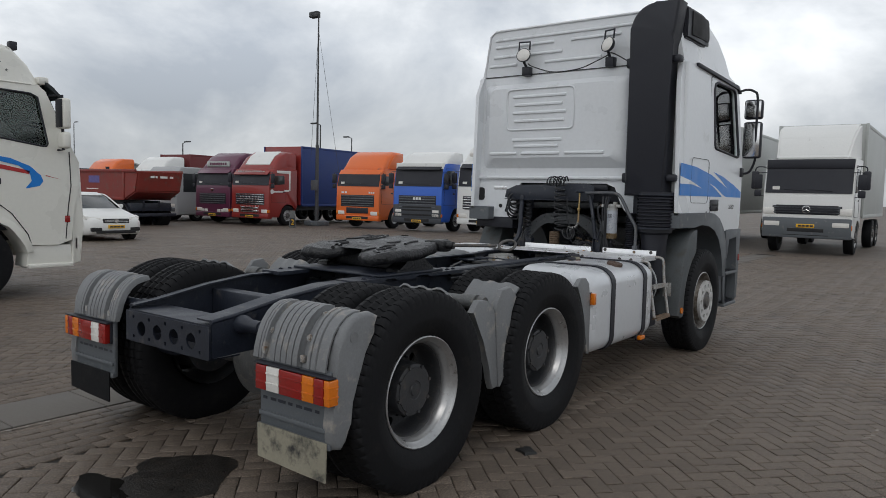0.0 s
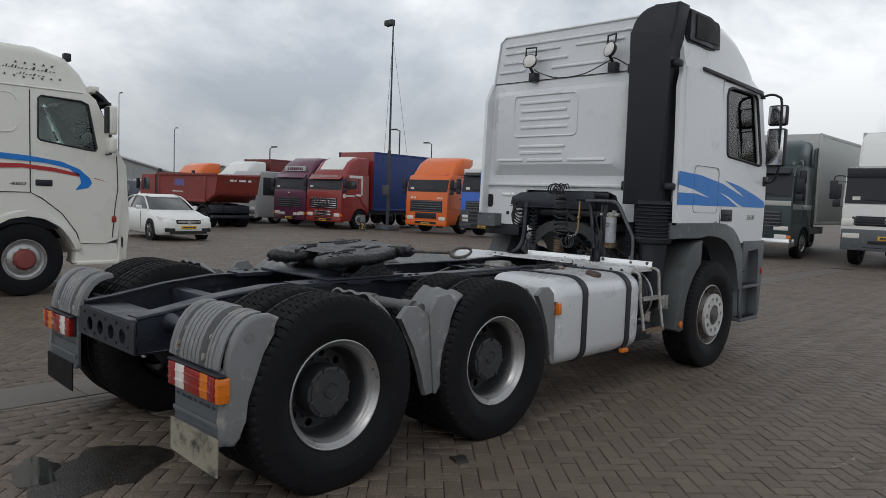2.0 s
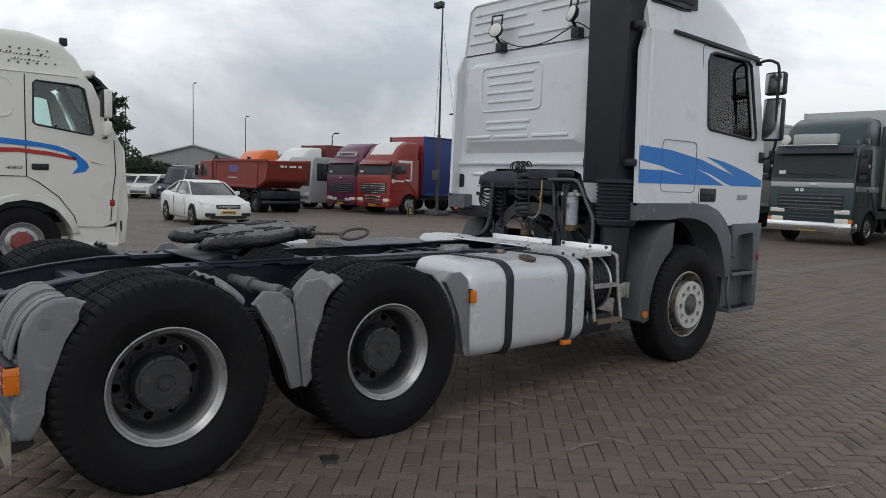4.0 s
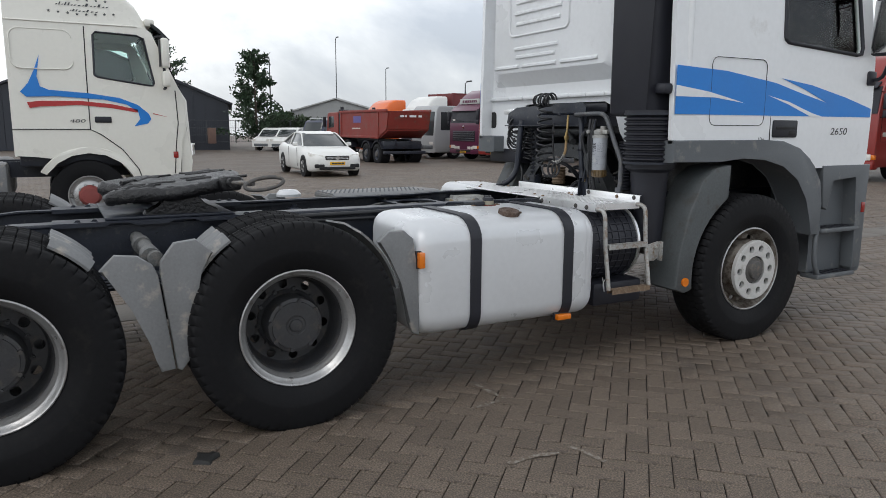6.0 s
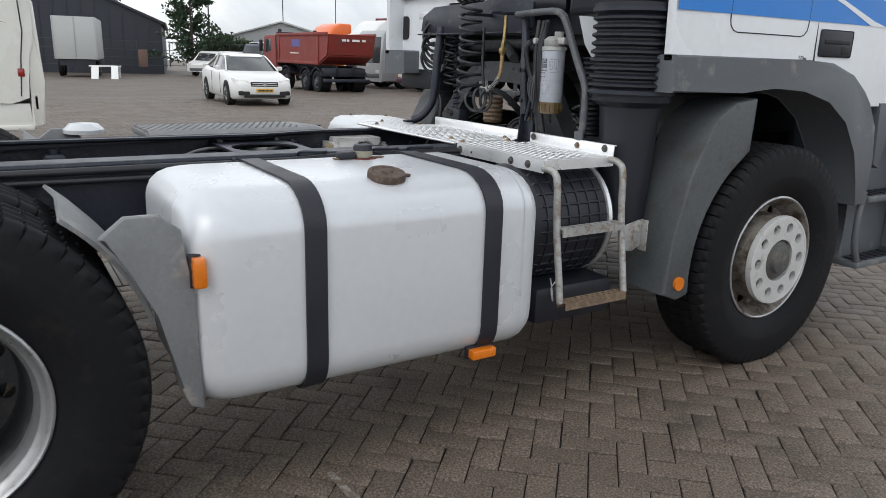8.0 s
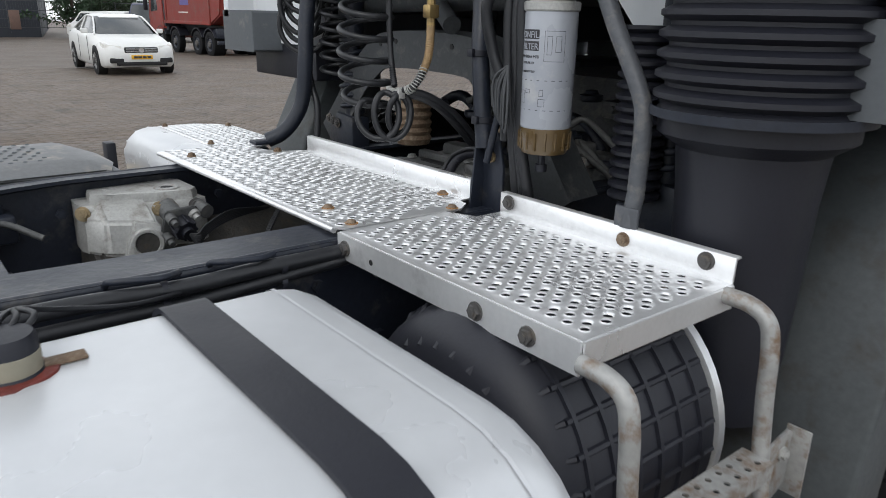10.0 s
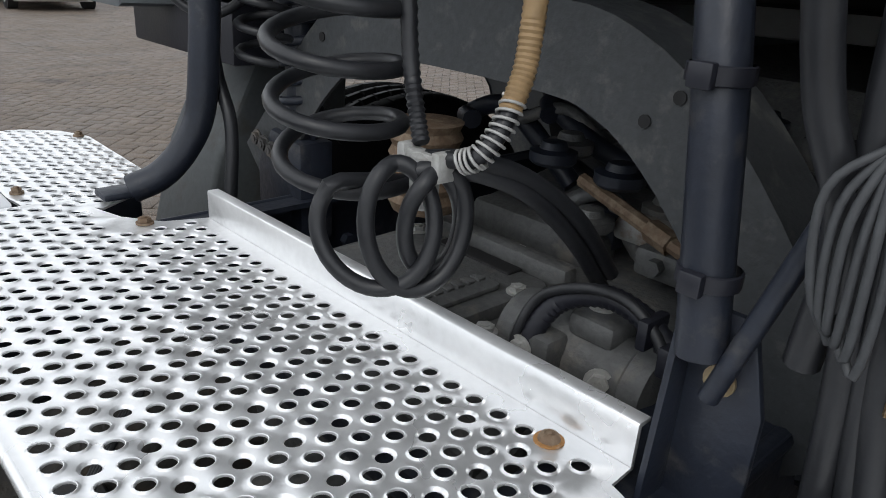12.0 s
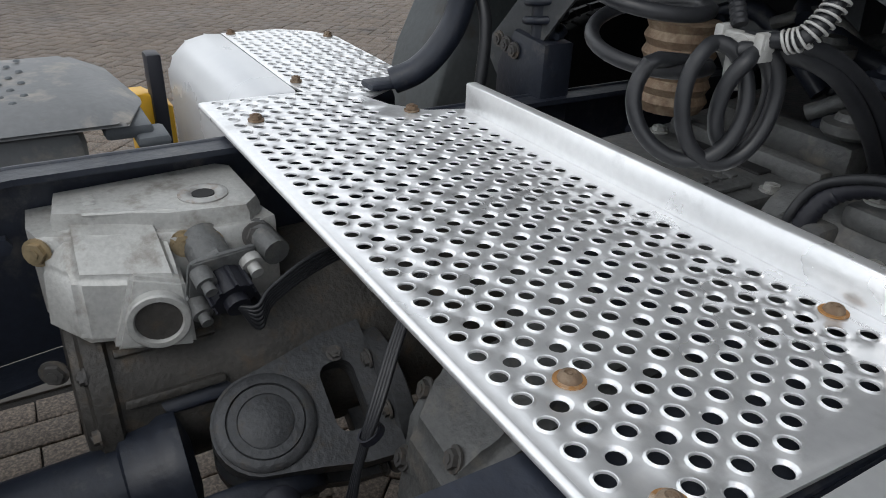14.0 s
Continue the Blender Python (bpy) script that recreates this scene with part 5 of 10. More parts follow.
    part("front_panel", b, WHITE, c)
    b = nb()
    box(b, -1.15, 1.15, 4.05, 5.90, 1.50, 1.56)
    box(b, -1.10, 1.10, 5.45, 5.88, 1.36, 1.98, 0.05)
    part("cab_floor", b, DARK, c)
    for s in (1, -1):
        b = nb()
        box(b, s * 0.62 - 0.27, s * 0.62 + 0.27, 4.85, 5.35, 1.70, 1.90, 0.06)
        box(b, s * 0.62 - 0.26, s * 0.62 + 0.26, 4.78, 4.92, 1.85, 2.55, 0.06)
        box(b, s * 0.62 - 0.15, s * 0.62 + 0.15, 4.78, 4.88, 2.57, 2.75, 0.04)
        box(b, s * 0.62 - 0.20, s * 0.62 + 0.20, 4.9, 5.3, 1.36, 1.70, 0.03)
        part("seat", b, FABRIC, c, "dark fabric seat")
    b = nb()
    box(b, -1.1, 1.1, 3.99, 4.60, 1.75, 1.92, 0.04)
    part("bunk", b, FABRIC, c)
    b = nb()
    ring = [(-0.62 + 0.22 * math.cos(radians(a)), 5.42 + 0.10 * math.sin(radians(a)), 2.08 + 0.19 * math.sin(radians(a))) for a in range(0, 361, 15)]
    pipe(b, ring, 0.014, 6)
    part("steering_wheel", b, SNORK, c)
    return c


the_cab = cab()
the_cab.matrix_basis = CABSET


def cab_lower():
    """Grey band, wheel arches, steps and bumper."""
    for s in (1, -1):
        def X(a, b):
            return sorted((s * a, s * b))
        b = nb()
        pts = [(3.845, 1.285), (4.28, 1.285), (4.50, 1.305), (4.72, 1.30), (4.93, 1.25), (5.10, 1.15), (5.22, 1.0), (5.28, 0.85), (5.30, 0.72), (5.40, 0.72), (5.405, 0.95), (5.37, 1.12), (5.28, 1.235), (5.22, 1.295), (5.10, 1.37), (4.92, 1.42), (4.72, 1.43), (3.845, 1.43)]
        prism(b, pts, *X(0.95, 1.215), "x", 0.008)
        p = part("arch_band", b, GREYPL, tractor, "grey plastic wheel arch band")
        b = nb()
        pts = [(4.40, 1.262), (4.26, 1.245), (4.14, 1.17), (4.03, 0.95), (3.96, 0.68), (3.93, 0.44), (4.02, 0.405), (4.085, 0.42)] + arc(AXLE1, HUB, 0.59, 188, 118, 10)
        prism(b, pts, *X(0.94, 1.21), "x", 0.012)
        f = part("front_mudguard", b, MUDPL, tractor, "grey front mudguard")
        b = nb()
        rod(b, (s * 1.208, 4.015, 0.484), (s * 1.222, 4.015, 0.484), 0.030, 16)
        part("reflector", b, ORANGE, f, "round orange reflector")
        b = nb()
        pts = [(5.40, 1.235), (5.44, 0.90), (5.47, 0.55), (5.44, 0.40), (5.50, 0.36), (5.90, 0.36), (5.97, 0.45), (5.985, 1.235)]
        prism(b, pts, *X(0.75, 1.10), "x", 0.01)
        st = part("entry_steps", b, GREYPL, tractor, "grey plastic cab steps")
        b = nb()
        prism(b, [(5.40, 1.235), (5.44, 0.92), (5.49, 0.90), (5.53, 1.13), (5.82, 1.15), (5.86, 0.72), (5.87, 0.42), (5.95, 0.42), (5.985, 1.235)], *X(1.10, 1.205), "x", 0.008)
        for z in (0.36, 0.72):
            box(b, *X(1.06, 1.215), 5.44, 5.90, z, z + 0.035, 0.008)
        pipe(b, spline([(s * 1.19, 5.42, 0.78), (s * 1.20, 5.39, 0.66), (s * 1.20, 5.40, 0.50), (s * 1.195, 5.46, 0.40)], 4), 0.018, 8)
        part("step_frame", b, GREYPL, st)
        for z in (0.398, 0.758):
            for k in range(6):
                part("step_tread", bx(*X(1.11, 1.20), 5.48 + 0.065 * k, 5.52 + 0.065 * k, z, z + 0.005), SNORK, st)
        b = nb()
        box(b, *X(1.20, 1.214), 5.915, 5.955, 0.86, 0.94, 0.004)
        part("side_marker", b, REDL, st)
    b = nb()
    box(b, -1.18, 1.18, 5.91, 6.05, 0.36, 1.235, 0.05)
    part("bumper", b, GREYPL, tractor)
    b = nb()
    rod(b, (-1.0, AXLE1, HUB), (1.0, AXLE1, HUB), 0.06, 12)
    box(b, -0.34, 0.34, 4.75, 5.7, 0.62, 1.25, 0.08)
    part("engine_block", b, CASTDK, tractor)


cab_lower()


def mirrors():
    for s in (1, -1):
        b = nb()
        pts = [(1.13, 5.74, 2.86), (1.24, 5.76, 2.90), (1.32, 5.78, 2.88), (1.36, 5.79, 2.80), (1.36, 5.80, 2.4), (1.36, 5.83, 2.12), (1.32, 5.86, 1.99), (1.27, 5.88, 1.93), (1.19, 5.89, 1.92)]
        mm = part("mirror", pipe(b, spline([(s * x, y, z) for x, y, z in pts], 4), 0.014, 8), SNORK, tractor, "black twin mirror on a tubular arm")
        for z0, z1, w in ((2.56, 2.79, 0.10), (2.10, 2.53, 0.10)):
            mh = part("mirror_housing", bx(s * 1.315 - w, s * 1.315 + w, 5.80, 5.89, z0, z1, bevel=0.03, seg=3), SNORK, mm)
            part("mirror_glass", bx(s * 1.315 - w + 0.015, s * 1.315 + w - 0.015, 5.796, 5.80, z0 + 0.02, z1 - 0.02, bevel=0.0015), CHROME, mh, "mirror glass")
        b = nb()
        box(b, *sorted((s * 1.17, s * 1.22)), 5.84, 5.93, 1.88, 1.99, 0.015)
        part("arm_base", b, SNORK, mm)


had = set(tractor.children)
mirrors()


def snorkel():
    b = nb()
    r = 0.24
    pts = [(0.725, 1.62), (1.12, 1.62), (1.12, 3.10), (1.15, 3.19), (1.19, 3.50)] + [(0.725 + r - r * math.sin(radians(a)), 3.50 - r + r * math.cos(radians(a))) for a in range(0, 91, 11)]
    prism(b, pts, 3.665, 3.90, "y", 0.03, 3)
    s = part("air_intake", b, SNORK, tractor, "tall black plastic air intake stack")
    b = nb()
    loft(b, [[(0.98, 3.90, 3.18), (1.19, 3.90, 3.18), (1.19, 3.90, 3.49), (0.98, 3.90, 3.49)], [(0.98, 4.35, 3.17), (1.20, 4.35, 3.17), (1.20, 4.35, 3.49), (0.98, 4.35, 3.49)], [(1.0, 4.62, 3.20), (1.17, 4.62, 3.20), (1.17, 4.60, 3.44), (1.0, 4.60, 3.44)]])
    bmesh.ops.bevel(b, geom=b.edges[:], offset=0.02, segments=2, affect="EDGES")
    part("intake_head", b, SNORK, s)
    b = nb()
    prism(b, [(4.02, 3.225), (4.50, 3.235), (4.53, 3.27), (4.50, 3.43), (4.46, 3.455), (4.02, 3.455)], 1.194, 1.203, "x", 0.003)
    part("intake_grille", b, DARK, s, "dark mesh of the air intake")
    b = nb()
    prof = [(0.17, 1.30)]
    for k in range(9):
        z = 1.315 + 0.034 * k
        prof += [(0.158, z), (0.176, z + 0.009), (0.176, z + 0.018), (0.158, z + 0.027)]
    prof += [(0.175, 1.63), (0.175, 1.66)]
    disc(b, prof, 40, "z", (1.005, 3.80, 0))
    part("bellows", b, SNORK, s, "black rubber bellows")
    b = nb()
    disc(b, [(0.100, 0.72), (0.112, 0.95), (0.120, 1.15), (0.128, 1.235), (0.164, 1.26), (0.166, 1.32), (0.155, 1.325)], 36, "z", (0.995, 3.815, 0))
    part("lower_duct", b, SNORK, s, "dusty black lower duct")
    for z in (1.80, 2.95):
        for q in ((1.11, 1.21, 3.70, 3.80, z - 0.035, z + 0.035), (0.66, 0.73, 3.74, 3.96, z - 0.05, z + 0.05)):
            part("stack_bracket", bx(*q, bevel=0.02), SNORK, s)
    for z, rr in ((1.634, 0.180), (1.30, 0.180)):
        b = nb()
        lathe(b, [(rr - 0.004, z - 0.008), (rr, z - 0.008), (rr, z + 0.008), (rr - 0.004, z + 0.008)], 40, "z", (1.005, 3.80, 0))
        part("clamp_ring", b, CHASSIS, s)


stacked = set(tractor.children)
snorkel()
settle(had, CABSET)
settle(stacked, Matrix.Translation((-0.040, 0.078, 0)))


def work_lamp(x, z, turn, tag):
    b = nb()
    prof = [(0.03, 0.05), (0.065, 0.03), (0.078, 0.0), (0.080, -0.012), (0.072, -0.014)]
    r = lathe(b, prof, 24, "y")
    l = part("work_lamp", b, SNORK, the_cab, tag)
    l.matrix_basis = pose(x, 3.83, z + 0.16, -12, 0, turn)
    b = nb()
    disc(b, [(0.072, -0.013), (0.06, -0.022), (0.03, -0.028), (0.01, -0.029)], 24, "y")
    part("lens", b, CLEARL, l, "clear lamp glass")
    b = nb()
    pipe(b, [(-0.06, 0.0, 0.06), (-0.06, -0.01, 0.15), (0.06, -0.01, 0.15), (0.06, 0.0, 0.06)], 0.010, 6)
    part("lamp_handle", b, SNORK, l)
    b = nb()
    box(b, x - 0.045, x + 0.045, 3.87, 3.955, z - 0.055, z + 0.045, 0.01)
    rod(b, (x, 3.90, z + 0.03), (x - 0.005, 3.84, z + 0.10), 0.015, 8)
    part("lamp_base", b, SNORK, the_cab)


work_lamp(-0.545, 2.985, 10, "round work lamp with a carrying handle")
work_lamp(0.42, 3.0, -20, "round work lamp turned aside")
b = nb()
pipe(b, spline([(-0.52, 3.88, 3.06), (-0.45, 3.87, 3.02), (-0.2, 3.86, 2.94), (0.1, 3.86, 2.95), (0.30, 3.87, 3.02), (0.39, 3.88, 3.06), (0.45, 3.88, 3.08), (0.62, 3.88, 2.98)], 6), 0.006, 6)
part("lamp_cable", b, HOSE, the_cab, "loose black lamp cable")

# ---------------------------------------------------------------- behind the cab of the tractor


def helix(cx, cy, z0, z1, r0, r1, turns, per=14, phase=0.0):
    n = int(turns * per)
    return [(cx + (r0 + (r1 - r0) * i / n) * math.cos(phase + 2 * math.pi * i / per), cy + (r0 + (r1 - r0) * i / n) * math.sin(phase + 2 * math.pi * i / per), z0 + (z1 - z0) * i / n) for i in range(n + 1)]


def hose_bracket():
    b = nb()
    prism(b, [(-0.62, 1.60), (-0.60, 1.68), (-0.48, 1.73), (0.36, 1.755), (0.42, 1.72), (0.42, 1.60), (0.30, 1.58), (-0.52, 1.57)], 3.775, 3.79, "y", 0.002)
    box(b, -0.60, 0.42, 3.74, 3.775, 1.575, 1.583, 0.001)
    br = part("hose_bracket", b, CHASSIS, tractor, "dark steel hose bracket behind the cab")
    b = nb()
    pipe(b, spline([(0.38, 3.76, 1.66), (0.42, 3.745, 1.52), (0.455, 3.715, 1.41), (0.475, 3.71, 1.28), (0.485, 3.71, 1.20)], 6), 0.0195, 14)
    part("post", b, CHASSIS, br, "black post tube with cable ties")
    for z, x in ((1.405, 0.457), (1.262, 0.478)):
        b = nb()
        lathe(b, [(0.0218, z - 0.007), (0.0236, z - 0.006), (0.0236, z + 0.006), (0.0218, z + 0.007)], 16, "z", (x, 3.712, 0))
        box(b, x - 0.009, x + 0.009, 3.682, 3.691, z - 0.009, z + 0.009, 0.002)
        part("cable_tie", b, SNORK, br)
    b = nb()
    prism(b, [(0.47, 1.00), (0.535, 1.00), (0.535, 1.16), (0.515, 1.235), (0.47, 1.235)], 3.722, 3.730, "y", 0.002)
    prism(b, [(3.68, 1.00), (3.73, 1.00), (3.73, 1.22), (3.70, 1.22)], 0.466, 0.472, "x", 0.001)
    part("post_foot", b, CHASSIS, br)
    bolt_head(br, 0.500, 3.720, 1.180, 0.0095, ZINC, (0, -1, 0))
    b = nb()
    pipe(b, [(0.50, 3.705, 1.17), (0.60, 3.70, 1.50), (0.62, 3.70, 1.62)], 0.008, 6)
    part("brace_strip", b, CHASSIS, br)
    # grab pipes left and right
    b = nb()
    pipe(b, spline([(0.36, 3.73, 1.66), (0.60, 3.71, 1.665), (0.70, 3.705, 1.655), (0.755, 3.70, 1.60), (0.825, 3.70, 1.47), (0.892, 3.697, 1.36), (0.907, 3.695, 1.30), (0.910, 3.69, 1.18)], 5), 0.016, 12)
    box(b, 0.884, 0.934, 3.668, 3.676, 1.072, 1.16, 0.003)
    rod(b, (0.910, 3.69, 1.18), (0.910, 3.677, 1.12), 0.016, 12)
    part("grab_pipe", b, PIPEGR, br, "scuffed grey grab pipe")
    bolt_head(br, 0.910, 3.668, 1.10, 0.010, RUST, (0, -1, 0))
    b = nb()
    pipe(b, spline([(-0.40, 3.78, 1.62), (-0.395, 3.755, 1.45), (-0.39, 3.745, 1.34), (-0.40, 3.735, 1.22), (-0.415, 3.71, 1.155), (-0.435, 3.675, 1.110), (-0.455, 3.635, 1.088)], 6), 0.024, 14)
    box(b, -0.485, -0.435, 3.585, 3.650, 1.0775, 1.090, 0.005)
    part("grab_pipe", b, CHASSIS, br, "black bent pipe down to the walkway")
    b = nb()
    pipe(b, spline([(-0.42, 3.80, 1.60), (-0.43, 3.775, 1.40), (-0.41, 3.77, 1.28), (-0.37, 3.77, 1.20), (-0.36, 3.76, 1.10), (-0.36, 3.75, 1.02)], 6), 0.011, 8)
    part("brake_hose", b, HOSE, br)


bay_before = set(tractor.children)
hose_bracket()


def coil_hoses():
    # the coil hangs from the bracket over the walkway, then falls into loose loops
    pts = []
    n, per = 126, 14
    for i in range(n + 1):
        f = i / n
        r = 0.050 + 0.010 * min(1, f * 1.6)
        a = 0.6 + 2 * math.pi * i / per
        wob = 0.004 * math.sin(i * 0.37) + 0.003 * math.sin(i * 0.83)
        pts.append(Vector((0.165 + 0.02 * f * f + (r + wob) * math.cos(a), 3.605 + (r + wob) * math.sin(a), 1.735 - 0.465 * f - 0.008 * math.cos(a + 0.8))))
    right, up = Vector((0.66, 0.75, 0)), Vector((0, 0, 1))
    away = Vector((-0.75, 0.66, 0))
    loops = [(Vector((0.268, 3.568, 1.245)), 0.048, 0.046), (Vector((0.292, 3.585, 1.250)), 0.034, 0.056), (Vector((0.312, 3.615, 1.250)), 0.030, 0.052), (Vector((0.295, 3.610, 1.262)), 0.024, 0.040)]
    m = 18
    for k in range(len(loops) - 1):
        for i in range(m):
            f = i / m
            c = loops[k][0].lerp(loops[k + 1][0], f)
            rx = loops[k][1] + (loops[k + 1][1] - loops[k][1]) * f
            rz = loops[k][2] + (loops[k + 1][2] - loops[k][2]) * f
            a = radians(120 + 360 * f)
            pts.append(c + right * rx * math.cos(a) + up * rz * math.sin(a) + away * 0.012 * math.sin(a + k))
    pts.append(Vector((0.286, 3.612, 1.300)))
    b = nb()
    pipe(b, spline(pts, 2), 0.0076, 10)
    part("coiled_hose", b, HOSE, tractor, "black coiled air hose in loose turns")
    for pts, r in (([(0.287, 3.615, 1.306), (0.315, 3.64, 1.308), (0.335, 3.69, 1.290), (0.345, 3.76, 1.24), (0.34, 3.84, 1.16)], 0.009), ([(0.290, 3.612, 1.300), (0.32, 3.65, 1.296), (0.338, 3.70, 1.27), (0.34, 3.77, 1.21), (0.33, 3.85, 1.13)], 0.0085), ([(0.337, 3.62, 1.316), (0.315, 3.618, 1.312), (0.287, 3.614, 1.306)], 0.0075)):
        b = nb()
        pipe(b, spline(pts, 6), r, 10)
        part("air_hose", b, HOSE, tractor)
    # spring-guarded hose with its brass coupling
    b = nb()
    pipe(b, spline([(0.335, 3.69, 1.66), (0.338, 3.685, 1.58), (0.34, 3.675, 1.50)], 5), 0.0085, 10)
    box(b, 0.326, 0.354, 3.661, 3.689, 1.475, 1.505, 0.004)
    rod(b, (0.34, 3.675, 1.455), (0.34, 3.675, 1.53), 0.010, 8)
    part("hose_coupling", b, BRASS, tractor, "brass hose coupling")
    b = nb()
    pipe(b, spline([(0.34, 3.675, 1.46), (0.341, 3.672, 1.42), (0.343, 3.665, 1.385), (0.345, 3.65, 1.355)], 14), 0.0092, 10, 0.12)
    part("spring_hose", b, ORANGEHOSE, tractor, "faded tan corrugated hose")
    b = nb()
    core = spline([(0.345, 3.655, 1.365), (0.346, 3.64, 1.340), (0.340, 3.625, 1.320), (0.325, 3.619, 1.312)], 50)
    turn = []
    for i, p in enumerate(core):
        a = 2 * math.pi * i / 12
        d = (Vector(core[min(i + 1, len(core) - 1)]) - Vector(core[max(i - 1, 0)])).normalized()
        u = d.orthogonal().normalized()
        turn.append(Vector(p) + 0.0102 * (u * math.cos(a) + d.cross(u) * math.sin(a)))
    pipe(b, turn, 0.0014, 6)
    part("guard_spring", b, CAST, tractor, "pale wire spring round the hose")
    b = nb()
    pipe(b, core, 0.0078, 10)
    part("air_hose", b, HOSE, tractor)
    b = nb()
    pipe(b, spline([(0.225, 3.64, 1.60), (0.232, 3.635, 1.48), (0.240, 3.632, 1.40), (0.255, 3.628, 1.35), (0.277, 3.618, 1.318)], 14), 0.0068, 10, 0.2)
    part("spring_hose", b, HOSE, tractor, "dark corrugated hose")
    b = nb()
    disc(b, [(0.007, 1.262), (0.012, 1.266), (0.013, 1.285), (0.013, 1.310), (0.007, 1.313)], 14, "z", (0.288, 3.614, 0))
    box(b, 0.260, 0.316, 3.607, 3.621, 1.303, 1.314, 0.002)
    for x in (0.266, 0.310):
        box(b, x - 0.005, x + 0.005, 3.604, 3.624, 1.292, 1.318, 0.002)
    part("air_valve", b, CAST, tractor, "small metal air valve")
    for k in range(6):
        b = nb()
        mm = pose(0.06 + 0.035 * k, 3.63, 1.775, 0, 0, 70 + 9 * k)
        rr = 0.042 + 0.006 * (k % 2)
        pipe(b, [mm @ Vector((rr * math.cos(radians(a)), 0.0002 * a, rr * math.sin(radians(a)))) for a in range(0, 361, 20)], 0.0065, 8)
        part("hose_loop", b, HOSE, tractor, "loop of the coiled hose above the bracket")

    def ring(cx, cy, cz, rx, rz, turn, drift):
        q = pose(cx, cy, cz, 0, 0, turn)
        return [q @ Vector((rx * math.cos(radians(a)), drift * a / 360, rz * math.sin(radians(a)))) for a in range(90, 451, 15)]
    for cx, rr, zz in ((-0.47, 0.075, 1.60), (-0.46, 0.085, 1.54), (-0.48, 0.080, 1.48)):
        for q in range(2):
            b = nb()
            pipe(b, ring(cx + 0.01 * q, 3.77 + 0.012 * q, zz - 0.035 * q, rr, rr * 1.1, 15 + 30 * q, 0.015), 0.0085, 10)
            part("cable_loop", b, HOSE, tractor, "loop of black electric cable")
    b = nb()
    pipe(b, helix(-0.31, 3.80, 1.60, 1.30, 0.035, 0.04, 7, 12), 0.0065, 8)
    part("coiled_cable", b, HOSE, tractor, "thin black coiled cable")
    # bracket arms that carry the coil
    for x in (0.12, 0.335):
        b = nb()
        box(b, x - 0.012, x + 0.012, 3.60, 3.775, 1.66, 1.675, 0.003)
        part("hose_arm", b, CHASSIS, tractor)


def cab_mounts():
    # arched crossmember of dusty pressed steel
    def band(pts, w):
        out, inn = [], []
        for i, p in enumerate(pts):
            a, c = Vector(pts[max(i - 1, 0)]), Vector(pts[min(i + 1, len(pts) - 1)])
            d = (c - a).normalized()
            nrm = Vector((-d.y, d.x))
            out.append(tuple(Vector(p) + nrm * w / 2))
            inn.append(tuple(Vector(p) - nrm * w / 2))
        return out + inn[::-1]
    mid = [(-0.66, 1.02), (-0.56, 1.12), (-0.47, 1.22), (-0.38, 1.29), (-0.28, 1.325), (0.02, 1.325), (0.12, 1.305), (0.20, 1.255), (0.28, 1.17), (0.36, 1.06), (0.42, 0.98)]
    sm = [(p.x, p.y) for p in spline([(x, z, 0) for x, z in mid], 3)]
    b = nb()
    holes = [(-0.43, 1.285), (0.01, 1.345), (0.165, 1.265), (0.20, 1.295), (-0.33, 1.34), (-0.25, 1.35)]
    sheet(b, band(sm, 0.105), [], lambda u, v: (u, 4.03, v), 0.006, (0, 1, 0))
    up = band(sm, 0.105)[:len(sm)]
    for (x0, z0), (x1, z1) in zip(up, up[1:]):
        vs = [b.verts.new(p) for p in ((x0, 4.03, z0), (x1, 4.03, z1), (x1, 4.13, z1 + 0.004), (x0, 4.13, z0 + 0.004))]
        b.faces.new(vs)
    a = part("arch_crossmember", b, ARCHGR, tractor, "dusty grey pressed arch crossmember")
    b = nb()
    for x, z in holes:
        rod(b, (x, 4.0295, z), (x, 4.0275, z), 0.0075, 10)
    tagged(part("bolt_hole", b, DARK, a), kind="stuff")
    b = nb()
    rod(b, (-0.60, 4.12, 1.46), (0.26, 4.12, 1.475), 0.034, 14)
    rod(b, (-0.16, 4.10, 1.47), (0.02, 4.02, 1.40), 0.025, 12)
    part("tilt_tube", b, ARCHGR, tractor, "dusty cab tilt tube")
    bolt_head(tractor, 0.30, 4.09, 1.475, 0.014, RUST, (0, -1, 0))
    # cab springs with their feet on both sides
    for s, x in ((-1, -0.53), (1, 0.70)):
        b = nb()
        rod(b, (x, 3.95, 1.12), (x, 3.95, 1.74), 0.026, 14)
        rod(b, (x, 3.95, 1.40), (x, 3.95, 1.72), 0.042, 14)
        m = part("cab_damper", b, CHASSIS, tractor, "cab damper with its spring")
        b = nb()
        pipe(b, helix(x, 3.95, 1.17, 1.40, 0.036, 0.036, 7, 14), 0.0075, 8)
        part("spring", b, CHASSIS, m)
        b = nb()
        prism(b, [(x - 0.10, 0.98), (x + 0.05, 0.98), (x + 0.05, 1.16), (x - 0.05, 1.17), (x - 0.10, 1.10)], 3.915, 3.985, "y", 0.008)
        part("damper_foot", b, CHASSIS, m)
        for k in range(3):
            bolt_head(m, x - 0.09 + 0.026 * k, 3.913, 1.145 - 0.006 * k, 0.012, HUBIRON, (0, -1, 0))
    # small bracket arms with cable
    b = nb()
    prism(b, [(-0.32, 0.96), (0.60, 0.96), (0.60, 1.00), (-0.32, 1.00)], 3.70, 3.74, "y", 0.006)
    part("front_crossmember", b, CHASSIS, tractor)


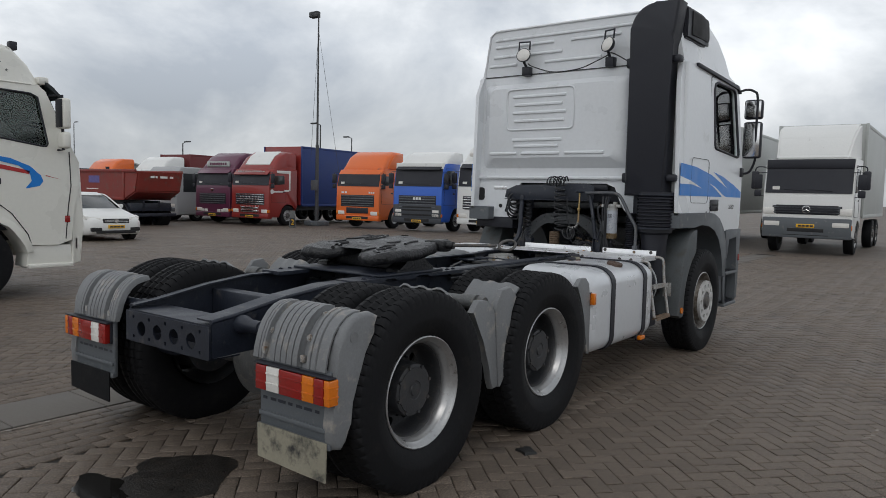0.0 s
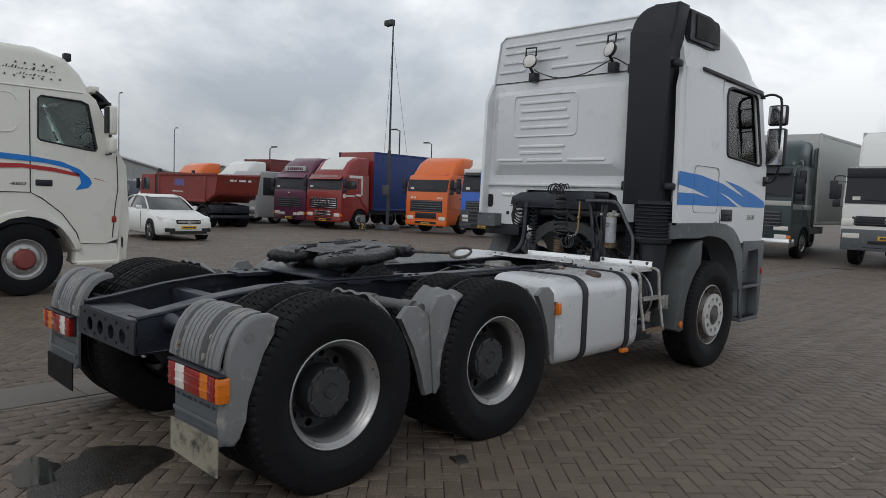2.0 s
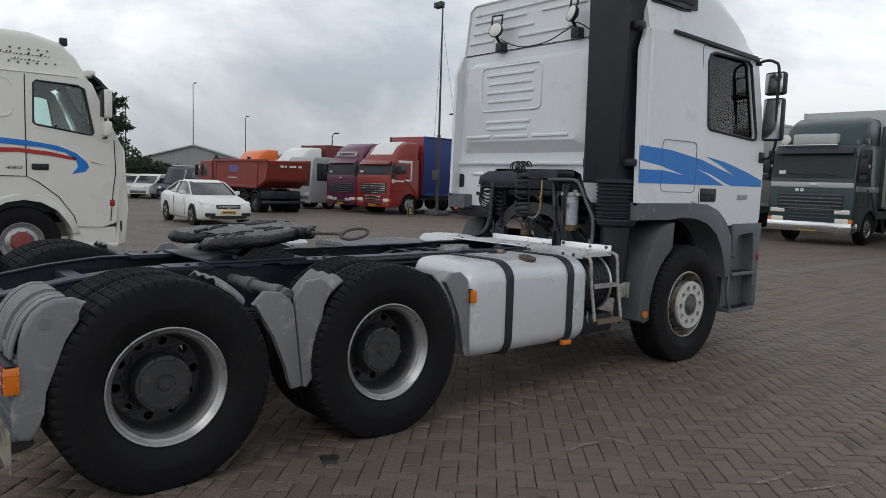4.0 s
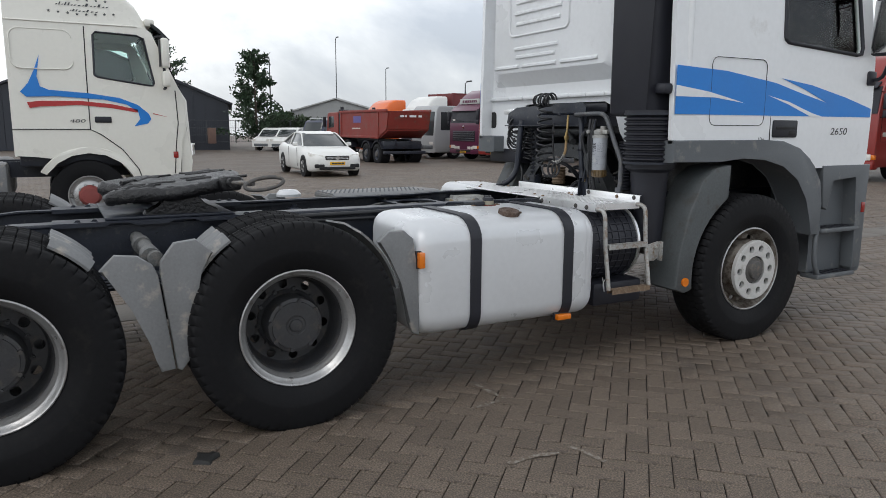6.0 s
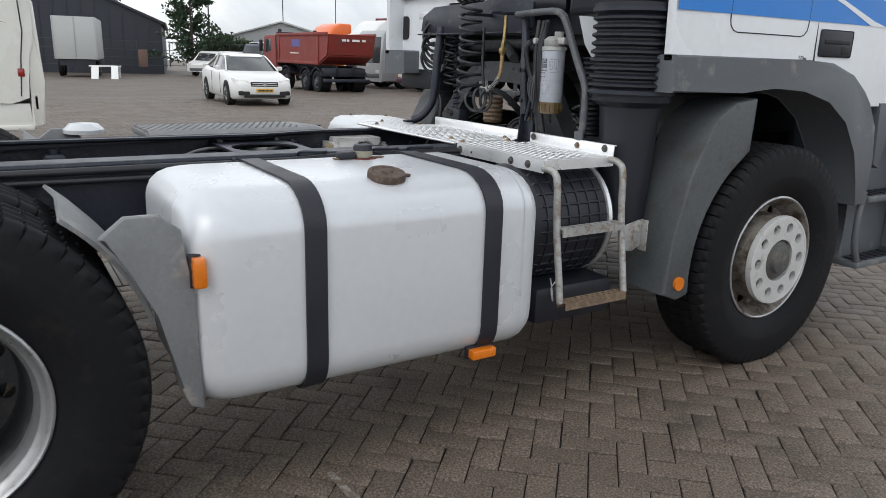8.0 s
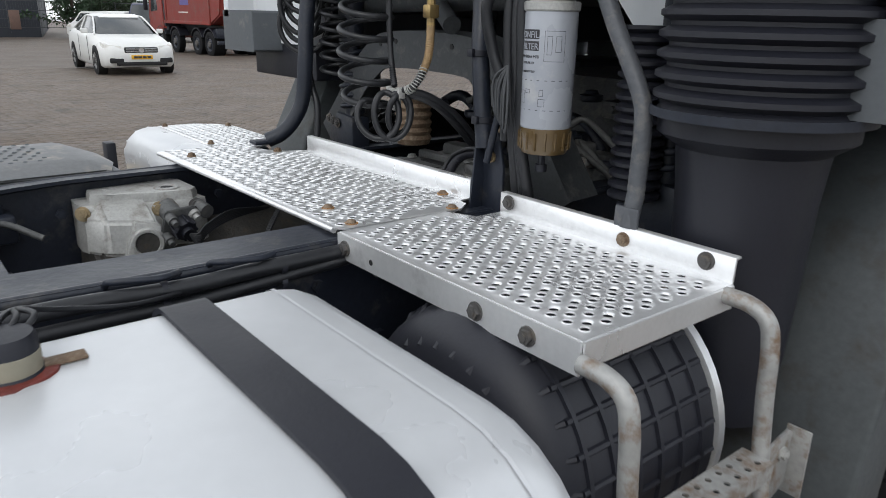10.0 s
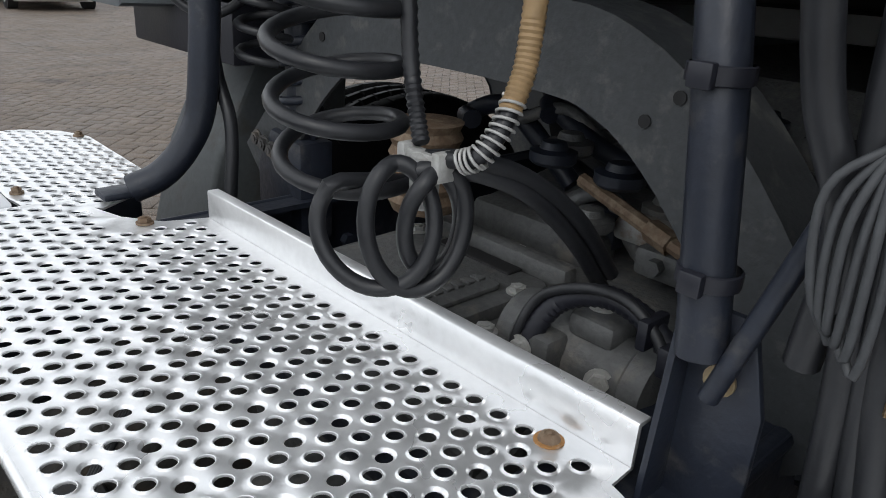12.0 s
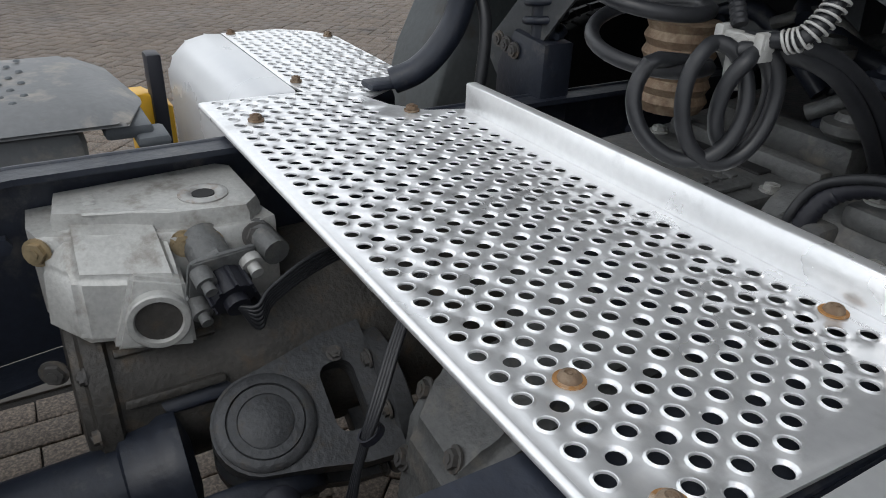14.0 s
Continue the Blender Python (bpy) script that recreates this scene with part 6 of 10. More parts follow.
hosed = set(tractor.children)
cab_mounts()
mounted = set(tractor.children)


def fuel_filter():
    x, y = 0.580, 3.765
    b = nb()
    disc(b, [(0.046, 1.232), (0.0535, 1.238), (0.055, 1.244), (0.055, 1.462), (0.053, 1.470), (0.050, 1.472)], 40, "z", (x, y, 0))
    f = part("fuel_filter", b, FILTSHADE, tractor, "white fuel filter can with dark print, dimmed in colour for the cab's shade")
    b = nb()
    lathe(b, [(0.0552, 1.466), (0.058, 1.469), (0.058, 1.482), (0.055, 1.485)], 40, "z", (x, y, 0))
    disc(b, [(0.045, 1.484), (0.050, 1.492), (0.050, 1.515), (0.030, 1.53)], 24, "z", (x, y, 0))
    box(b, x - 0.10, x + 0.09, y - 0.02, y + 0.03, 1.495, 1.525, 0.008)
    rod(b, (x + 0.03, y, 1.515), (x + 0.03, y, 1.55), 0.022, 16)
    rod(b, (x - 0.09, y - 0.02, 1.51), (x - 0.09, y - 0.05, 1.51), 0.014, 8)
    part("filter_head", b, CAST, f, "cast filter head")
    b = nb()
    r = lathe(b, [(0.055, 1.240), (0.0555, 1.236), (0.053, 1.195), (0.048, 1.187), (0.020, 1.185)], 40, "z", (x, y, 0))
    b.faces.new(r[-1])
    part("water_bowl", b, AMBERP, f, "amber water bowl")
    for k in range(16):
        a = 2 * math.pi * k / 16
        b = nb()
        rod(b, (x + 0.0545 * math.cos(a), y + 0.0545 * math.sin(a), 1.197), (x + 0.0552 * math.cos(a), y + 0.0552 * math.sin(a), 1.232), 0.003, 5)
        part("bowl_rib", b, AMBERP, f)
    b = nb()
    rod(b, (x - 0.005, y, 1.155), (x - 0.005, y, 1.187), 0.008, 8)
    rod(b, (x - 0.005, y, 1.145), (x - 0.005, y, 1.160), 0.013, 10)
    part("drain_plug", b, SNORK, f)
    f.matrix_basis = Matrix.Translation((x + 0.014, y, 0)) @ Matrix.Diagonal((0.94, 0.94, 1, 1)) @ Matrix.Translation((-x, -y, 0))
    # print: it faces back and to the right
    def wrap(o, ang, z, w):
        """Bends flat lettering round the can."""
        for v in o.data.vertices:
            u, h, d = v.co
            a = ang + (u - w / 2) / 0.0553
            v.co = (x + (0.0553 + d) * math.cos(a), y + (0.0553 + d) * math.sin(a), z + h)
        o.matrix_basis = Matrix.Identity(4)
    A0 = radians(-97)
    b = nb()
    for i in range(10):
        for z0, z1 in ((1.392, 1.410), (1.414, 1.432)):
            a0, a1 = A0 + radians(-26 + 5.2 * i), A0 + radians(-26 + 5.2 * (i + 1))
            vs = [b.verts.new((x + 0.05525 * math.cos(a), y + 0.05525 * math.sin(a), z)) for a, z in ((a0, z0), (a1, z0), (a1, z1), (a0, z1))]
            b.faces.new(vs)
    part("label_block", b, BLACKPR, f, "dark label block")
    for text, size, z, off in (("ONFIL", 0.0175, 1.4165, 0), ("FILTER", 0.0165, 1.3945, 0)):
        o = words("label_text", text, size, Matrix.Identity(4), FILTSHADE, f, "white lettering", 0, 0.0003)
        w = max(v.co.x for v in o.data.vertices)
        wrap(o, A0, z, w)
    for text, size, z in (("DN 03066 M/B", 0.0085, 1.378), ("FUEL FILTER", 0.006, 1.367), ("A0004771302", 0.0065, 1.350)):
        o = words("label_text", text, size, Matrix.Identity(4), BLACKPR, f, "small dark lettering", 0, 0.0003)
        w = max(v.co.x for v in o.data.vertices)
        wrap(o, A0, z, w)
    b = nb()
    def outline(a0, a1, z0, z1):
        for i in range(8):
            t0, t1 = a0 + (a1 - a0) * i / 8, a0 + (a1 - a0) * (i + 1) / 8
            for za, zb in ((z0, z0 + 0.0008), (z1 - 0.0008, z1)):
                b.faces.new([b.verts.new((x + 0.05525 * math.cos(a), y + 0.05525 * math.sin(a), z)) for a, z in ((t0, za), (t1, za), (t1, zb), (t0, zb))])
        for ta in (a0, a1):
            b.faces.new([b.verts.new((x + 0.05525 * math.cos(a), y + 0.05525 * math.sin(a), z)) for a, z in ((ta, z0), (ta + 0.014, z0), (ta + 0.014, z1), (ta, z1))])
    outline(A0 + radians(38), A0 + radians(82), 1.372, 1.43)
    for q in ((44, 54, 1.385, 1.42), (62, 74, 1.39, 1.42), (-20, -8, 1.29, 1.315), (-5, 8, 1.31, 1.318), (30, 44, 1.285, 1.30), (32, 40, 1.305, 1.318)):
        outline(A0 + radians(q[0]), A0 + radians(q[1]), q[2], q[3])
    for z in (1.335, 1.277):
        outline(A0 + radians(-40), A0 + radians(95), z, z + 0.0012)
    tagged(part("label_drawing", b, BLACKPR, f, "faint line drawings"), kind="stuff")
    # hoses beside it
    for k, (dx, r) in enumerate(((0.0, 0.011), (0.022, 0.009), (0.04, 0.012))):
        b = nb()
        pipe(b, spline([(0.50 + dx * 1.6, 3.75, 1.60), (0.505 + dx, 3.735, 1.48), (0.51 + dx, 3.735, 1.36), (0.525 + dx * 0.6, 3.74, 1.22), (0.53 + dx, 3.76, 1.06)], 6), r, 8)
        part("fuel_line", b, HOSE, tractor, "black fuel line")
    b = nb()
    pipe(b, spline([(x - 0.09, y - 0.05, 1.51), (x - 0.11, y - 0.06, 1.47), (x - 0.10, y - 0.045, 1.38), (x - 0.075, y - 0.03, 1.30), (x - 0.08, y - 0.02, 1.20)], 6), 0.012, 8)
    part("fuel_line", b, HOSE, tractor)
    for k in range(6):
        b = nb()
        pipe(b, spline([(0.525, 3.72, 1.36), (0.500 + 0.008 * k, 3.705 + 0.003 * (k % 2), 1.33 - 0.008 * k), (0.505 + 0.007 * k, 3.705, 1.27 - 0.009 * k), (0.52, 3.715, 1.235 + 0.004 * k)], 5), 0.0029, 6)
        part("cable_loop", b, CABLEGR, tractor, "tied loop of grey cable")
    b = nb()
    prof = []
    for k in range(16):
        prof += [(0.040, 1.10 + 0.022 * k), (0.052, 1.107 + 0.022 * k), (0.052, 1.114 + 0.022 * k)]
    disc(b, prof, 20, "z", (0.74, 3.88, 0))
    part("ribbed_boot", b, SNORK, tractor)


fuel_filter()


def gearbox():
    b = nb()
    loft(b, [[(-0.24, 3.74, 0.70), (0.30, 3.74, 0.70), (0.27, 3.74, 0.945), (-0.20, 3.74, 0.955)], [(-0.25, 3.80, 0.70), (0.31, 3.80, 0.70), (0.28, 3.80, 0.985), (-0.22, 3.80, 0.99)], [(-0.26, 4.10, 0.68), (0.33, 4.10, 0.68), (0.28, 4.10, 0.995), (-0.22, 4.10, 0.998)], [(-0.30, 4.40, 0.64), (0.36, 4.40, 0.64), (0.30, 4.40, 1.01), (-0.26, 4.40, 1.02)], [(-0.38, 4.72, 0.60), (0.38, 4.72, 0.60), (0.30, 4.72, 1.05), (-0.30, 4.72, 1.05)]])
    bmesh.ops.bevel(b, geom=b.edges[:], offset=0.012, segments=2, affect="EDGES")
    gb = part("gearbox", b, CASTDK, tractor, "grimy cast gearbox with bolts and cover")
    # shift cover with raised rim and a slot
    b = nb()
    prism(b, rrect(-0.17, 0.105, 3.80, 4.05, 0.02, 3), 0.990, 1.012, "z", 0.005)
    prism(b, rrect(-0.15, 0.075, 3.815, 3.985, 0.015, 3), 1.012, 1.020, "z", 0.003)
    cv = part("shift_cover", b, CASTDK, gb, "cast cover with raised marks")
    b = nb()
    box(b, -0.16, 0.12, 4.055, 4.085, 0.99, 1.035, 0.008)
    part("cover_ridge", b, CASTDK, gb)
    b = nb()
    box(b, -0.16, 0.10, 4.15, 4.21, 0.99, 1.05, 0.014)
    part("cover_ridge", b, CASTDK, gb)
    b = nb()
    box(b, -0.10, 0.05, 4.02, 4.05, 1.0, 1.016, 0.003)
    part("slot", b, DARK, gb)
    for k in range(7):
        bar = bx(0.035, 0.052, 3.845 + 0.019 * k, 3.858 + 0.019 * k, 1.0198, 1.0235, bevel=0.001)
        part("cast_mark", bar, CASTDK, cv)
    for x, y, z in ((-0.15, 3.815, 1.012), (0.09, 3.815, 1.012), (0.094, 3.99, 1.012), (-0.155, 4.03, 1.012), (-0.05, 3.81, 1.012), (0.20, 4.08, 1.0), (0.17, 4.2, 1.01), (-0.18, 4.12, 1.0), (-0.02, 4.12, 1.0)):
        bolt_head(gb, x, y, z, 0.0115, CAST)
    # ribs down the flank of the box
    for k in range(4):
        b = nb()
        y = 3.78 + 0.085 * k
        prism(b, [(0.105, 0.985), (0.27, 0.97), (0.285, 0.90), (0.275, 0.90), (0.255, 0.955), (0.105, 0.965)], y, y + 0.012, "y", 0.003)
        part("cast_rib", b, CASTDK, gb)
    # shift cylinder and its fittings
    b = nb()
    disc(b, [(0.030, 0.13), (0.048, 0.135), (0.052, 0.15), (0.052, 0.19), (0.046, 0.20), (0.046, 0.30), (0.052, 0.305), (0.052, 0.33), (0.03, 0.335)], 24, "x", (0.02, 3.93, 1.01))
    sc = part("shift_cylinder", b, CASTDK, gb, "cast shift cylinder")
    for q in ((0.19, 0.25, 3.86, 3.90, 1.0, 1.05), (0.24, 0.30, 3.90, 3.97, 1.045, 1.075), (0.13, 0.18, 3.84, 3.89, 0.98, 1.02)):
        part("cylinder_boss", bx(*q, bevel=0.009), CASTDK, sc)
    for x, y, z, up in ((0.26, 3.935, 1.075, (0, 0, 1)), (0.215, 3.858, 1.03, (0, -1, 0)), (0.30, 3.885, 1.02, (0.6, -1, 0)), (0.345, 3.93, 1.02, (1, 0, 0)), (0.155, 3.865, 1.02, (0, 0, 1))):
        bolt_head(sc, x, y, z, 0.0115, CAST, up)
    b = nb()
    rod(b, (0.30, 3.87, 0.99), (0.385, 3.85, 0.975), 0.010, 10)
    rod(b, (0.30, 3.87, 0.99), (0.33, 3.863, 0.985), 0.016, 6)
    part("push_fitting", b, HUBIRON, sc)
    b = nb()
    pipe(b, spline([(0.235, 3.84, 0.93), (0.225, 3.85, 0.985), (0.218, 3.87, 1.04), (0.235, 3.89, 1.085), (0.285, 3.90, 1.108), (0.335, 3.90, 1.10), (0.375, 3.89, 1.075), (0.395, 3.88, 1.04)], 12), 0.0115, 8, 0.14)
    cc = part("corrugated_cable", b, SNORK, gb, "black corrugated cable sleeve")
    b = nb()
    pipe(b, spline([(0.225, 3.84, 0.93), (0.212, 3.845, 0.985), (0.205, 3.86, 1.04), (0.22, 3.88, 1.09), (0.285, 3.885, 1.12), (0.34, 3.885, 1.11), (0.40, 3.875, 1.05)], 8), 0.006, 6)
    part("thin_cable", b, HOSE, gb)
    for x, z in ((0.345, 1.098), (0.37, 1.08), (0.222, 0.975)):
        b = nb()
        box(b, x - 0.006, x + 0.006, 3.872, 3.912, z - 0.016, z + 0.016, 0.003)
        part("cable_tie", b, SNORK, cc)
    b = nb()
    rod(b, (0.06, 4.15, 1.135), (0.40, 4.06, 1.075), 0.011, 8)
    rod(b, (0.20, 4.113, 1.110), (0.24, 4.102, 1.103), 0.016, 6)
    part("shift_rod", b, RUST, gb, "brownish shift rod")
    b = nb()
    box(b, 0.10, 0.40, 4.18, 4.24, 1.05, 1.085, 0.01)
    part("cross_pipe", b, RUSTY, gb)
    b = nb()
    disc(b, [(0.048, 1.06)] + [(0.050 + 0.006 * (k % 2), 1.065 + 0.012 * k) for k in range(12)], 20, "z", (-0.135, 4.02, 0))
    part("copper_pipe", b, RUST, gb, "brownish corrugated pipe")
    rnd = random.Random(12)
    for k in range(40):
        b = nb()
        px, py, pz = rnd.uniform(-0.26, 0.42), rnd.uniform(4.14, 4.5), rnd.uniform(1.0, 1.20)
        q = rnd.random()
        if q < 0.35:
            pipe(b, spline([(px, py, pz), (px + rnd.uniform(-0.08, 0.08), py + 0.03, pz + rnd.uniform(0, 0.05)), (px + rnd.uniform(0.05, 0.20), py + rnd.uniform(-0.03, 0.08), pz + rnd.uniform(-0.05, 0.03)), (px + 0.2, py + 0.05, pz - 0.08)], 5), rnd.uniform(0.008, 0.018), 8)
        elif q < 0.7:
            s1 = rnd.uniform(0.6, 1.3)
            box(b, px - 0.04 * s1, px + 0.04 * s1, py - 0.03, py + 0.03, pz - 0.025 * s1, pz + 0.02 * s1, 0.008)
            rod(b, (px, py - 0.03, pz), (px, py - 0.045, pz), 0.012, 6)
        else:
            disc(b, [(0.030, pz), (0.036, pz + 0.006), (0.036, pz + 0.02), (0.022, pz + 0.024), (0.018, pz + 0.034), (0.008, pz + 0.036)], 14, "z", (px, py, 0))
        part("engine_fitting", b, CASTDK if k % 3 else CHASSIS, gb)
    # retarder drum behind the box
    b = nb()
    disc(b, [(0.09, 3.015), (0.145, 3.02), (0.150, 3.03), (0.166, 3.035), (0.166, 3.06), (0.154, 3.065), (0.150, 3.20), (0.165, 3.22), (0.170, 3.50), (0.20, 3.74)], 48, "y", (-0.245, 0, 0.745))
    rt = part("retarder_housing", b, CASTBR, tractor, "grimy round retarder housing")
    gb.matrix_basis = Matrix.Translation((0.08, -0.10, 0.045))
    for k in range(12):
        a = radians(30 * k + 8)
        bolt_head(rt, -0.245 + 0.157 * math.cos(a), 3.035, 0.745 + 0.157 * math.sin(a), 0.010, HUBIRON, (0, -1, 0))
    for k in range(4):
        a = radians(20 + 25 * k)
        b = nb()
        box(b, -0.006, 0.006, 3.07, 3.20, 0.145, 0.163, 0.003)
        bmesh.ops.transform(b, matrix=Matrix.Translation((-0.245, 0, 0.745)) @ Matrix.Rotation(radians(90) - a, 4, "Y"), verts=b.verts)
        part("housing_rib", b, CASTBR, rt)




def retarder_valve():
    """A light cast cover over the retarder: flat lid, stepped flange, a slanting front block with an open port."""
    b = nb()
    lid = [(-0.452, 3.120), (-0.470, 3.350), (-0.455, 3.368), (-0.325, 3.372), (-0.300, 3.350), (-0.318, 3.250), (-0.380, 3.112)]
    cx, cy = -0.385, 3.24

    def ring(k, z):
        return [(cx + (x - cx) * k, cy + (y - cy) * k, z) for x, y in lid]
    loft(b, [ring(1.0, 0.80), ring(1.0, 0.955), ring(0.97, 0.966)])
    r = part("retarder_valve", b, CAST, tractor, "light cast retarder valve block", 30)
    b = nb()
    foot = [(-0.462, 3.085), (-0.48, 3.35), (-0.30, 3.385), (-0.288, 3.352), (-0.306, 3.250), (-0.366, 3.092), (-0.40, 3.082)]
    loft(b, [[(x, y, 0.815) for x, y in foot], [(x, y, 0.935) for x, y in foot], [(x - 0.004, y, 0.942) for x, y in foot]])
    part("valve_flange", b, CAST, r)
    b = nb()
    loft(b, [[(-0.385, 3.126, 0.957), (-0.328, 3.236, 0.955), (-0.42, 3.25, 0.957), (-0.42, 3.126, 0.957)],
             [(-0.290, 3.122, 0.913), (-0.258, 3.243, 0.900), (-0.42, 3.25, 0.91), (-0.36, 3.088, 0.905)],
             [(-0.272, 3.120, 0.826), (-0.250, 3.243, 0.812), (-0.42, 3.25, 0.81), (-0.345, 3.080, 0.822)]])
    bmesh.ops.bevel(b, geom=b.edges[:], offset=0.008, segments=3, affect="EDGES")
    part("valve_body", b, CAST, r)
    b = nb()
    loft(b, [[(-0.268, 3.185, 0.912), (-0.252, 3.246, 0.898), (-0.32, 3.25, 0.90), (-0.32, 3.185, 0.912)],
             [(-0.256, 3.166, 0.862), (-0.242, 3.248, 0.852), (-0.32, 3.25, 0.85), (-0.32, 3.166, 0.862)],
             [(-0.254, 3.150, 0.818), (-0.240, 3.248, 0.806), (-0.32, 3.25, 0.80), (-0.32, 3.150, 0.816)]])
    bmesh.ops.bevel(b, geom=b.edges[:], offset=0.005, segments=2, affect="EDGES")
    part("port_boss", b, CAST, r)
    m = pose(-0.247, 3.207, 0.853, 0, 0, -9)
    b = nb()
    lathe(b, [(0.040, -0.01), (0.040, 0.004), (0.038, 0.006), (0.031, 0.006), (0.029, 0.003), (0.029, -0.01)], 36, "x")
    bmesh.ops.transform(b, matrix=m, verts=b.verts)
    part("port", b, CAST, r)
    b = nb()
    disc(b, [(0.0295, -0.004), (0.0295, 0.0005)], 28, "x")
    bmesh.ops.transform(b, matrix=m, verts=b.verts)
    part("port_plug", b, CASTBR, r, "rust-brown recess of the port")
    b = nb()
    lathe(b, [(0.034, 0.962), (0.034, 0.968), (0.028, 0.970), (0.022, 0.970), (0.017, 0.967), (0.015, 0.962)], 28, "z", (-0.362, 3.304, 0))
    part("breather", b, RUSTY, r, "rust-stained breather ring")
    b = nb()
    disc(b, [(0.0155, 0.964), (0.0155, 0.9675)], 16, "z", (-0.362, 3.304, 0))
    part("breather_hole", b, DARK, r)
    for x, y, z, up, mm in ((-0.305, 3.262, 0.925, (1, -0.3, 0.1), ZINC), (-0.298, 3.292, 0.922, (1, -0.2, 0.1), ZINC), (-0.286, 3.352, 0.925, (1, 0, 0.2), HUBIRON), (-0.368, 3.090, 0.922, (0.7, -0.5, 0.1), ZINC), (-0.315, 3.075, 0.77, (1, -0.4, 0), HUBIRON)):
        bolt_head(r, x, y, z, 0.0145, mm, up)
    # a cast seam and small raised marks on the lid
    b = nb()
    rod(b, (-0.362, 3.150, 0.9655), (-0.325, 3.262, 0.9655), 0.003, 6)
    part("cast_seam", b, CAST, r)
    for k in range(3):
        part("cast_mark", bx(-0.43 + 0.016 * k, -0.42 + 0.016 * k, 3.155, 3.170, 0.9655, 0.9675, bevel=0.0006), CAST, r)
    # solenoid group with its plug and wires
    b = nb()
    p0 = Vector((-0.315, 3.282, 0.925))
    d = Vector((0.66, 0.10, -0.30)).normalized()
    rod(b, p0, p0 + d * 0.046, 0.024, 24)
    rod(b, p0 + d * 0.046, p0 + d * 0.060, 0.030, 8)
    sv = part("solenoid", b, CASTDK, r, "dark metal solenoid valve with connectors")
    sv.matrix_basis = Matrix.Translation(p0) @ Matrix.Scale(1.14, 4) @ Matrix.Translation(-p0)
    b = nb()
    box(b, -0.040, 0.040, -0.045, 0.040, 0.0, 0.012, 0.008)
    q = d.to_track_quat("Z", "Y").to_matrix().to_4x4()
    bmesh.ops.transform(b, matrix=Matrix.Translation(p0 + d * 0.056) @ q, verts=b.verts)
    part("valve_flange", b, CASTDK, sv)
    for k, (du, dv, rr, ln, mm) in enumerate(((0.0, 0.0, 0.024, 0.034, SNORK), (0.030, 0.022, 0.013, 0.012, CAST), (-0.028, 0.024, 0.012, 0.020, CASTDK), (0.026, -0.030, 0.014, 0.024, SNORK), (-0.030, -0.030, 0.012, 0.022, CASTDK))):
        b = nb()
        o = Matrix.Translation(p0 + d * 0.066) @ q @ Vector((du, dv, 0))
        rod(b, o, o + d * ln, rr, 18)
        rod(b, o + d * ln, o + d * (ln + 0.012), rr * 0.6, 12)
        f = part("connector", b, mm, sv)
        if k == 0:
            for j in range(8):
                b = nb()
                a = radians(45 * j)
                e = Matrix.Translation(p0 + d * 0.070) @ q @ Vector((0.025 * math.cos(a), 0.025 * math.sin(a), 0))
                rod(b, e, e + d * 0.03, 0.003, 6)
                part("connector_rib", b, SNORK, f)
    b = nb()
    rod(b, p0 + Vector((0.01, 0.065, 0.0)), p0 + Vector((0.06, 0.075, -0.01)), 0.017, 12)
    part("elbow", b, CASTDK, sv)
    for k in range(6):
        b = nb()
        e = p0 + d * 0.11
        pipe(b, spline([e, e + Vector((0.012, 0.018, -0.028 + 0.006 * k)), e + Vector((0.0, 0.04, -0.005 + 0.004 * k)), e + Vector((-0.02, 0.11, 0.015 + 0.004 * k)), e + Vector((-0.05, 0.22, 0.02))], 5), 0.0028, 5)
        part("wire", b, HOSE, sv)




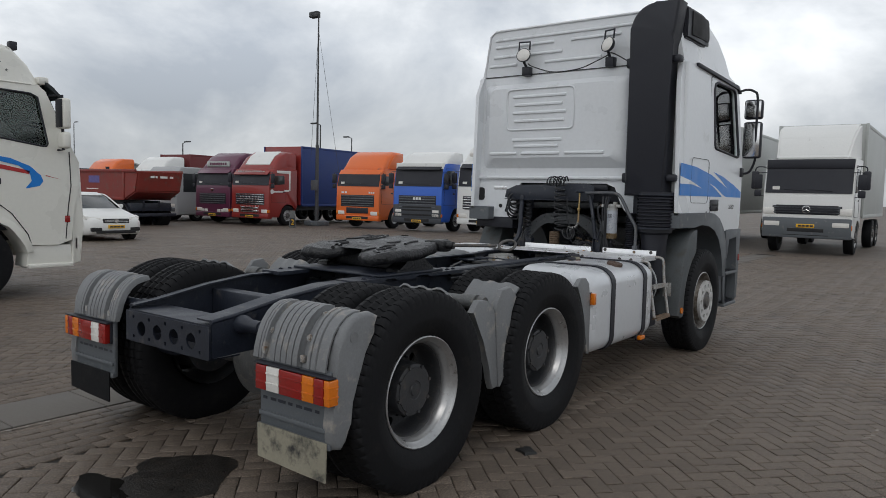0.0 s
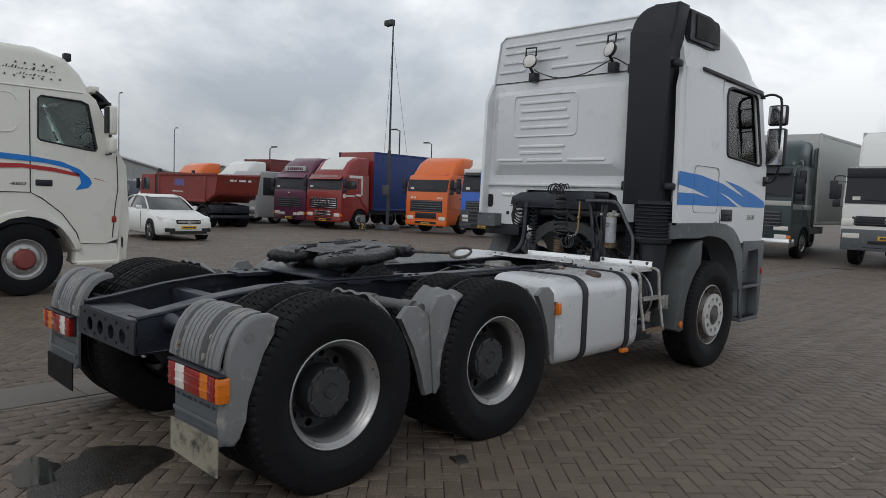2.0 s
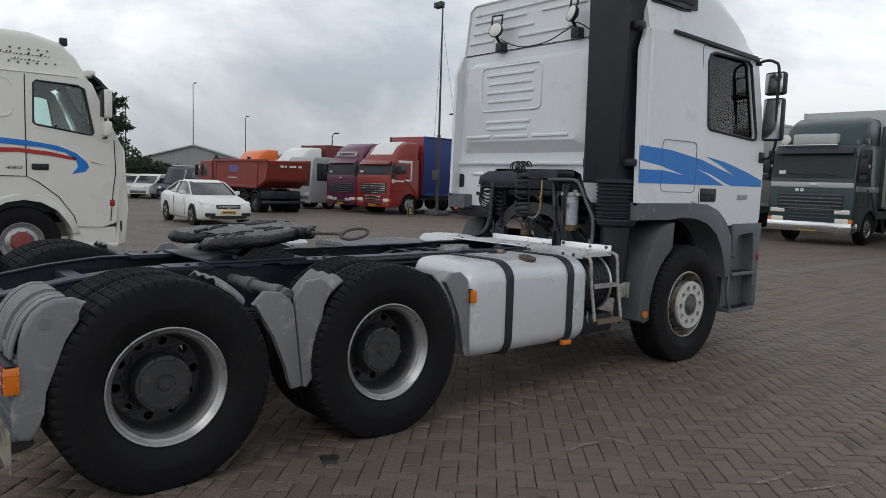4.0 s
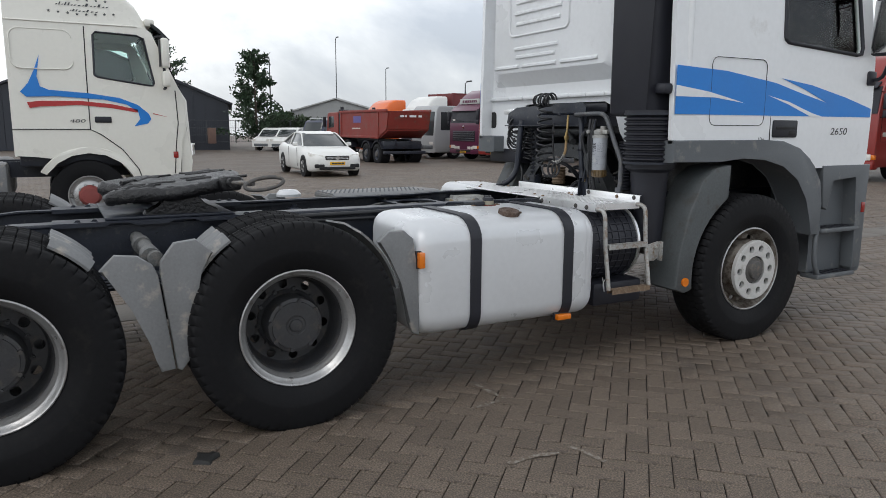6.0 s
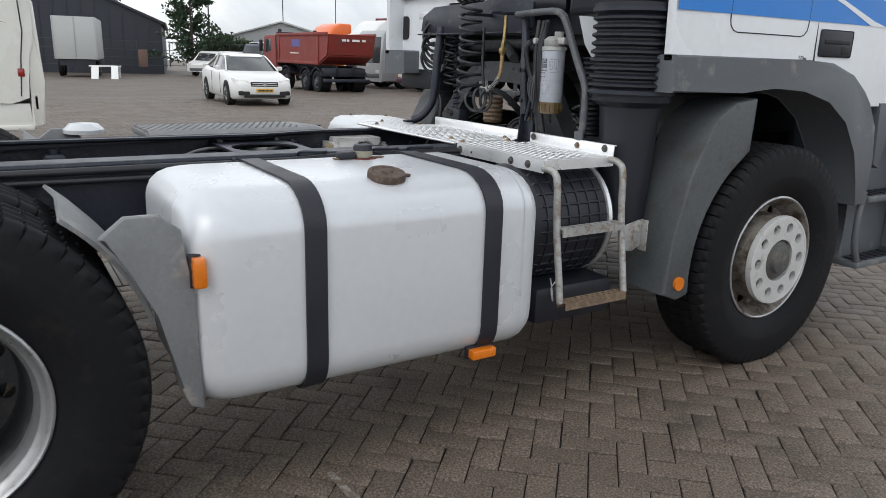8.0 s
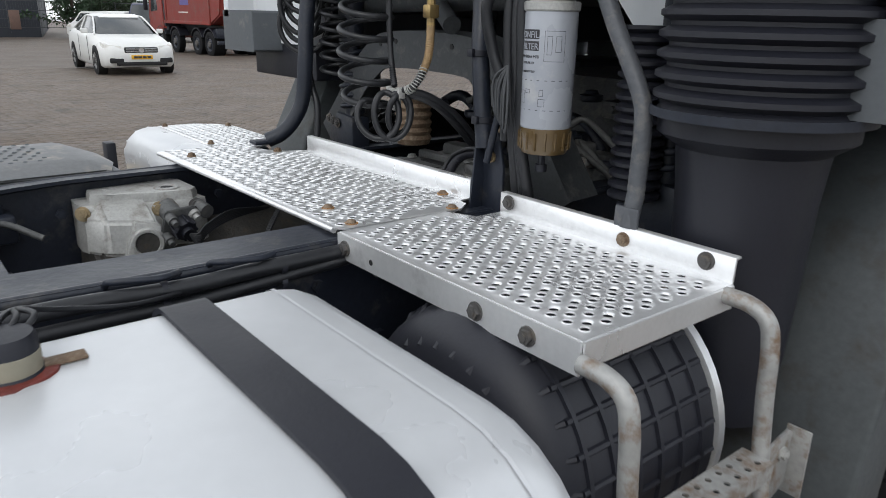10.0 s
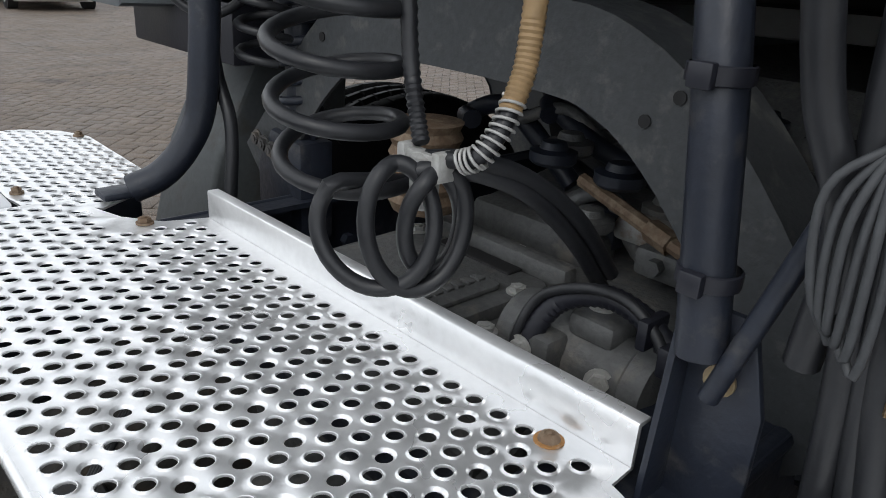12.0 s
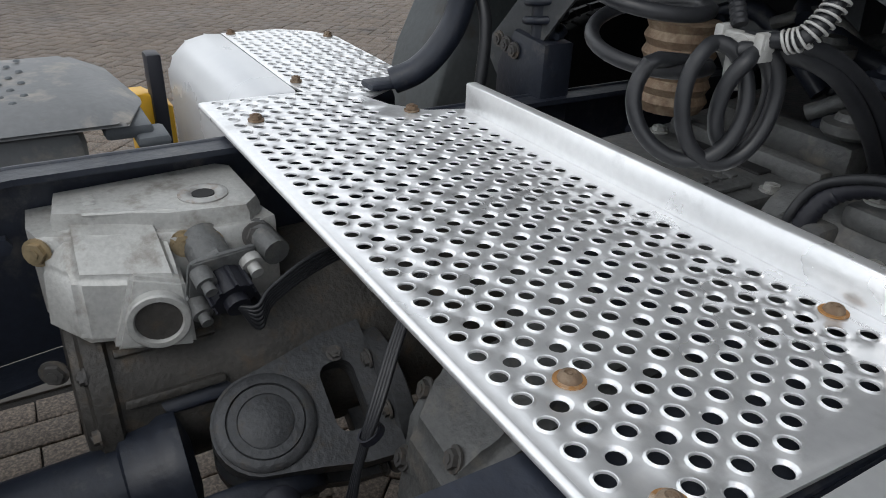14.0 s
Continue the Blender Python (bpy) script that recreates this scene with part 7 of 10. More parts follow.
def prop_shaft():
    C = Vector((-0.072, 3.236, 0.690))
    n, m = Vector((0.56, -0.08, 0.82)).normalized(), Vector((0.82, 0.0, -0.56))
    y = n.cross(m).normalized()
    m = y.cross(n)
    J = Matrix(((m.x, y.x, n.x, C.x), (m.y, y.y, n.y, C.y), (m.z, y.z, n.z, C.z), (0, 0, 0, 1))) @ Matrix.Scale(1.12, 4)

    def put(b):
        bmesh.ops.transform(b, matrix=J, verts=b.verts)
        return b
    b = nb()
    e = C - Vector((0, 0.125, 0.004))
    rod(b, (-0.04, 1.6, 0.64), e, 0.063, 32)
    p = part("propeller_shaft", b, CHASSIS, tractor, "dark propeller shaft with a universal joint")
    b = nb()
    lathe(b, [(0.063, -0.165), (0.071, -0.160), (0.073, -0.125), (0.080, -0.115), (0.080, -0.095), (0.03, -0.085)], 36, "y")
    part("collar", put(b), CHASSIS, p)
    # shaft yoke: two curved ears round the cross
    for s in (1, -1):
        b = nb()
        pr = [(-0.105, -0.066)] + [(0.058 * math.sin(radians(a)), -0.058 * math.cos(radians(a))) for a in range(0, 181, 20)] + [(-0.105, 0.066)]
        prism(b, pr, s * 0.072 - 0.018, s * 0.072 + 0.018, "x", 0.010, 2)
        part("yoke", put(b), CHASSIS, p)
    b = nb()
    for ax in (Vector((1, 0, 0)), Vector((0, 0, 1))):
        rod(b, -ax * 0.070, ax * 0.070, 0.030, 20)
    part("joint_cross", put(b), CASTDK, p)
    for q in (1, -1):
        b = nb()
        rod(b, (q * 0.086, 0, 0), (q * 0.094, 0, 0), 0.042, 28)
        part("bearing_cap", put(b), CASTIRON, p)
    # flange yoke: two ears with a window each, on a round flange
    for q in (1, -1):
        b = nb()
        out = [(0.064 * math.cos(radians(a)), 0.064 * math.sin(radians(a))) for a in range(200, 341, 14)] + [(0.074, 0.045), (0.088, 0.10), (0.092, 0.150), (-0.092, 0.150), (-0.088, 0.10), (-0.074, 0.045)]
        win = rrect(-0.046, 0.046, 0.078, 0.122, 0.016, 3)
        sheet(b, out, [win], lambda u, v: (u, v, q * 0.080), 0.040, (0, 0, -q))
        bmesh.ops.recalc_face_normals(b, faces=b.faces)
        part("flange_yoke", put(b), CASTIRON, p, "worn cast joint yoke")
        b = nb()
        lathe(b, [(0.060, q * 0.078), (0.060, q * 0.084), (0.056, q * 0.0875), (0.047, q * 0.0875), (0.046, q * 0.0845)], 40, "z")
        part("cap_ring", put(b), CASTIRON, p)
        b = nb()
        lathe(b, [(0.0465, q * 0.083), (0.0445, q * 0.0862), (0.034, q * 0.0866), (0.033, q * 0.0852), (0.031, q * 0.0866), (0.0005, q * 0.0868)], 40, "z")
        part("bearing_cap", put(b), CASTIRON, p, "round bearing cap")
    b = nb()
    disc(b, [(0.098, 0.146), (0.104, 0.150), (0.104, 0.172), (0.096, 0.176)], 40, "y")
    fl = part("flange", put(b), CASTIRON, p)
    for k in range(8):
        a = radians(45 * k + 22)
        v = J @ Vector((0.092 * math.cos(a), 0.144, 0.092 * math.sin(a)))
        bolt_head(fl, v.x, v.y, v.z, 0.011, HUBIRON, tuple(-y))
    v = J @ Vector((-0.055, 0.105, 0.082))
    bolt_head(p, v.x, v.y, v.z, 0.009, HUBIRON, tuple(n))
    b = nb()
    loft(b, [[(0.13, 3.335, 0.70), (0.31, 3.335, 0.70), (0.27, 3.345, 0.85), (0.155, 3.345, 0.86)], [(0.11, 3.385, 0.69), (0.32, 3.385, 0.69), (0.28, 3.39, 0.90), (0.12, 3.40, 0.905)], [(0.10, 3.45, 0.68), (0.32, 3.45, 0.68), (0.28, 3.45, 0.92), (0.13, 3.45, 0.92)], [(0.06, 3.78, 0.66), (0.31, 3.78, 0.66), (0.27, 3.78, 0.95), (0.10, 3.78, 0.95)]])
    bmesh.ops.bevel(b, geom=b.edges[:], offset=0.016, segments=3, affect="EDGES")
    cz = part("side_casting", b, CASTDK, p, "finned aluminium casting")
    for x, yy, z in ((0.135, 3.385, 0.875), (0.24, 3.362, 0.865), (0.155, 3.345, 0.80), (0.265, 3.338, 0.76), (0.20, 3.338, 0.72)):
        bolt_head(cz, x, yy, z, 0.012, HUBIRON, (-0.2, -1, 0.4))
    for k in range(3):
        b = nb()
        prism(b, [(3.345, 0.70), (3.345, 0.83), (3.40, 0.88), (3.42, 0.88), (3.42, 0.70)], 0.175 + 0.035 * k, 0.183 + 0.035 * k, "x", 0.002)
        part("casting_fin", b, CASTDK, cz)
    for k in range(4):
        b = nb()
        pipe(b, spline([(0.06 + 0.004 * k, 3.44, 1.04), (0.115 + 0.005 * k, 3.36, 0.98), (0.158 + 0.006 * k, 3.305, 0.915), (0.178 + 0.003 * k, 3.272, 0.84), (0.18 + 0.011 * k, 3.245, 0.74)], 6), 0.0030, 6)
        part("cable_strand", b, HOSE, p, "strand of a black cable bundle")
    b = nb()
    lathe(b, [(0.013, -0.004), (0.016, -0.004), (0.016, 0.004), (0.013, 0.004)], 14, "z")
    bmesh.ops.transform(b, matrix=pose(0.176, 3.292, 0.88, 30, -20), verts=b.verts)
    part("cable_tie", b, SNORK, p)
    b = nb()
    disc(b, [(0.018, 0.0)] + [(0.024 + 0.003 * (k % 2), 0.006 + 0.008 * k) for k in range(8)] + [(0.016, 0.07)], 18, "x", (0.10, 3.20, 0.755))
    part("round_plug", b, SNORK, p, "black ribbed round plug")


for o in set(tractor.children) - bay_before:
    o.matrix_basis = Matrix.Translation((0.035, -0.02, 0.0)) @ o.matrix_basis
for o in hosed - bay_before:
    o.matrix_basis = BAY @ o.matrix_basis
for o in mounted - hosed:
    o.matrix_basis = Matrix.Translation((0.0, 0.05, -0.06) if o.name.startswith("cab_damper") else (0.0, -0.05, 0.0)) @ o.matrix_basis
settle(mounted, Matrix.Translation((0.056, -0.04, 0.027)) @ BAY)
had = set(tractor.children)
coil_hoses()
gearbox()
prop_shaft()


def left_side():
    """The dotted grey cover, the yellow chock and pipes on the far rail."""
    b = nb()
    loft(b, [[(-0.61, 2.2, 1.0), (-0.61, 3.20, 1.0), (-0.78, 3.25, 0.99), (-1.13, 3.22, 0.98), (-1.13, 2.2, 0.98)], [(-0.67, 2.2, 1.035), (-0.67, 3.13, 1.035), (-0.80, 3.19, 1.034), (-1.09, 3.13, 1.03), (-1.09, 2.2, 1.03)]])
    bmesh.ops.bevel(b, geom=b.edges[:], offset=0.012, segments=2, affect="EDGES")
    c = part("battery_cover", b, FENDGR, tractor, "grey plastic battery cover with studs")
    b = nb()
    for i in range(22):
        for j in range(8):
            x, y = -0.72 - 0.046 * j, 2.20 + 0.039 * i + (0.02 if j % 2 else 0)
            disc(b, [(0.008, 1.034), (0.006, 1.037), (0.003, 1.038)], 6, "z", (x, y, 0))
    tagged(part("stud", b, GREYPL, c), kind="stuff")
    b = nb()
    box(b, -1.12, -0.645, 2.2, 3.12, 0.55, 0.995, 0.03)
    part("battery_box", b, FENDGR, c)
    b = nb()
    box(b, -0.78, -0.645, 3.15, 3.235, 0.965, 0.992, 0.010)
    box(b, -0.70, -0.62, 3.20, 3.26, 0.95, 0.975, 0.01)
    part("cover_lip", b, GREYPL, c)
    b = nb()
    prism(b, [(3.26, 0.70), (3.36, 0.70), (3.36, 0.86), (3.30, 0.90), (3.26, 0.90)], -1.24, -1.16, "x", 0.006)
    k = part("wheel_chock", b, YELLOW, tractor, "yellow and black wheel chock")
    b = nb()
    box(b, -1.20, -1.14, 3.31, 3.345, 0.72, 1.0, 0.006)
    part("chock_holder", b, SNORK, k)
    b = nb()
    for z in (0.90, 0.92, 0.94):
        pipe(b, [(-0.335, 1.6, z - 0.02), (-0.335, 2.6, z - 0.02), (-0.42, 3.05, z - 0.02), (-0.43, 3.3, z - 0.02)], 0.007, 6)
    part("air_line", b, HOSE, tractor)
    for y, z in ((2.90, 1.0), (3.0, 0.985)):
        bolt_head(tractor, -0.384 - flare(y), y, z, 0.014, CHASSIS, (1, 0, 0))
    # valves and small fittings among the rails behind the coupling
    rnd = random.Random(21)
    for k2 in range(10):
        b = nb()
        y = 1.75 + 0.12 * k2
        x = rnd.choice((-0.26, -0.18, 0.20, 0.26))
        if k2 % 3 == 0:
            box(b, x - 0.05, x + 0.05, y - 0.04, y + 0.04, 0.93, 1.0, 0.012)
            rod(b, (x, y, 1.0), (x, y, 1.02), 0.02, 10)
        elif k2 % 3 == 1:
            rod(b, (x - 0.05, y, 0.97), (x + 0.12, y + 0.05, 0.99), 0.02, 10)
        else:
            pipe(b, spline([(x, y - 0.1, 0.96), (x + 0.04, y, 1.0), (x - 0.02, y + 0.12, 0.99), (x + 0.02, y + 0.2, 0.95)], 5), 0.008, 6)
        part("frame_fitting", b, CASTDK if k2 % 3 else CHASSIS, tractor)
    b = nb()
    sheet(b, [(-0.31, 2.42), (0.31, 2.42), (0.31, 2.78), (-0.31, 2.78)], [arc(0.0, 2.60, 0.15, 0, 345, 23)], lambda u, v: (u, v, 1.02), 0.008, (0, 0, -1))
    part("frame_gusset", b, CHASSIS, tractor, "frame gusset plate with a round opening")
    for x, y in ((-0.25, 2.46), (0.25, 2.46), (-0.25, 2.74), (0.25, 2.74)):
        bolt_head(tractor, x, y, 1.02, 0.012, CASTDK)
    b = nb()
    disc(b, [(0.10, 0.0), (0.10, 0.02), (0.07, 0.05), (0.02, 0.055)], 20, "z", (-1.0, 1.95, 1.0))
    part("tank_cap", b, TANKW, tractor, "white domed cap")


left_side()
settle(had, BAY)
retarder_valve()


def rail_harness():
    """Two taped cable sleeves with clips along the outer face of the rail, beside the tank."""
    for k in range(2):
        b = nb()
        pipe(b, spline([(0.425, 1.30, 0.975 - 0.03 * k), (0.435, 2.0, 0.978 - 0.034 * k), (0.442, 2.55, 0.980 - 0.036 * k), (0.452, 2.85, 0.992 - 0.036 * k), (0.450, 3.05, 0.984 - 0.030 * k), (0.450, 3.20, 0.988 - 0.026 * k), (0.446, 3.36, 0.988 - 0.018 * k), (0.43, 3.52, 0.99 - 0.018 * k)], 7), 0.0145 - 0.002 * k, 10)
        h = part("cable_sleeve", b, HOSE, tractor, "black taped cable sleeve on the rail")
        for y in (2.35, 2.72, 3.03, 3.24):
            b = nb()
            lathe(b, [(0.0150, -0.006), (0.0172, -0.005), (0.0172, 0.005), (0.0150, 0.006)], 12, "y", (0.447, y, 0.985 - 0.032 * k))
            part("cable_tie", b, SNORK, h)
    for y in (2.62, 2.95, 3.12):
        b = nb()
        pipe(b, spline([(0.398, y, 0.955), (0.412, y, 1.0), (0.440, y + 0.01, 1.012), (0.456, y + 0.07, 1.010), (0.44, y + 0.11, 1.008)], 4), 0.006, 8)
        part("wire_clip", b, CHASSIS, tractor, "bent wire cable clip")


rail_harness()


# ---------------------------------------------------------------- other vehicles: local x right, y ahead, front face at y = 0


def plain_wheel(parent, x, y, r=0.50, w=0.30, side=1, rim=None, hubcol=None):
    b = nb()
    disc(b, [(r * 0.30, -0.12), (r * 0.30, -0.02), (r * 0.22, 0.03), (r * 0.1, 0.035)], 16, "x")
    wl_ = part("wheel", b, hubcol or HUBIRON, parent)
    wl_.matrix_basis = pose(x, y, r, 0, 0, 0 if side > 0 else 180)
    h = w / 2
    b = nb()
    lathe(b, [(r * 0.56, -w), (r * 0.75, -w - 0.0), (r * 0.97, -w * 0.93), (r, -w * 0.8), (r, -w * 0.2), (r * 0.97, -w * 0.06), (r * 0.80, 0.0), (r * 0.62, -0.01), (r * 0.555, -0.02)], 40, "x")
    part("tyre", b, RUBBER, wl_)
    b = nb()
    lathe(b, [(r * 0.545, -w), (r * 0.56, -0.03), (r * 0.56, -0.012), (r * 0.535, -0.012), (r * 0.50, -0.05), (r * 0.44, -0.06), (r * 0.36, -0.03), (r * 0.25, -0.025)], 32, "x")
    for k in range(10):
        a = radians(36 * k)
        rod(b, (-0.03, r * 0.31 * math.cos(a), r * 0.31 * math.sin(a)), (0.0, r * 0.31 * math.cos(a), r * 0.31 * math.sin(a)), 0.016, 6)
    part("rim", b, rim or RIMSIL, wl_)
    return wl_


def plate_bars(parent, x, y, z, w=0.50, h=0.11, turn=1):
    p = part("number_plate", bx(x - w / 2, x + w / 2, y, y + 0.012, z - h / 2, z + h / 2, bevel=0.002), YELLOW, parent, "yellow number plate with dark bars")
    b = nb()
    for k, f in enumerate((-0.34, -0.12, 0.10, 0.30)):
        box(b, x + f * w - 0.045, x + f * w + 0.045, y + 0.012, y + 0.015, z - h * 0.25, z + h * 0.25)
    part("plate_bar", b, BLACKPR, parent)
    return p


def cab_over(name, label, paint, m, H=2.9, L=2.0, W=2.46, roof=None, roof_h=0.0, low=0.42, bumper=None, grille=None, visor=True, bars=False, body=None, wheel_y=-1.35, rim=None, plate=True, group="trucks parked in a row", rake=0.10, grille_z=(1.0, 1.55), belt=1.95, deflector=None):
    """A parked cab-over lorry with its screen, windows, grille, lamps, mirrors, wheels and body."""
    t = thing(name, label, "truck", m, group)
    h = W / 2
    zt = H
    # shell: side outline with a raked screen
    pts = [(-0.02, low), (0.0, low + 0.3), (0.0, belt - 0.1), (-0.03, belt), (-rake - 0.06, zt - 0.22), (-rake - 0.20, zt - 0.03), (-0.6, zt), (-L, zt), (-L, 1.0), (wheel_y - 0.62, 1.0)]
    pts += [(wheel_y + 0.60 * math.cos(radians(a)), 0.52 + 0.58 * math.sin(radians(a))) for a in range(160, -1, -20)] + [(wheel_y + 0.62, low)]
    b = nb()
    prism(b, pts, -h, h, "x", 0.045, 2)
    part("cab", b, paint, t)
    # screen and side windows
    b = nb()
    prism(b, [(-0.012, belt + 0.03), (-rake - 0.045, zt - 0.27), (-rake - 0.065, zt - 0.27), (-0.04, belt + 0.03)], -h + 0.10, h - 0.10, "x", 0.004)
    part("windscreen", b, DGLASS, t, "dark reflecting windscreen")
    b = nb()
    prism(b, [(-0.004, belt + 0.0), (-rake - 0.04, zt - 0.24), (-rake - 0.09, zt - 0.24), (-0.06, belt + 0.0)], -h + 0.05, h - 0.05, "x", 0.003)
    part("screen_rubber", b, SNORK, t)
    for s in (1, -1):
        b = nb()
        xs = sorted((s * (h - 0.01), s * (h + 0.006)))
        prism(b, [(-0.30, belt + 0.02), (-rake - 0.32, zt - 0.32), (-1.02, zt - 0.30), (-1.08, zt - 0.36), (-1.08, belt + 0.08)], xs[0], xs[1], "x", 0.004)
        part("side_window", b, DGLASS, t)
        b = nb()
        xs = s * (h + 0.002)
        pipe(b, [(xs, -0.20, 1.15), (xs, -0.20, belt), (xs, -rake - 0.22, zt - 0.22), (xs, -1.18, zt - 0.22), (xs, -1.18, 1.15), (xs, -0.20, 1.15)], 0.006, 5)
        part("door_seam", b, DARK, t)
        b = nb()
        box(b, *sorted((s * h, s * (h + 0.012))), -1.12, -0.95, 1.62, 1.68, 0.004)
        part("door_handle", b, SNORK, t)
        b = nb()
        x = s * (h + 0.18)
        box(b, x - 0.11, x + 0.11, -0.12, -0.02, belt + 0.12, belt + 0.56, 0.03)
        box(b, x - 0.10, x + 0.10, -0.11, -0.02, belt - 0.12, belt + 0.09, 0.03)
        pipe(b, [(s * (h - 0.05), -0.12, belt + 0.62), (x, -0.06, belt + 0.62), (x, -0.05, belt - 0.06), (s * (h - 0.02), -0.10, belt - 0.12)], 0.014, 6)
        part("mirror", b, SNORK, t)
        b = nb()
        box(b, *sorted((s * (h - 0.48), s * (h - 0.10))), -0.03, 0.022, low + 0.20, low + 0.38, 0.03)
        part("headlamp", b, CLEARL, t, "clear headlamp")
        b = nb()
        box(b, *sorted((s * (h - 0.10), s * (h + 0.005))), -0.10, 0.016, low + 0.22, low + 0.36, 0.02)
        part("indicator", b, ORANGE, t)
    # grille
    b = nb()
    box(b, -h + 0.28, h - 0.28, -0.03, 0.012, grille_z[0], grille_z[1], 0.015)
    part("grille", b, grille or SNORK, t)
    n = max(3, int((grille_z[1] - grille_z[0]) / 0.11))
    for k in range(n):
        z = grille_z[0] + (grille_z[1] - grille_z[0]) * (k + 0.5) / n
        part("grille_slat", bx(-h + 0.32, h - 0.32, 0.008, 0.026, z - 0.02, z + 0.02, bevel=0.006), CHROME if bars else (grille or GREYPL), t)
    # bumper with a lower intake
    b = nb()
    box(b, -h + 0.01, h - 0.01, -0.25, 0.03, low - 0.06, low + 0.17, 0.035)
    part("bumper", b, bumper or paint, t)
    b = nb()
    box(b, -h + 0.60, h - 0.60, 0.0, 0.036, low + 0.02, low + 0.14, 0.01)
    part("lower_intake", b, DARK, t)
    if bars:
        for k in range(2):
            part("bumper_bar", bx(-0.55, 0.55, 0.026, 0.05, low + 0.24 + 0.15 * k, low + 0.34 + 0.15 * k, bevel=0.02), CHROME, t)
    b = nb()
    for s in (0.35, -0.35):
        rod(b, (s - 0.32, -0.006, belt + 0.07), (s + 0.32, -0.012, belt + 0.12), 0.012, 6)
    part("wiper", b, SNORK, t)
    part("permit_card", bx(h - 0.45, h - 0.25, -0.030, -0.012, belt + 0.10, belt + 0.20), CLEARL, t)
    if plate:
        plate_bars(t, 0, 0.032, low + 0.03)
    if visor:
        b = nb()
        prism(b, [(-rake + 0.10, zt - 0.30), (-rake + 0.12, zt - 0.28), (-rake - 0.10, zt - 0.10), (-rake - 0.14, zt - 0.13)], -h + 0.12, h - 0.12, "x", 0.006)
        part("sun_visor", b, SNORK if visor is True else visor, t)
    if roof_h:
        b = nb()
        secs = []
        for y, w, z in ((-rake - 0.30, h - 0.10, zt + 0.02), (-rake - 0.40, h - 0.08, zt + 0.22 * roof_h), (-rake - 0.75, h - 0.09, zt + 0.72 * roof_h), (-1.30, h - 0.10, zt + roof_h), (-L, h - 0.10, zt + roof_h)):
            ring = [(w, zt - 0.02), (w, max(zt, z - 0.16)), (w - 0.05, max(zt, z - 0.05)), (w - 0.16, z), (-w + 0.16, z), (-w + 0.05, max(zt, z - 0.05)), (-w, max(zt, z - 0.16)), (-w, zt - 0.02)]
            secs.append([(x, y, zz) for x, zz in ring])
        loft(b, secs)
        part("roof_fairing", b, roof or paint, t, "", 40)
    if deflector:
        b = nb()
        prism(b, [(-0.75, zt + 0.02), (-0.9, zt + 0.32), (-1.30, zt + roof_h - 0.02), (-1.32, zt + roof_h + 0.02), (-0.85, zt + 0.42), (-0.70, zt + 0.05)], -h + 0.3, h - 0.3, "x", 0.02)
        part("deflector_panel", b, deflector, t)
    for s in (1, -1):
        plain_wheel(t, s * (h - 0.02), wheel_y, 0.50, 0.30, s, rim)
    b = nb()
    for s in (1, -1):
        box(b, s * 0.42 - 0.04, s * 0.42 + 0.04, -L - 4.2, -0.4, 0.72, 0.98)
    part("chassis", b, CHASSIS, t)
    if body:
        bl, bw, bz0, bz1, bmat, front = body
        b = nb()
        box(b, -bw / 2, bw / 2, -L - 0.35 - bl, -L - 0.35, bz0, bz1, 0.03)
        part("load_box", b, bmat, t)
        b = nb()
        box(b, -bw / 2 - 0.006, bw / 2 + 0.006, -L - 0.33, -L - 0.30, bz0, bz1, 0.01)
        part("front_wall", b, front, t)
        b = nb()
        for x in (-1, 1):
            box(b, x * bw / 2 - 0.04, x * bw / 2 + 0.04, -L - 0.35, -L - 0.27, bz0, bz1 + 0.01, 0.012)
            box(b, *sorted((x * (bw / 2 - 0.03), x * (bw / 2 + 0.012))), -L - 0.35 - bl, -L - 0.35, bz1 - 0.09, bz1 + 0.012, 0.01)
            box(b, *sorted((x * (bw / 2 - 0.03), x * (bw / 2 + 0.012))), -L - 0.35 - bl, -L - 0.35, bz0 - 0.05, bz0 + 0.06, 0.01)
        part("box_frame", b, bmat, t)
        for s in (1, -1):
            for k in range(2):
                plain_wheel(t, s * (h - 0.02), -L - bl + 0.9 + 1.3 * k, 0.50, 0.32, s, rim)
    else:
        for s in (1, -1):
            plain_wheel(t, s * (h - 0.02), wheel_y - 3.6, 0.50, 0.5, s, rim)
    return t


def body_paint(name, col, rough=0.35):
    return mat(name, col, rough, vary=0.06, scale=1.2, fine=25, coat=0.25, dirt=(0.12, 0.10, 0.09), dirt_amt=-0.1)


P_RED = body_paint("dark_red_paint", (0.24, 0.022, 0.018))
P_PURPLE = body_paint("purple_paint", (0.105, 0.022, 0.055))
P_ORANGE = body_paint("orange_paint", (0.72, 0.14, 0.02))
P_BLUE = body_paint("blue_paint", (0.02, 0.11, 0.52))
P_GREEN = body_paint("dark_green_paint", (0.015, 0.035, 0.038))
P_SILVER = body_paint("silver_paint", (0.36, 0.37, 0.38))
P_WHITE = body_paint("plain_white_paint", (0.72, 0.72, 0.70))
P_BOX = mat("white_box_panel", (0.44, 0.455, 0.44), 0.5, vary=0.06, scale=0.8, fine=12, dirt=(0.40, 0.39, 0.35), dirt_amt=0.05)
P_TARP = mat("blue_tarpaulin", (0.012, 0.035, 0.16), 0.5, vary=0.12, scale=1.5, fine=15, bump=0.15)
P_REDTARP = mat("dark_red_tarpaulin", (0.13, 0.018, 0.02), 0.55, vary=0.12, scale=1.5, fine=15)
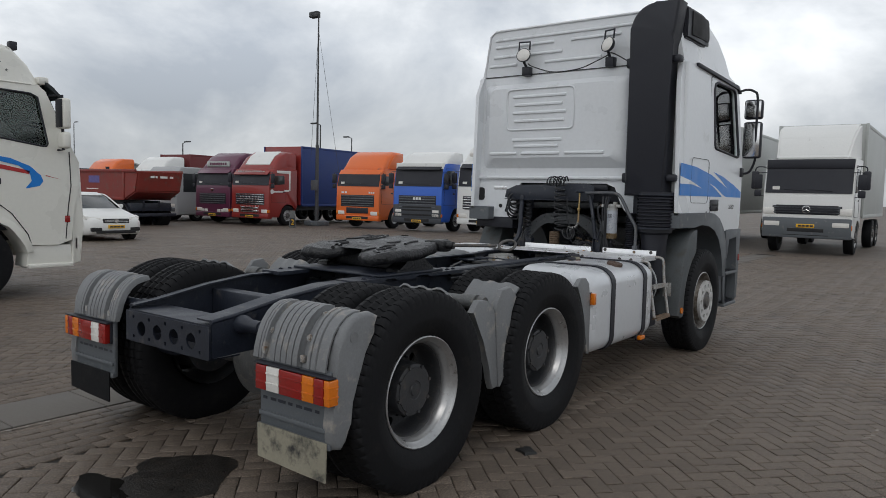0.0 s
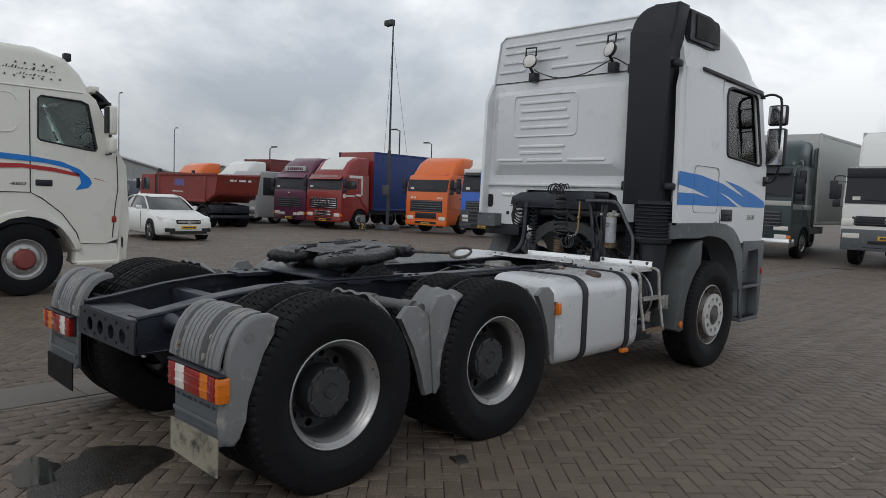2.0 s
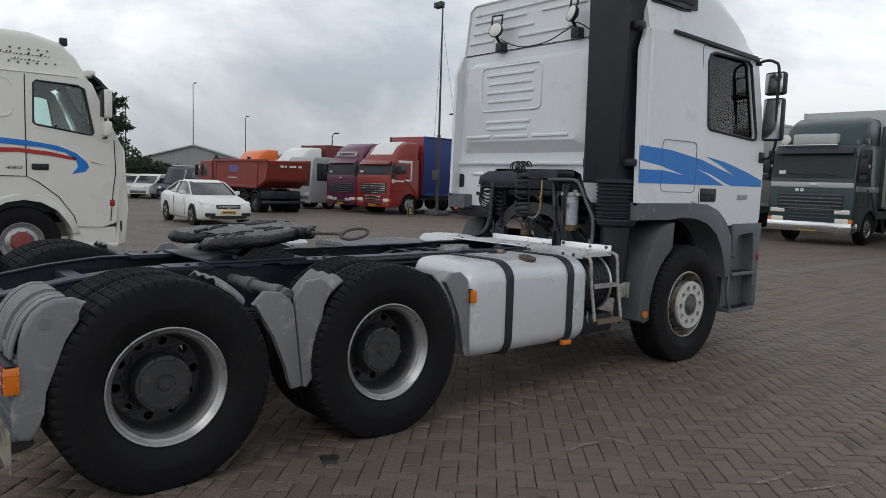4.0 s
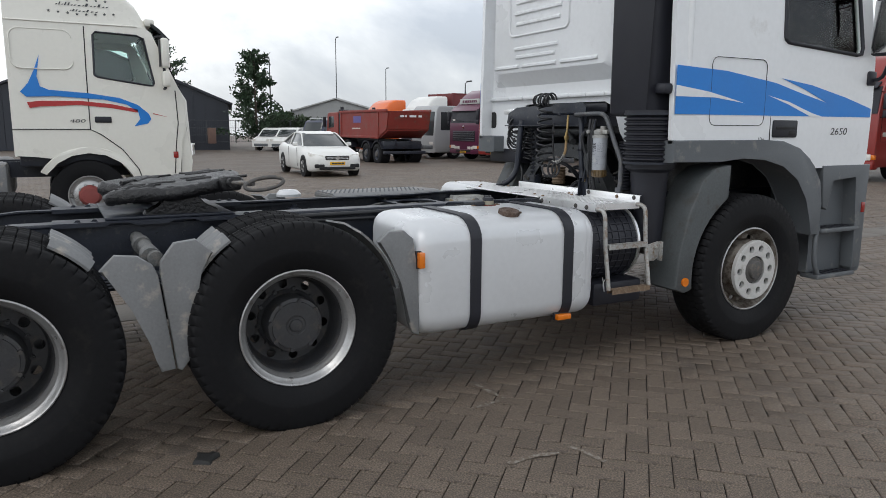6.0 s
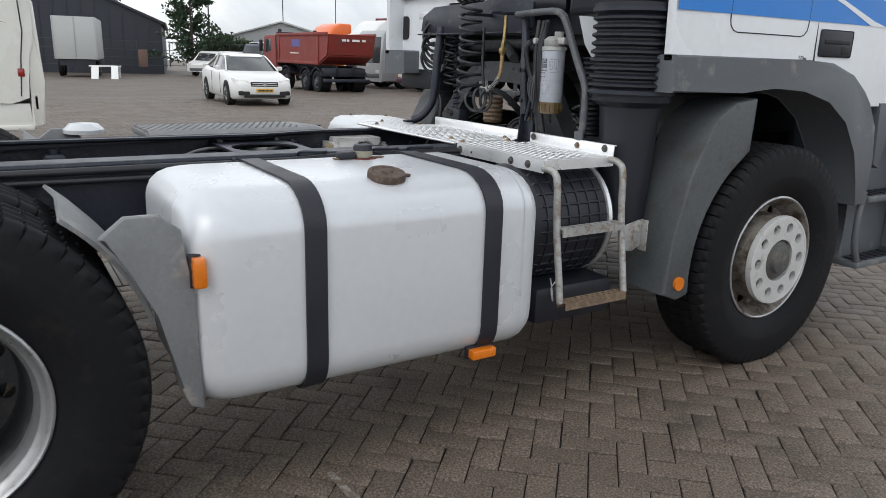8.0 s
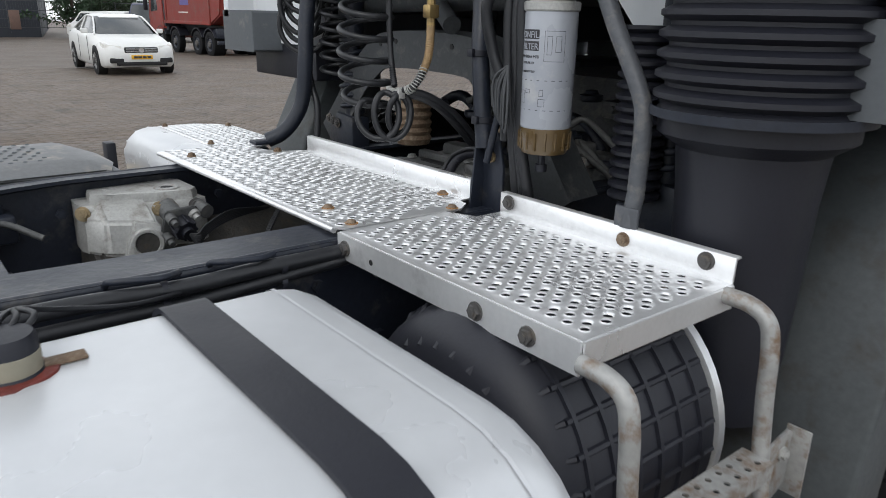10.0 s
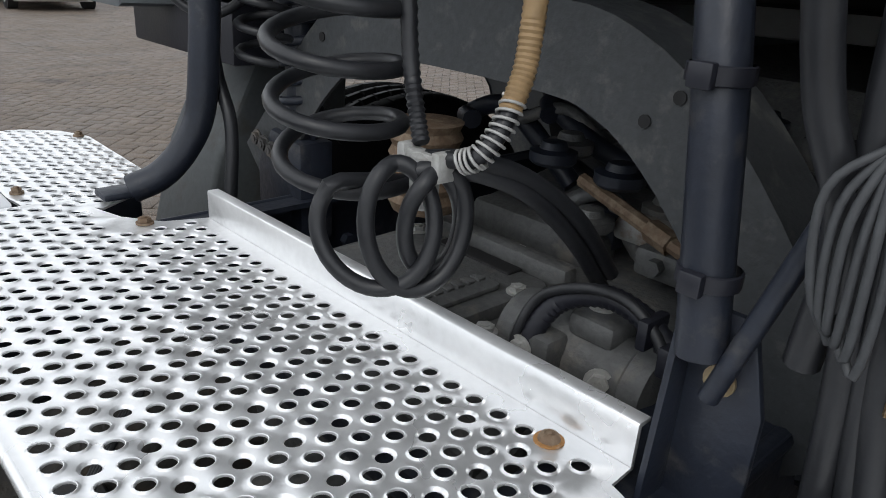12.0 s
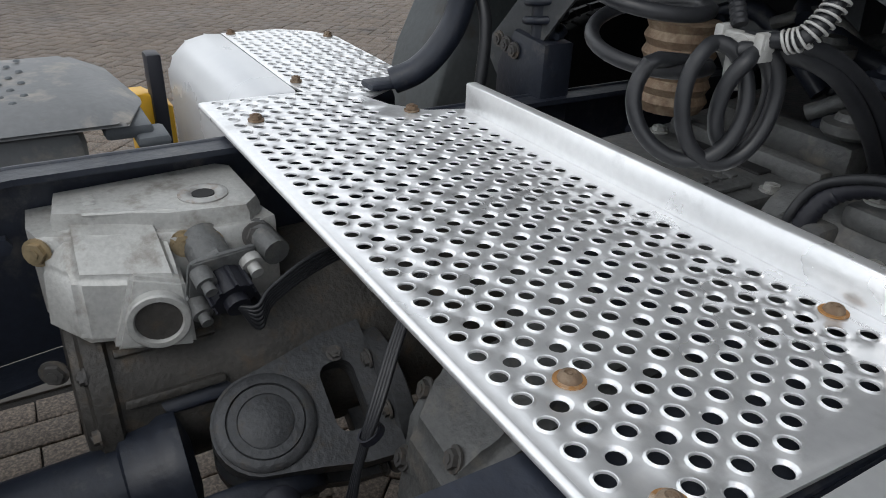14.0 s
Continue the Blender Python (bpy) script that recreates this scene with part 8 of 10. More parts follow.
P_DUMP = mat("worn_red_steel", (0.22, 0.030, 0.022), 0.5, vary=0.2, scale=2.0, fine=30, bump=0.1, dirt=(0.14, 0.08, 0.06), dirt_amt=0.3)
P_DKGREY = mat("dark_grey_plastic", (0.045, 0.05, 0.06), 0.5, vary=0.1)


def stand(x, y, heading):
    return pose(x, y, 0, 0, 0, heading - 90)


ROW = -82
red_truck = cab_over("red_truck", "dark red cab-over truck with a blue tarpaulin box", P_RED, stand(-25.2, 18.8, ROW), H=2.75, roof_h=0.85, deflector=P_WHITE, bars=True, body=(8.5, 2.5, 1.0, 3.95, P_TARP, P_RED), visor=P_RED)
purple_truck = cab_over("purple_truck", "purple cab-over truck with a high roof", P_PURPLE, stand(-28.4, 18.9, ROW), H=2.85, roof_h=0.80, visor=P_PURPLE, body=(7.0, 2.5, 1.0, 3.6, P_BOX, P_BOX))
orange_truck = cab_over("orange_truck", "orange cab-over truck with a tall roof fairing", P_ORANGE, stand(-20.1, 21.0, ROW), H=2.75, roof_h=0.85, bumper=P_ORANGE, visor=False)
blue_truck = cab_over("blue_truck", "blue cab-over truck with a white roof and grey bumper", P_BLUE, stand(-16.4, 20.9, ROW), H=2.95, roof=P_WHITE, roof_h=0.55, bumper=P_DKGREY)
white_truck = cab_over("white_truck", "white cab-over truck with a black grille", P_WHITE, stand(-13.5, 21.7, ROW), H=3.0, roof_h=0.8, bars=True)
wine_red_truck = cab_over("wine_red_truck", "wine red cab-over truck with a pale side band", P_RED, stand(-8.9, 20.9, -89), H=2.95, roof_h=0.75, body=(8.5, 2.55, 1.05, 4.0, P_BOX, P_BOX))
green_truck = cab_over("green_truck", "dark green cab-over truck with a white box body", P_GREEN, stand(-4.85, 21.3, -89), H=3.0, roof_h=0.85, belt=2.0, body=(8.5, 2.55, 1.15, 4.15, P_BOX, P_BOX), bumper=CHROME, plate=True)
white_box_truck = cab_over("white_box_truck", "white light truck with a white box body", P_WHITE, stand(-0.85, 20.9, -89), H=2.9, L=1.7, W=2.46, belt=1.84, low=0.55, visor=False, grille_z=(1.22, 1.46), body=(6.5, 2.5, 1.15, 4.05, P_BOX, P_BOX), bumper=GREYPL, wheel_y=-1.2, plate=False)
orange_rear_truck = cab_over("orange_rear_truck", "orange truck with a rounded roof fairing, in the second row", P_ORANGE, stand(-38.8, 18.4, ROW), H=2.8, roof_h=0.75)
white_rear_truck = cab_over("white_rear_truck", "white high-roof truck in the second row", P_WHITE, stand(-35.4, 19.6, ROW), H=2.9, roof_h=0.75, body=(7.5, 2.5, 1.0, 3.85, P_REDTARP, P_REDTARP))


def deco(t, name, x0, x1, y0, y1, z0, z1, material, label="", bevel=0.004):
    return part(name, bx(x0, x1, y0, y1, z0, z1, bevel=bevel), material, t, label)


def letter_bars(t, x0, x1, y, z, h, material, n=6, seed=1):
    """Unreadable lettering as short plain bars."""
    rnd = random.Random(seed)
    w = (x1 - x0) / n
    for k in range(n):
        deco(t, "letter_bar", x0 + w * k, x0 + w * (k + rnd.uniform(0.6, 0.85)), y - 0.003, y + 0.004, z - h / 2, z + h / 2, material, bevel=0.0)


def roof_lamps(t, zs, y, n=4):
    for k in range(n):
        x = -0.75 + 1.5 * k / (n - 1)
        b = nb()
        disc(b, [(0.06, y - 0.06), (0.09, y - 0.03), (0.095, y), (0.08, y + 0.015), (0.03, y + 0.02)], 14, "y", (x, 0, zs))
        part("roof_lamp", b, CLEARL, t)


# red: three chrome grille banks, white screen edge and side band, orange roundel
for z0, z1 in ((1.10, 1.42), (0.62, 0.80), (0.84, 0.98)):
    for k in range(7):
        x = -0.60 + 0.2 * k
        deco(red_truck, "grille_upright", x - 0.012, x + 0.012, 0.03, 0.045, z0, z1, CHROME)
for s in (1, -1):
    for q in ((-1.05, -0.30, 1.62, 1.70), (-1.40, -1.05, 1.66, 1.76), (-1.50, -1.40, 1.72, 2.55), (-1.50, -0.55, 2.55, 2.68)):
        deco(red_truck, "side_band", *sorted((s * 1.229, s * 1.237)), *q, P_WHITE, "white side band")
    b = nb()
    rod(b, (s * 1.228, -0.22, 1.66), (s * 1.242, -0.22, 1.66), 0.11, 20)
    part("roundel", b, P_WHITE, red_truck, "pale roundel")
    letter_bars(red_truck, -0.9, 0.9, -0.06, 2.62, 0.06, P_WHITE, 12, 3)
b = nb()
prism(b, [(-0.49, 2.97), (-0.84, 3.39), (-1.29, 3.635), (-1.29, 3.60), (-0.86, 3.35), (-0.51, 2.93)], -0.80, 0.80, "x", 0.004)
part("roof_panel", b, P_WHITE, red_truck, "white panel on the roof fairing")
# purple: lettered roof board and front badge
deco(purple_truck, "name_board", -0.80, 0.80, -0.42, -0.36, 2.92, 3.18, P_BOX, "pale roof board")
letter_bars(purple_truck, -0.62, 0.62, -0.355, 3.05, 0.13, P_PURPLE, 8, 5)
deco(purple_truck, "badge", -0.09, 0.09, 0.0, 0.03, 1.66, 1.80, CHROME, "chrome badge")
for x in (-0.70, -0.45, 0.45, 0.70):
    deco(purple_truck, "sun_visor_slot", x - 0.10, x + 0.10, -0.02, 0.018, 0.60, 0.74, CLEARL)
# orange: white letters on the grille rim, dark lower grille
letter_bars(orange_truck, -0.95, -0.62, 0.006, 1.66, 0.08, P_WHITE, 3, 7)
letter_bars(orange_truck, 0.62, 0.95, 0.006, 1.66, 0.08, P_WHITE, 2, 8)
deco(orange_truck, "lower_grille", -0.62, 0.62, 0.0, 0.022, 0.70, 0.96, SNORK)
for s in (1, -1):
    b = nb()
    prism(b, [(-1.40, 2.78), (-0.75, 2.78), (-0.95, 3.1), (-1.30, 3.45), (-2.0, 3.55), (-2.0, 2.78)], *sorted((s * 1.12, s * 1.19)), "x", 0.02)
    part("side_deflector", b, P_ORANGE, orange_truck)
# blue: grey bumper up to the grille, letters on the bar, white upper third
deco(blue_truck, "bumper_panel", -1.22, 1.22, -0.5, 0.022, 0.52, 1.16, P_DKGREY, "dark grey bumper panel", 0.03)
for z in (0.72, 0.92, 1.05):
    deco(blue_truck, "bumper_slot", -0.75, 0.75, 0.02, 0.030, z - 0.035, z + 0.035, DARK)
letter_bars(blue_truck, -0.20, 0.25, 0.028, 1.42, 0.11, P_WHITE, 3, 9)
deco(blue_truck, "upper_band", -1.20, 1.20, -0.60, -0.14, 2.68, 2.96, P_WHITE, "white band over the screen", 0.03)
for s in (1, -1):
    deco(blue_truck, "fog_lamp", *sorted((s * 0.80, s * 1.10)), 0.0, 0.034, 0.82, 0.94, CLEARL)
# white truck: lamp row and dark grille banks
roof_lamps(white_truck, 3.30, -0.30)
letter_bars(white_truck, -0.45, 0.45, 0.03, 1.62, 0.12, SNORK, 3, 10)
for z in (1.05, 1.22, 1.39):
    deco(white_truck, "grille_bank", -0.85, 0.85, 0.0, 0.024, z - 0.06, z + 0.06, SNORK)
# green: pale band below the screen, light box on the roof, deflectors, dark lower grille
deco(green_truck, "front_band", -1.20, 1.20, -0.10, 0.012, 1.70, 1.86, P_BOX, "silver band below the screen", 0.02)
for k in range(4):
    deco(green_truck, "badge_stripe", -0.22 + 0.07 * k, -0.18 + 0.07 * k, 0.01, 0.018, 1.74, 1.82, CHROME)
letter_bars(green_truck, 0.18, 0.48, 0.016, 1.62, 0.09, CHROME, 2, 11)
deco(green_truck, "light_box", -0.55, 0.75, -0.52, -0.28, 3.0, 3.32, P_BOX, "pale roof light box", 0.05)
b = nb()
disc(b, [(0.10, -0.34), (0.15, -0.28), (0.155, -0.24), (0.12, -0.225), (0.02, -0.22)], 18, "y", (0.95, 0, 3.16))
part("roof_lamp", b, CLEARL, green_truck)
b = nb()
pipe(b, [(-0.6, -0.22, 2.98), (1.12, -0.22, 2.98)], 0.025, 8)
part("lamp_bar", b, CHROME, green_truck)
for z in (0.80, 0.90, 1.0, 1.10):
    deco(green_truck, "grille_slat", -0.62, 0.62, 0.012, 0.028, z - 0.02, z + 0.02, P_DKGREY)
for s in (1, -1):
    deco(green_truck, "fairing_window", *sorted((s * 1.0, s * 1.155)), -1.3, -0.62, 2.98, 3.18, DGLASS, "small roof window", 0.02)
    b = nb()
    prism(b, [(-2.0, 1.1), (-2.38, 1.1), (-2.42, 3.7), (-2.0, 3.6)], *sorted((s * 1.18, s * 1.225)), "x", 0.015)
    part("side_deflector", b, P_GREEN, green_truck)
    deco(green_truck, "corner_lamp", *sorted((s * 0.72, s * 1.16)), -0.06, 0.026, 0.92, 1.06, CLEARL, "wide headlamp", 0.03)
deco(green_truck, "chrome_bumper", -1.24, 1.24, -0.45, 0.05, 0.40, 0.68, CHROME, "bright chrome bumper", 0.05)
for s in (1, -1):
    deco(green_truck, "side_band", *sorted((s * 1.229, s * 1.240)), -1.95, -0.10, 1.60, 1.76, P_SILVER, "silver side band")
    for z in (2.10, 2.62):
        deco(green_truck, "wide_mirror", *sorted((s * 1.30, s * 1.50)), -0.42, -0.28, z - 0.22, z + 0.22, SNORK, "black wing mirror", 0.05)
# wine red: pale side band and lamps
for s in (1, -1):
    deco(wine_red_truck, "side_band", *sorted((s * 1.229, s * 1.237)), -1.9, -0.3, 1.30, 1.42, P_BOX, "pale side band")
# white box truck: black upper grille with a round emblem, grey bumper and lamps
deco(white_box_truck, "grille_panel", -0.86, 0.86, -0.02, 0.026, 1.20, 1.48, SNORK, "black grille panel", 0.03)
b = nb()
lathe(b, [(0.105, 0.026), (0.115, 0.030), (0.115, 0.040), (0.100, 0.042)], 24, "y", (0, 0, 1.35))
for k in range(3):
    a = radians(90 + 120 * k)
    rod(b, (0, 0.034, 1.35), (0.105 * math.cos(a), 0.034, 1.35 + 0.105 * math.sin(a)), 0.010, 6)
part("emblem", b, CHROME, white_box_truck, "round chrome emblem")
deco(white_box_truck, "bumper_panel", -1.22, 1.22, -0.4, 0.04, 0.56, 1.10, GREYPL, "grey plastic bumper panel", 0.04)
for s in (1, -1):
    deco(white_box_truck, "headlamp", *sorted((s * 0.88, s * 1.22)), -0.08, 0.030, 1.18, 1.40, CLEARL, "clear headlamp", 0.04)
    deco(white_box_truck, "fog_lamp", *sorted((s * 0.72, s * 1.16)), 0.03, 0.050, 0.84, 0.98, CLEARL, "wide clear fog lamp", 0.02)
deco(white_box_truck, "bumper_slot", -0.5, 0.5, 0.03, 0.046, 0.68, 0.78, DARK)
plate_bars(white_box_truck, 0, 0.046, 0.86)
deco(white_box_truck, "screen_band", -1.19, 1.19, -0.34, -0.105, 2.58, 2.86, SNORK, "black band above the windscreen", 0.01)
b = nb()
loft(b, [[(-0.98, -0.42, 2.88), (0.98, -0.42, 2.88), (0.98, -0.46, 3.0), (-0.98, -0.46, 3.0)], [(-1.08, -0.85, 2.88), (1.08, -0.85, 2.88), (1.06, -0.85, 3.55), (-1.06, -0.85, 3.55)], [(-1.15, -1.30, 2.88), (1.15, -1.30, 2.88), (1.12, -1.30, 3.88), (-1.12, -1.30, 3.88)], [(-1.18, -1.72, 2.88), (1.18, -1.72, 2.88), (1.14, -1.72, 4.02), (-1.14, -1.72, 4.02)]])
bmesh.ops.bevel(b, geom=b.edges[:], offset=0.05, segments=3, affect="EDGES")
part("roof_spoiler", b, P_WHITE, white_box_truck, "smooth white roof spoiler")
for s in (1, -1):
    mir = deco(white_box_truck, "wide_mirror", *sorted((s * 1.42, s * 1.62)), -0.16, -0.04, 1.95, 2.50, SNORK, "black wing mirror", 0.04)
    b = nb()
    pipe(b, spline([(s * 1.20, -0.22, 2.62), (s * 1.38, -0.10, 2.64), (s * 1.50, -0.10, 2.60), (s * 1.52, -0.10, 2.48)], 4), 0.018, 8)
    part("mirror_arm", b, SNORK, mir)
deco(white_box_truck, "roof_hatch", -0.45, 0.45, -0.75, -0.55, 2.90, 2.99, GREYPL, "grey roof lamp bar", 0.03)
for k in range(3):
    deco(white_box_truck, "warning_stripe", 1.251, 1.256, -2.30, -2.10, 1.30 + 0.42 * k, 1.48 + 0.42 * k, REDST, "red warning stripe")


def bay_marker(m):
    """Low concrete block with a yellow 2 painted on its dark face."""
    t = thing("bay_marker", "grimy grey block with a yellow figure 2 beside the trucks", "marker block", m)
    b = nb()
    prism(b, [(-0.20, 0.0), (0.20, 0.0), (0.16, 0.95), (-0.14, 0.95)], -0.10, 0.10, "y", 0.02)
    part("block", b, CASTDK, t)
    part("face_panel", bx(-0.14, 0.14, -0.112, -0.101, 0.10, 0.55, bevel=0.003), SNORK, t)
    words("figure", "2", 0.42, Matrix.Translation((-0.10, -0.113, 0.17)) @ Matrix.Rotation(radians(90), 4, "X"), YELLOW, t, "yellow figure 2")


bay_marker(pose(-22.0, 19.2, 0, 0, 0, 48) @ Matrix.Diagonal((0.75, 0.75, 0.82, 1)))


def street_mast(x, y, h, name="lamp_mast", label="grey steel yard lamp mast", head=1):
    t = thing(name, label, "lamp post", pose(x, y, 0), "yard lamp masts")
    b = nb()
    rod(b, (0, 0, 0), (0, 0, h), 0.09, 12, 0.05)
    part("pole", b, ARCHGR, t)
    b = nb()
    rod(b, (0, 0, h), (0.5 * head, 0, h + 0.15), 0.035, 8)
    box(b, min(0.4 * head, 1.1 * head), max(0.4 * head, 1.1 * head), -0.13, 0.13, h + 0.10, h + 0.22, 0.04)
    part("lamp_head", b, ARCHGR, t)
    return t


street_mast(-100.0, 38.5, 15.4)
street_mast(-68.2, 19.9, 8.8, head=-1)
street_mast(-100.0, 46.6, 11.3)
street_mast(-40.4, 38.0, 7.3, head=-1)
street_mast(-45.7, 47.0, 7.1, head=-1)
street_mast(-55.3, 35.0, 6.1)


def camera_mast():
    """The tall stayed mast between the parked trucks, with its floodlight pair and a switch box."""
    t = thing("flood_mast", "tall grey stayed mast with flood lamps and a switch box", "lamp post", pose(-23.2, 21.8, 0))
    b = nb()
    rod(b, (0, 0, 0), (0, 0, 4.0), 0.095, 14, 0.085)
    rod(b, (0, 0, 4.0), (0, 0, 10.3), 0.058, 12, 0.035)
    part("pole", b, ARCHGR, t)
    b = nb()
    box(b, -0.22, 0.18, -0.22, -0.10, 1.75, 2.25, 0.02)
    part("switch_box", b, GREYPL, t, "grey switch box")
    b = nb()
    rod(b, (-0.45, 0, 10.2), (0.1, 0, 10.2), 0.03, 8)
    for x in (-0.42, -0.12):
        box(b, x - 0.14, x + 0.14, -0.15, 0.12, 10.22, 10.5, 0.05)
    part("flood_lamp", b, ARCHGR, t)
    for sx in (-1.3, 1.3):
        b = nb()
        rod(b, (0, 0, 9.6), (sx, 0.6, 1.0), 0.008, 5)
        part("stay_wire", b, ARCHGR, t)
    b = nb()
    box(b, -0.5, 0.5, -0.4, 0.4, 0.0, 0.22, 0.03)
    part("footing", b, GREYPL, t)
    return t


camera_mast()


# --- the long-haul truck beside the tractor: right side at local x = 1.25, front at y = 0
def long_haul():
    t = thing("long_haul_truck", "cream long-haul truck with blue and red side stripes", "truck", pose(-8.03, 2.12, 0))
    X = 1.25
    side = [(-2.25, 1.12), (-1.99, 1.10)] + [(-1.34 + 0.66 * math.cos(radians(a)), 0.52 + 0.66 * math.sin(radians(a))) for a in range(125, 9, -10)] + [(-0.66, 0.74), (-0.30, 0.73), (-0.12, 0.80), (-0.08, 1.30), (-0.02, 1.50), (0.0, 1.95), (-0.10, 2.16), (-0.42, 2.95), (-0.50, 3.02), (-2.25, 3.02)]
    win = [(-1.20, 2.30), (-1.185, 2.88), (-1.15, 2.92), (-0.62, 2.90), (-0.53, 2.86), (-0.42, 2.20), (-0.44, 2.165), (-0.50, 2.165), (-1.16, 2.27)]
    for s in (1, -1):
        b = nb()
        sheet(b, side, [win], lambda u, v: (s * (X if v < 2.1 else X - 0.06 * (v - 2.1)), u, v), 0.04, (-s, 0, 0))
        part("side_wall", b, CREAM, t)
        b = nb()
        sheet(b, grow(win, 0.01), [], lambda u, v: (s * (X - 0.025 - 0.06 * (v - 2.1)), u, v), 0.004, (-s, 0, 0))
        g_ = part("side_window", b, GLASS, t, "tinted door window")
        g_.visible_shadow = False
        b = nb()
        pipe(b, [(s * (X + 0.001 - 0.06 * (v - 2.1)), u, v) for u, v in win + [win[0]]], 0.014, 6)
        part("window_rubber", b, SNORK, t)
        b = nb()
        seam = [(-1.29, 2.99), (-1.30, 2.3), (-1.30, 1.50), (-1.16, 1.42), (-0.90, 1.20), (-0.70, 0.90), (-0.66, 0.76)]
        pipe(b, [(s * (X + 0.001 if z < 2.1 else X + 0.001 - 0.06 * (z - 2.1)), y, z) for y, z in seam], 0.007, 5)
        pipe(b, [(s * (X + 0.001), y, z) for y, z in [(-2.25, 1.50), (-1.30, 1.50)]], 0.006, 5)
        pipe(b, [(s * (X + 0.001), y, z) for y, z in [(-0.20, 0.82), (-0.16, 1.3), (-0.12, 1.6), (-0.14, 2.1)]], 0.007, 5)
        part("door_seam", b, DARK, t)
        b = nb()
        pipe(b, [(s * (X - 0.055), y, 3.03) for y in (-2.25, -1.4, -0.6)], 0.012, 6)
        pipe(b, [(s * (X + 0.0 - 0.06 * max(0, z - 2.1)), y, z) for y, z in rrect(-2.2, -1.45, 2.36, 2.92, 0.12, 4)], 0.008, 5)
        part("panel_groove", b, CREAM, t)
        b = nb()
        box(b, *sorted((s * (X - 0.005), s * (X + 0.008))), -1.235, -1.02, 1.60, 1.69, 0.012)
        part("door_handle", b, SNORK, t, "black door handle")
        b = nb()
        pts = [(-1.34 + 0.72 * math.cos(radians(a)), 0.52 + 0.72 * math.sin(radians(a))) for a in range(150, 9, -10)] + [(-1.34 + 0.63 * math.cos(radians(a)), 0.52 + 0.63 * math.sin(radians(a))) for a in range(10, 151, 10)]
        prism(b, pts, *sorted((s * 0.85, s * (X + 0.015))), "x", 0.01)
        part("arch_lip", b, CREAM, t)
        for pts, m, lab in (([(-1.86, 2.56), (-1.91, 2.25), (-1.88, 2.11), (-1.78, 2.065), (-1.3, 2.03), (-0.9, 1.97), (-0.66, 1.87), (-0.52, 1.74), (-0.49, 1.66), (-0.54, 1.59), (-0.72, 1.55), (-0.64, 1.66), (-0.66, 1.76), (-0.80, 1.87), (-1.1, 1.94), (-1.7, 1.975), (-2.05, 1.96), (-2.12, 2.03), (-2.02, 2.15), (-1.94, 2.33)], BLUEST, "blue vinyl swoosh"),
                            ([(-2.05, 1.88), (-1.9, 1.905), (-1.4, 1.915), (-1.0, 1.875), (-0.66, 1.80), (-0.67, 1.755), (-1.0, 1.815), (-1.4, 1.855), (-1.9, 1.825), (-2.02, 1.80)], REDST, "red vinyl swoosh"),
                            ([(-0.46, 1.75), (-0.25, 1.69), (-0.46, 1.735)], REDST, "thin dark red tip")):
            b = nb()
            sheet(b, pts, [], lambda u, v: (s * (X + 0.0015 - 0.06 * max(0, v - 2.1)), u, v), 0.001, (s, 0, 0))
            part("stripe", b, m, t, lab)
        # mirrors, step, marker
        b = nb()
        x = s * (X + 0.16)
        box(b, x - 0.11, x + 0.11, -0.34, -0.22, 2.42, 2.86, 0.04, 3)
        box(b, x - 0.10, x + 0.10, -0.33, -0.22, 2.14, 2.38, 0.04, 3)
        part("mirror", b, CREAM, t, "cream mirror housings")
        b = nb()
        pipe(b, [(s * (X - 0.08), -0.36, 2.90), (x, -0.30, 2.90), (x, -0.29, 2.12), (s * (X - 0.05), -0.28, 2.12)], 0.02, 6)
        box(b, x - 0.095, x + 0.095, -0.346, -0.341, 2.44, 2.84, 0.002)
        part("mirror_arm", b, SNORK, t)
        b = nb()
        prism(b, [(-0.68, 0.73), (-0.72, 0.43), (-0.66, 0.40), (-0.14, 0.40), (-0.10, 0.44), (-0.12, 0.73)], *sorted((s * 0.85, s * (X - 0.03))), "x", 0.015)
        box(b, *sorted((s * 1.0, s * (X + 0.005))), -0.70, -0.10, 0.40, 0.46, 0.012)
        part("step_box", b, CREAM, t)
        b = nb()
        box(b, *sorted((s * (X - 0.02), s * (X + 0.01))), -0.21, -0.14, 1.06, 1.16, 0.008)
        part("side_marker", b, ORANGE if s < 0 else REDL, t, "small orange side marker")
        b = nb()
        box(b, *sorted((s * 0.80, s * (X - 0.02))), -0.10, 0.005, 0.62, 0.86, 0.04)
        part("headlamp", b, CLEARL, t)
    words("model_number", "480", 0.085, Matrix.Translation((X + 0.0015, -1.56, 1.60)) @ FACE_X @ Matrix.Diagonal((1.6, 0.8, 1, 1)), ARCHGR, t, "grey figures 480", 0.15)
    # lettering on the roof side that may not be read out: script-like bars between rows of stars
    rnd = random.Random(8)
    def bar(y0, y1, z, h):
        b = nb()
        b.faces.new([b.verts.new((X - 0.058 - 0.10 * (zz - 3.05), yy, zz)) for yy, zz in ((y0, z), (y1, z), (y1 + 0.02, z + h), (y0 + 0.02, z + h))])
        part("lettering_bar", b, ARCHGR, t, "grey script-like bar")
    y = -1.62
    while y < -0.95:
        w = rnd.uniform(0.02, 0.06)
        bar(y, y + w * 0.6, 3.275, rnd.choice((0.018, 0.018, 0.045)))
        y += w + 0.012
    y = -1.45
    while y < -1.08:
        w = rnd.uniform(0.02, 0.05)
        bar(y, y + w * 0.6, 3.195, rnd.choice((0.016, 0.016, 0.035)))
        y += w + 0.012
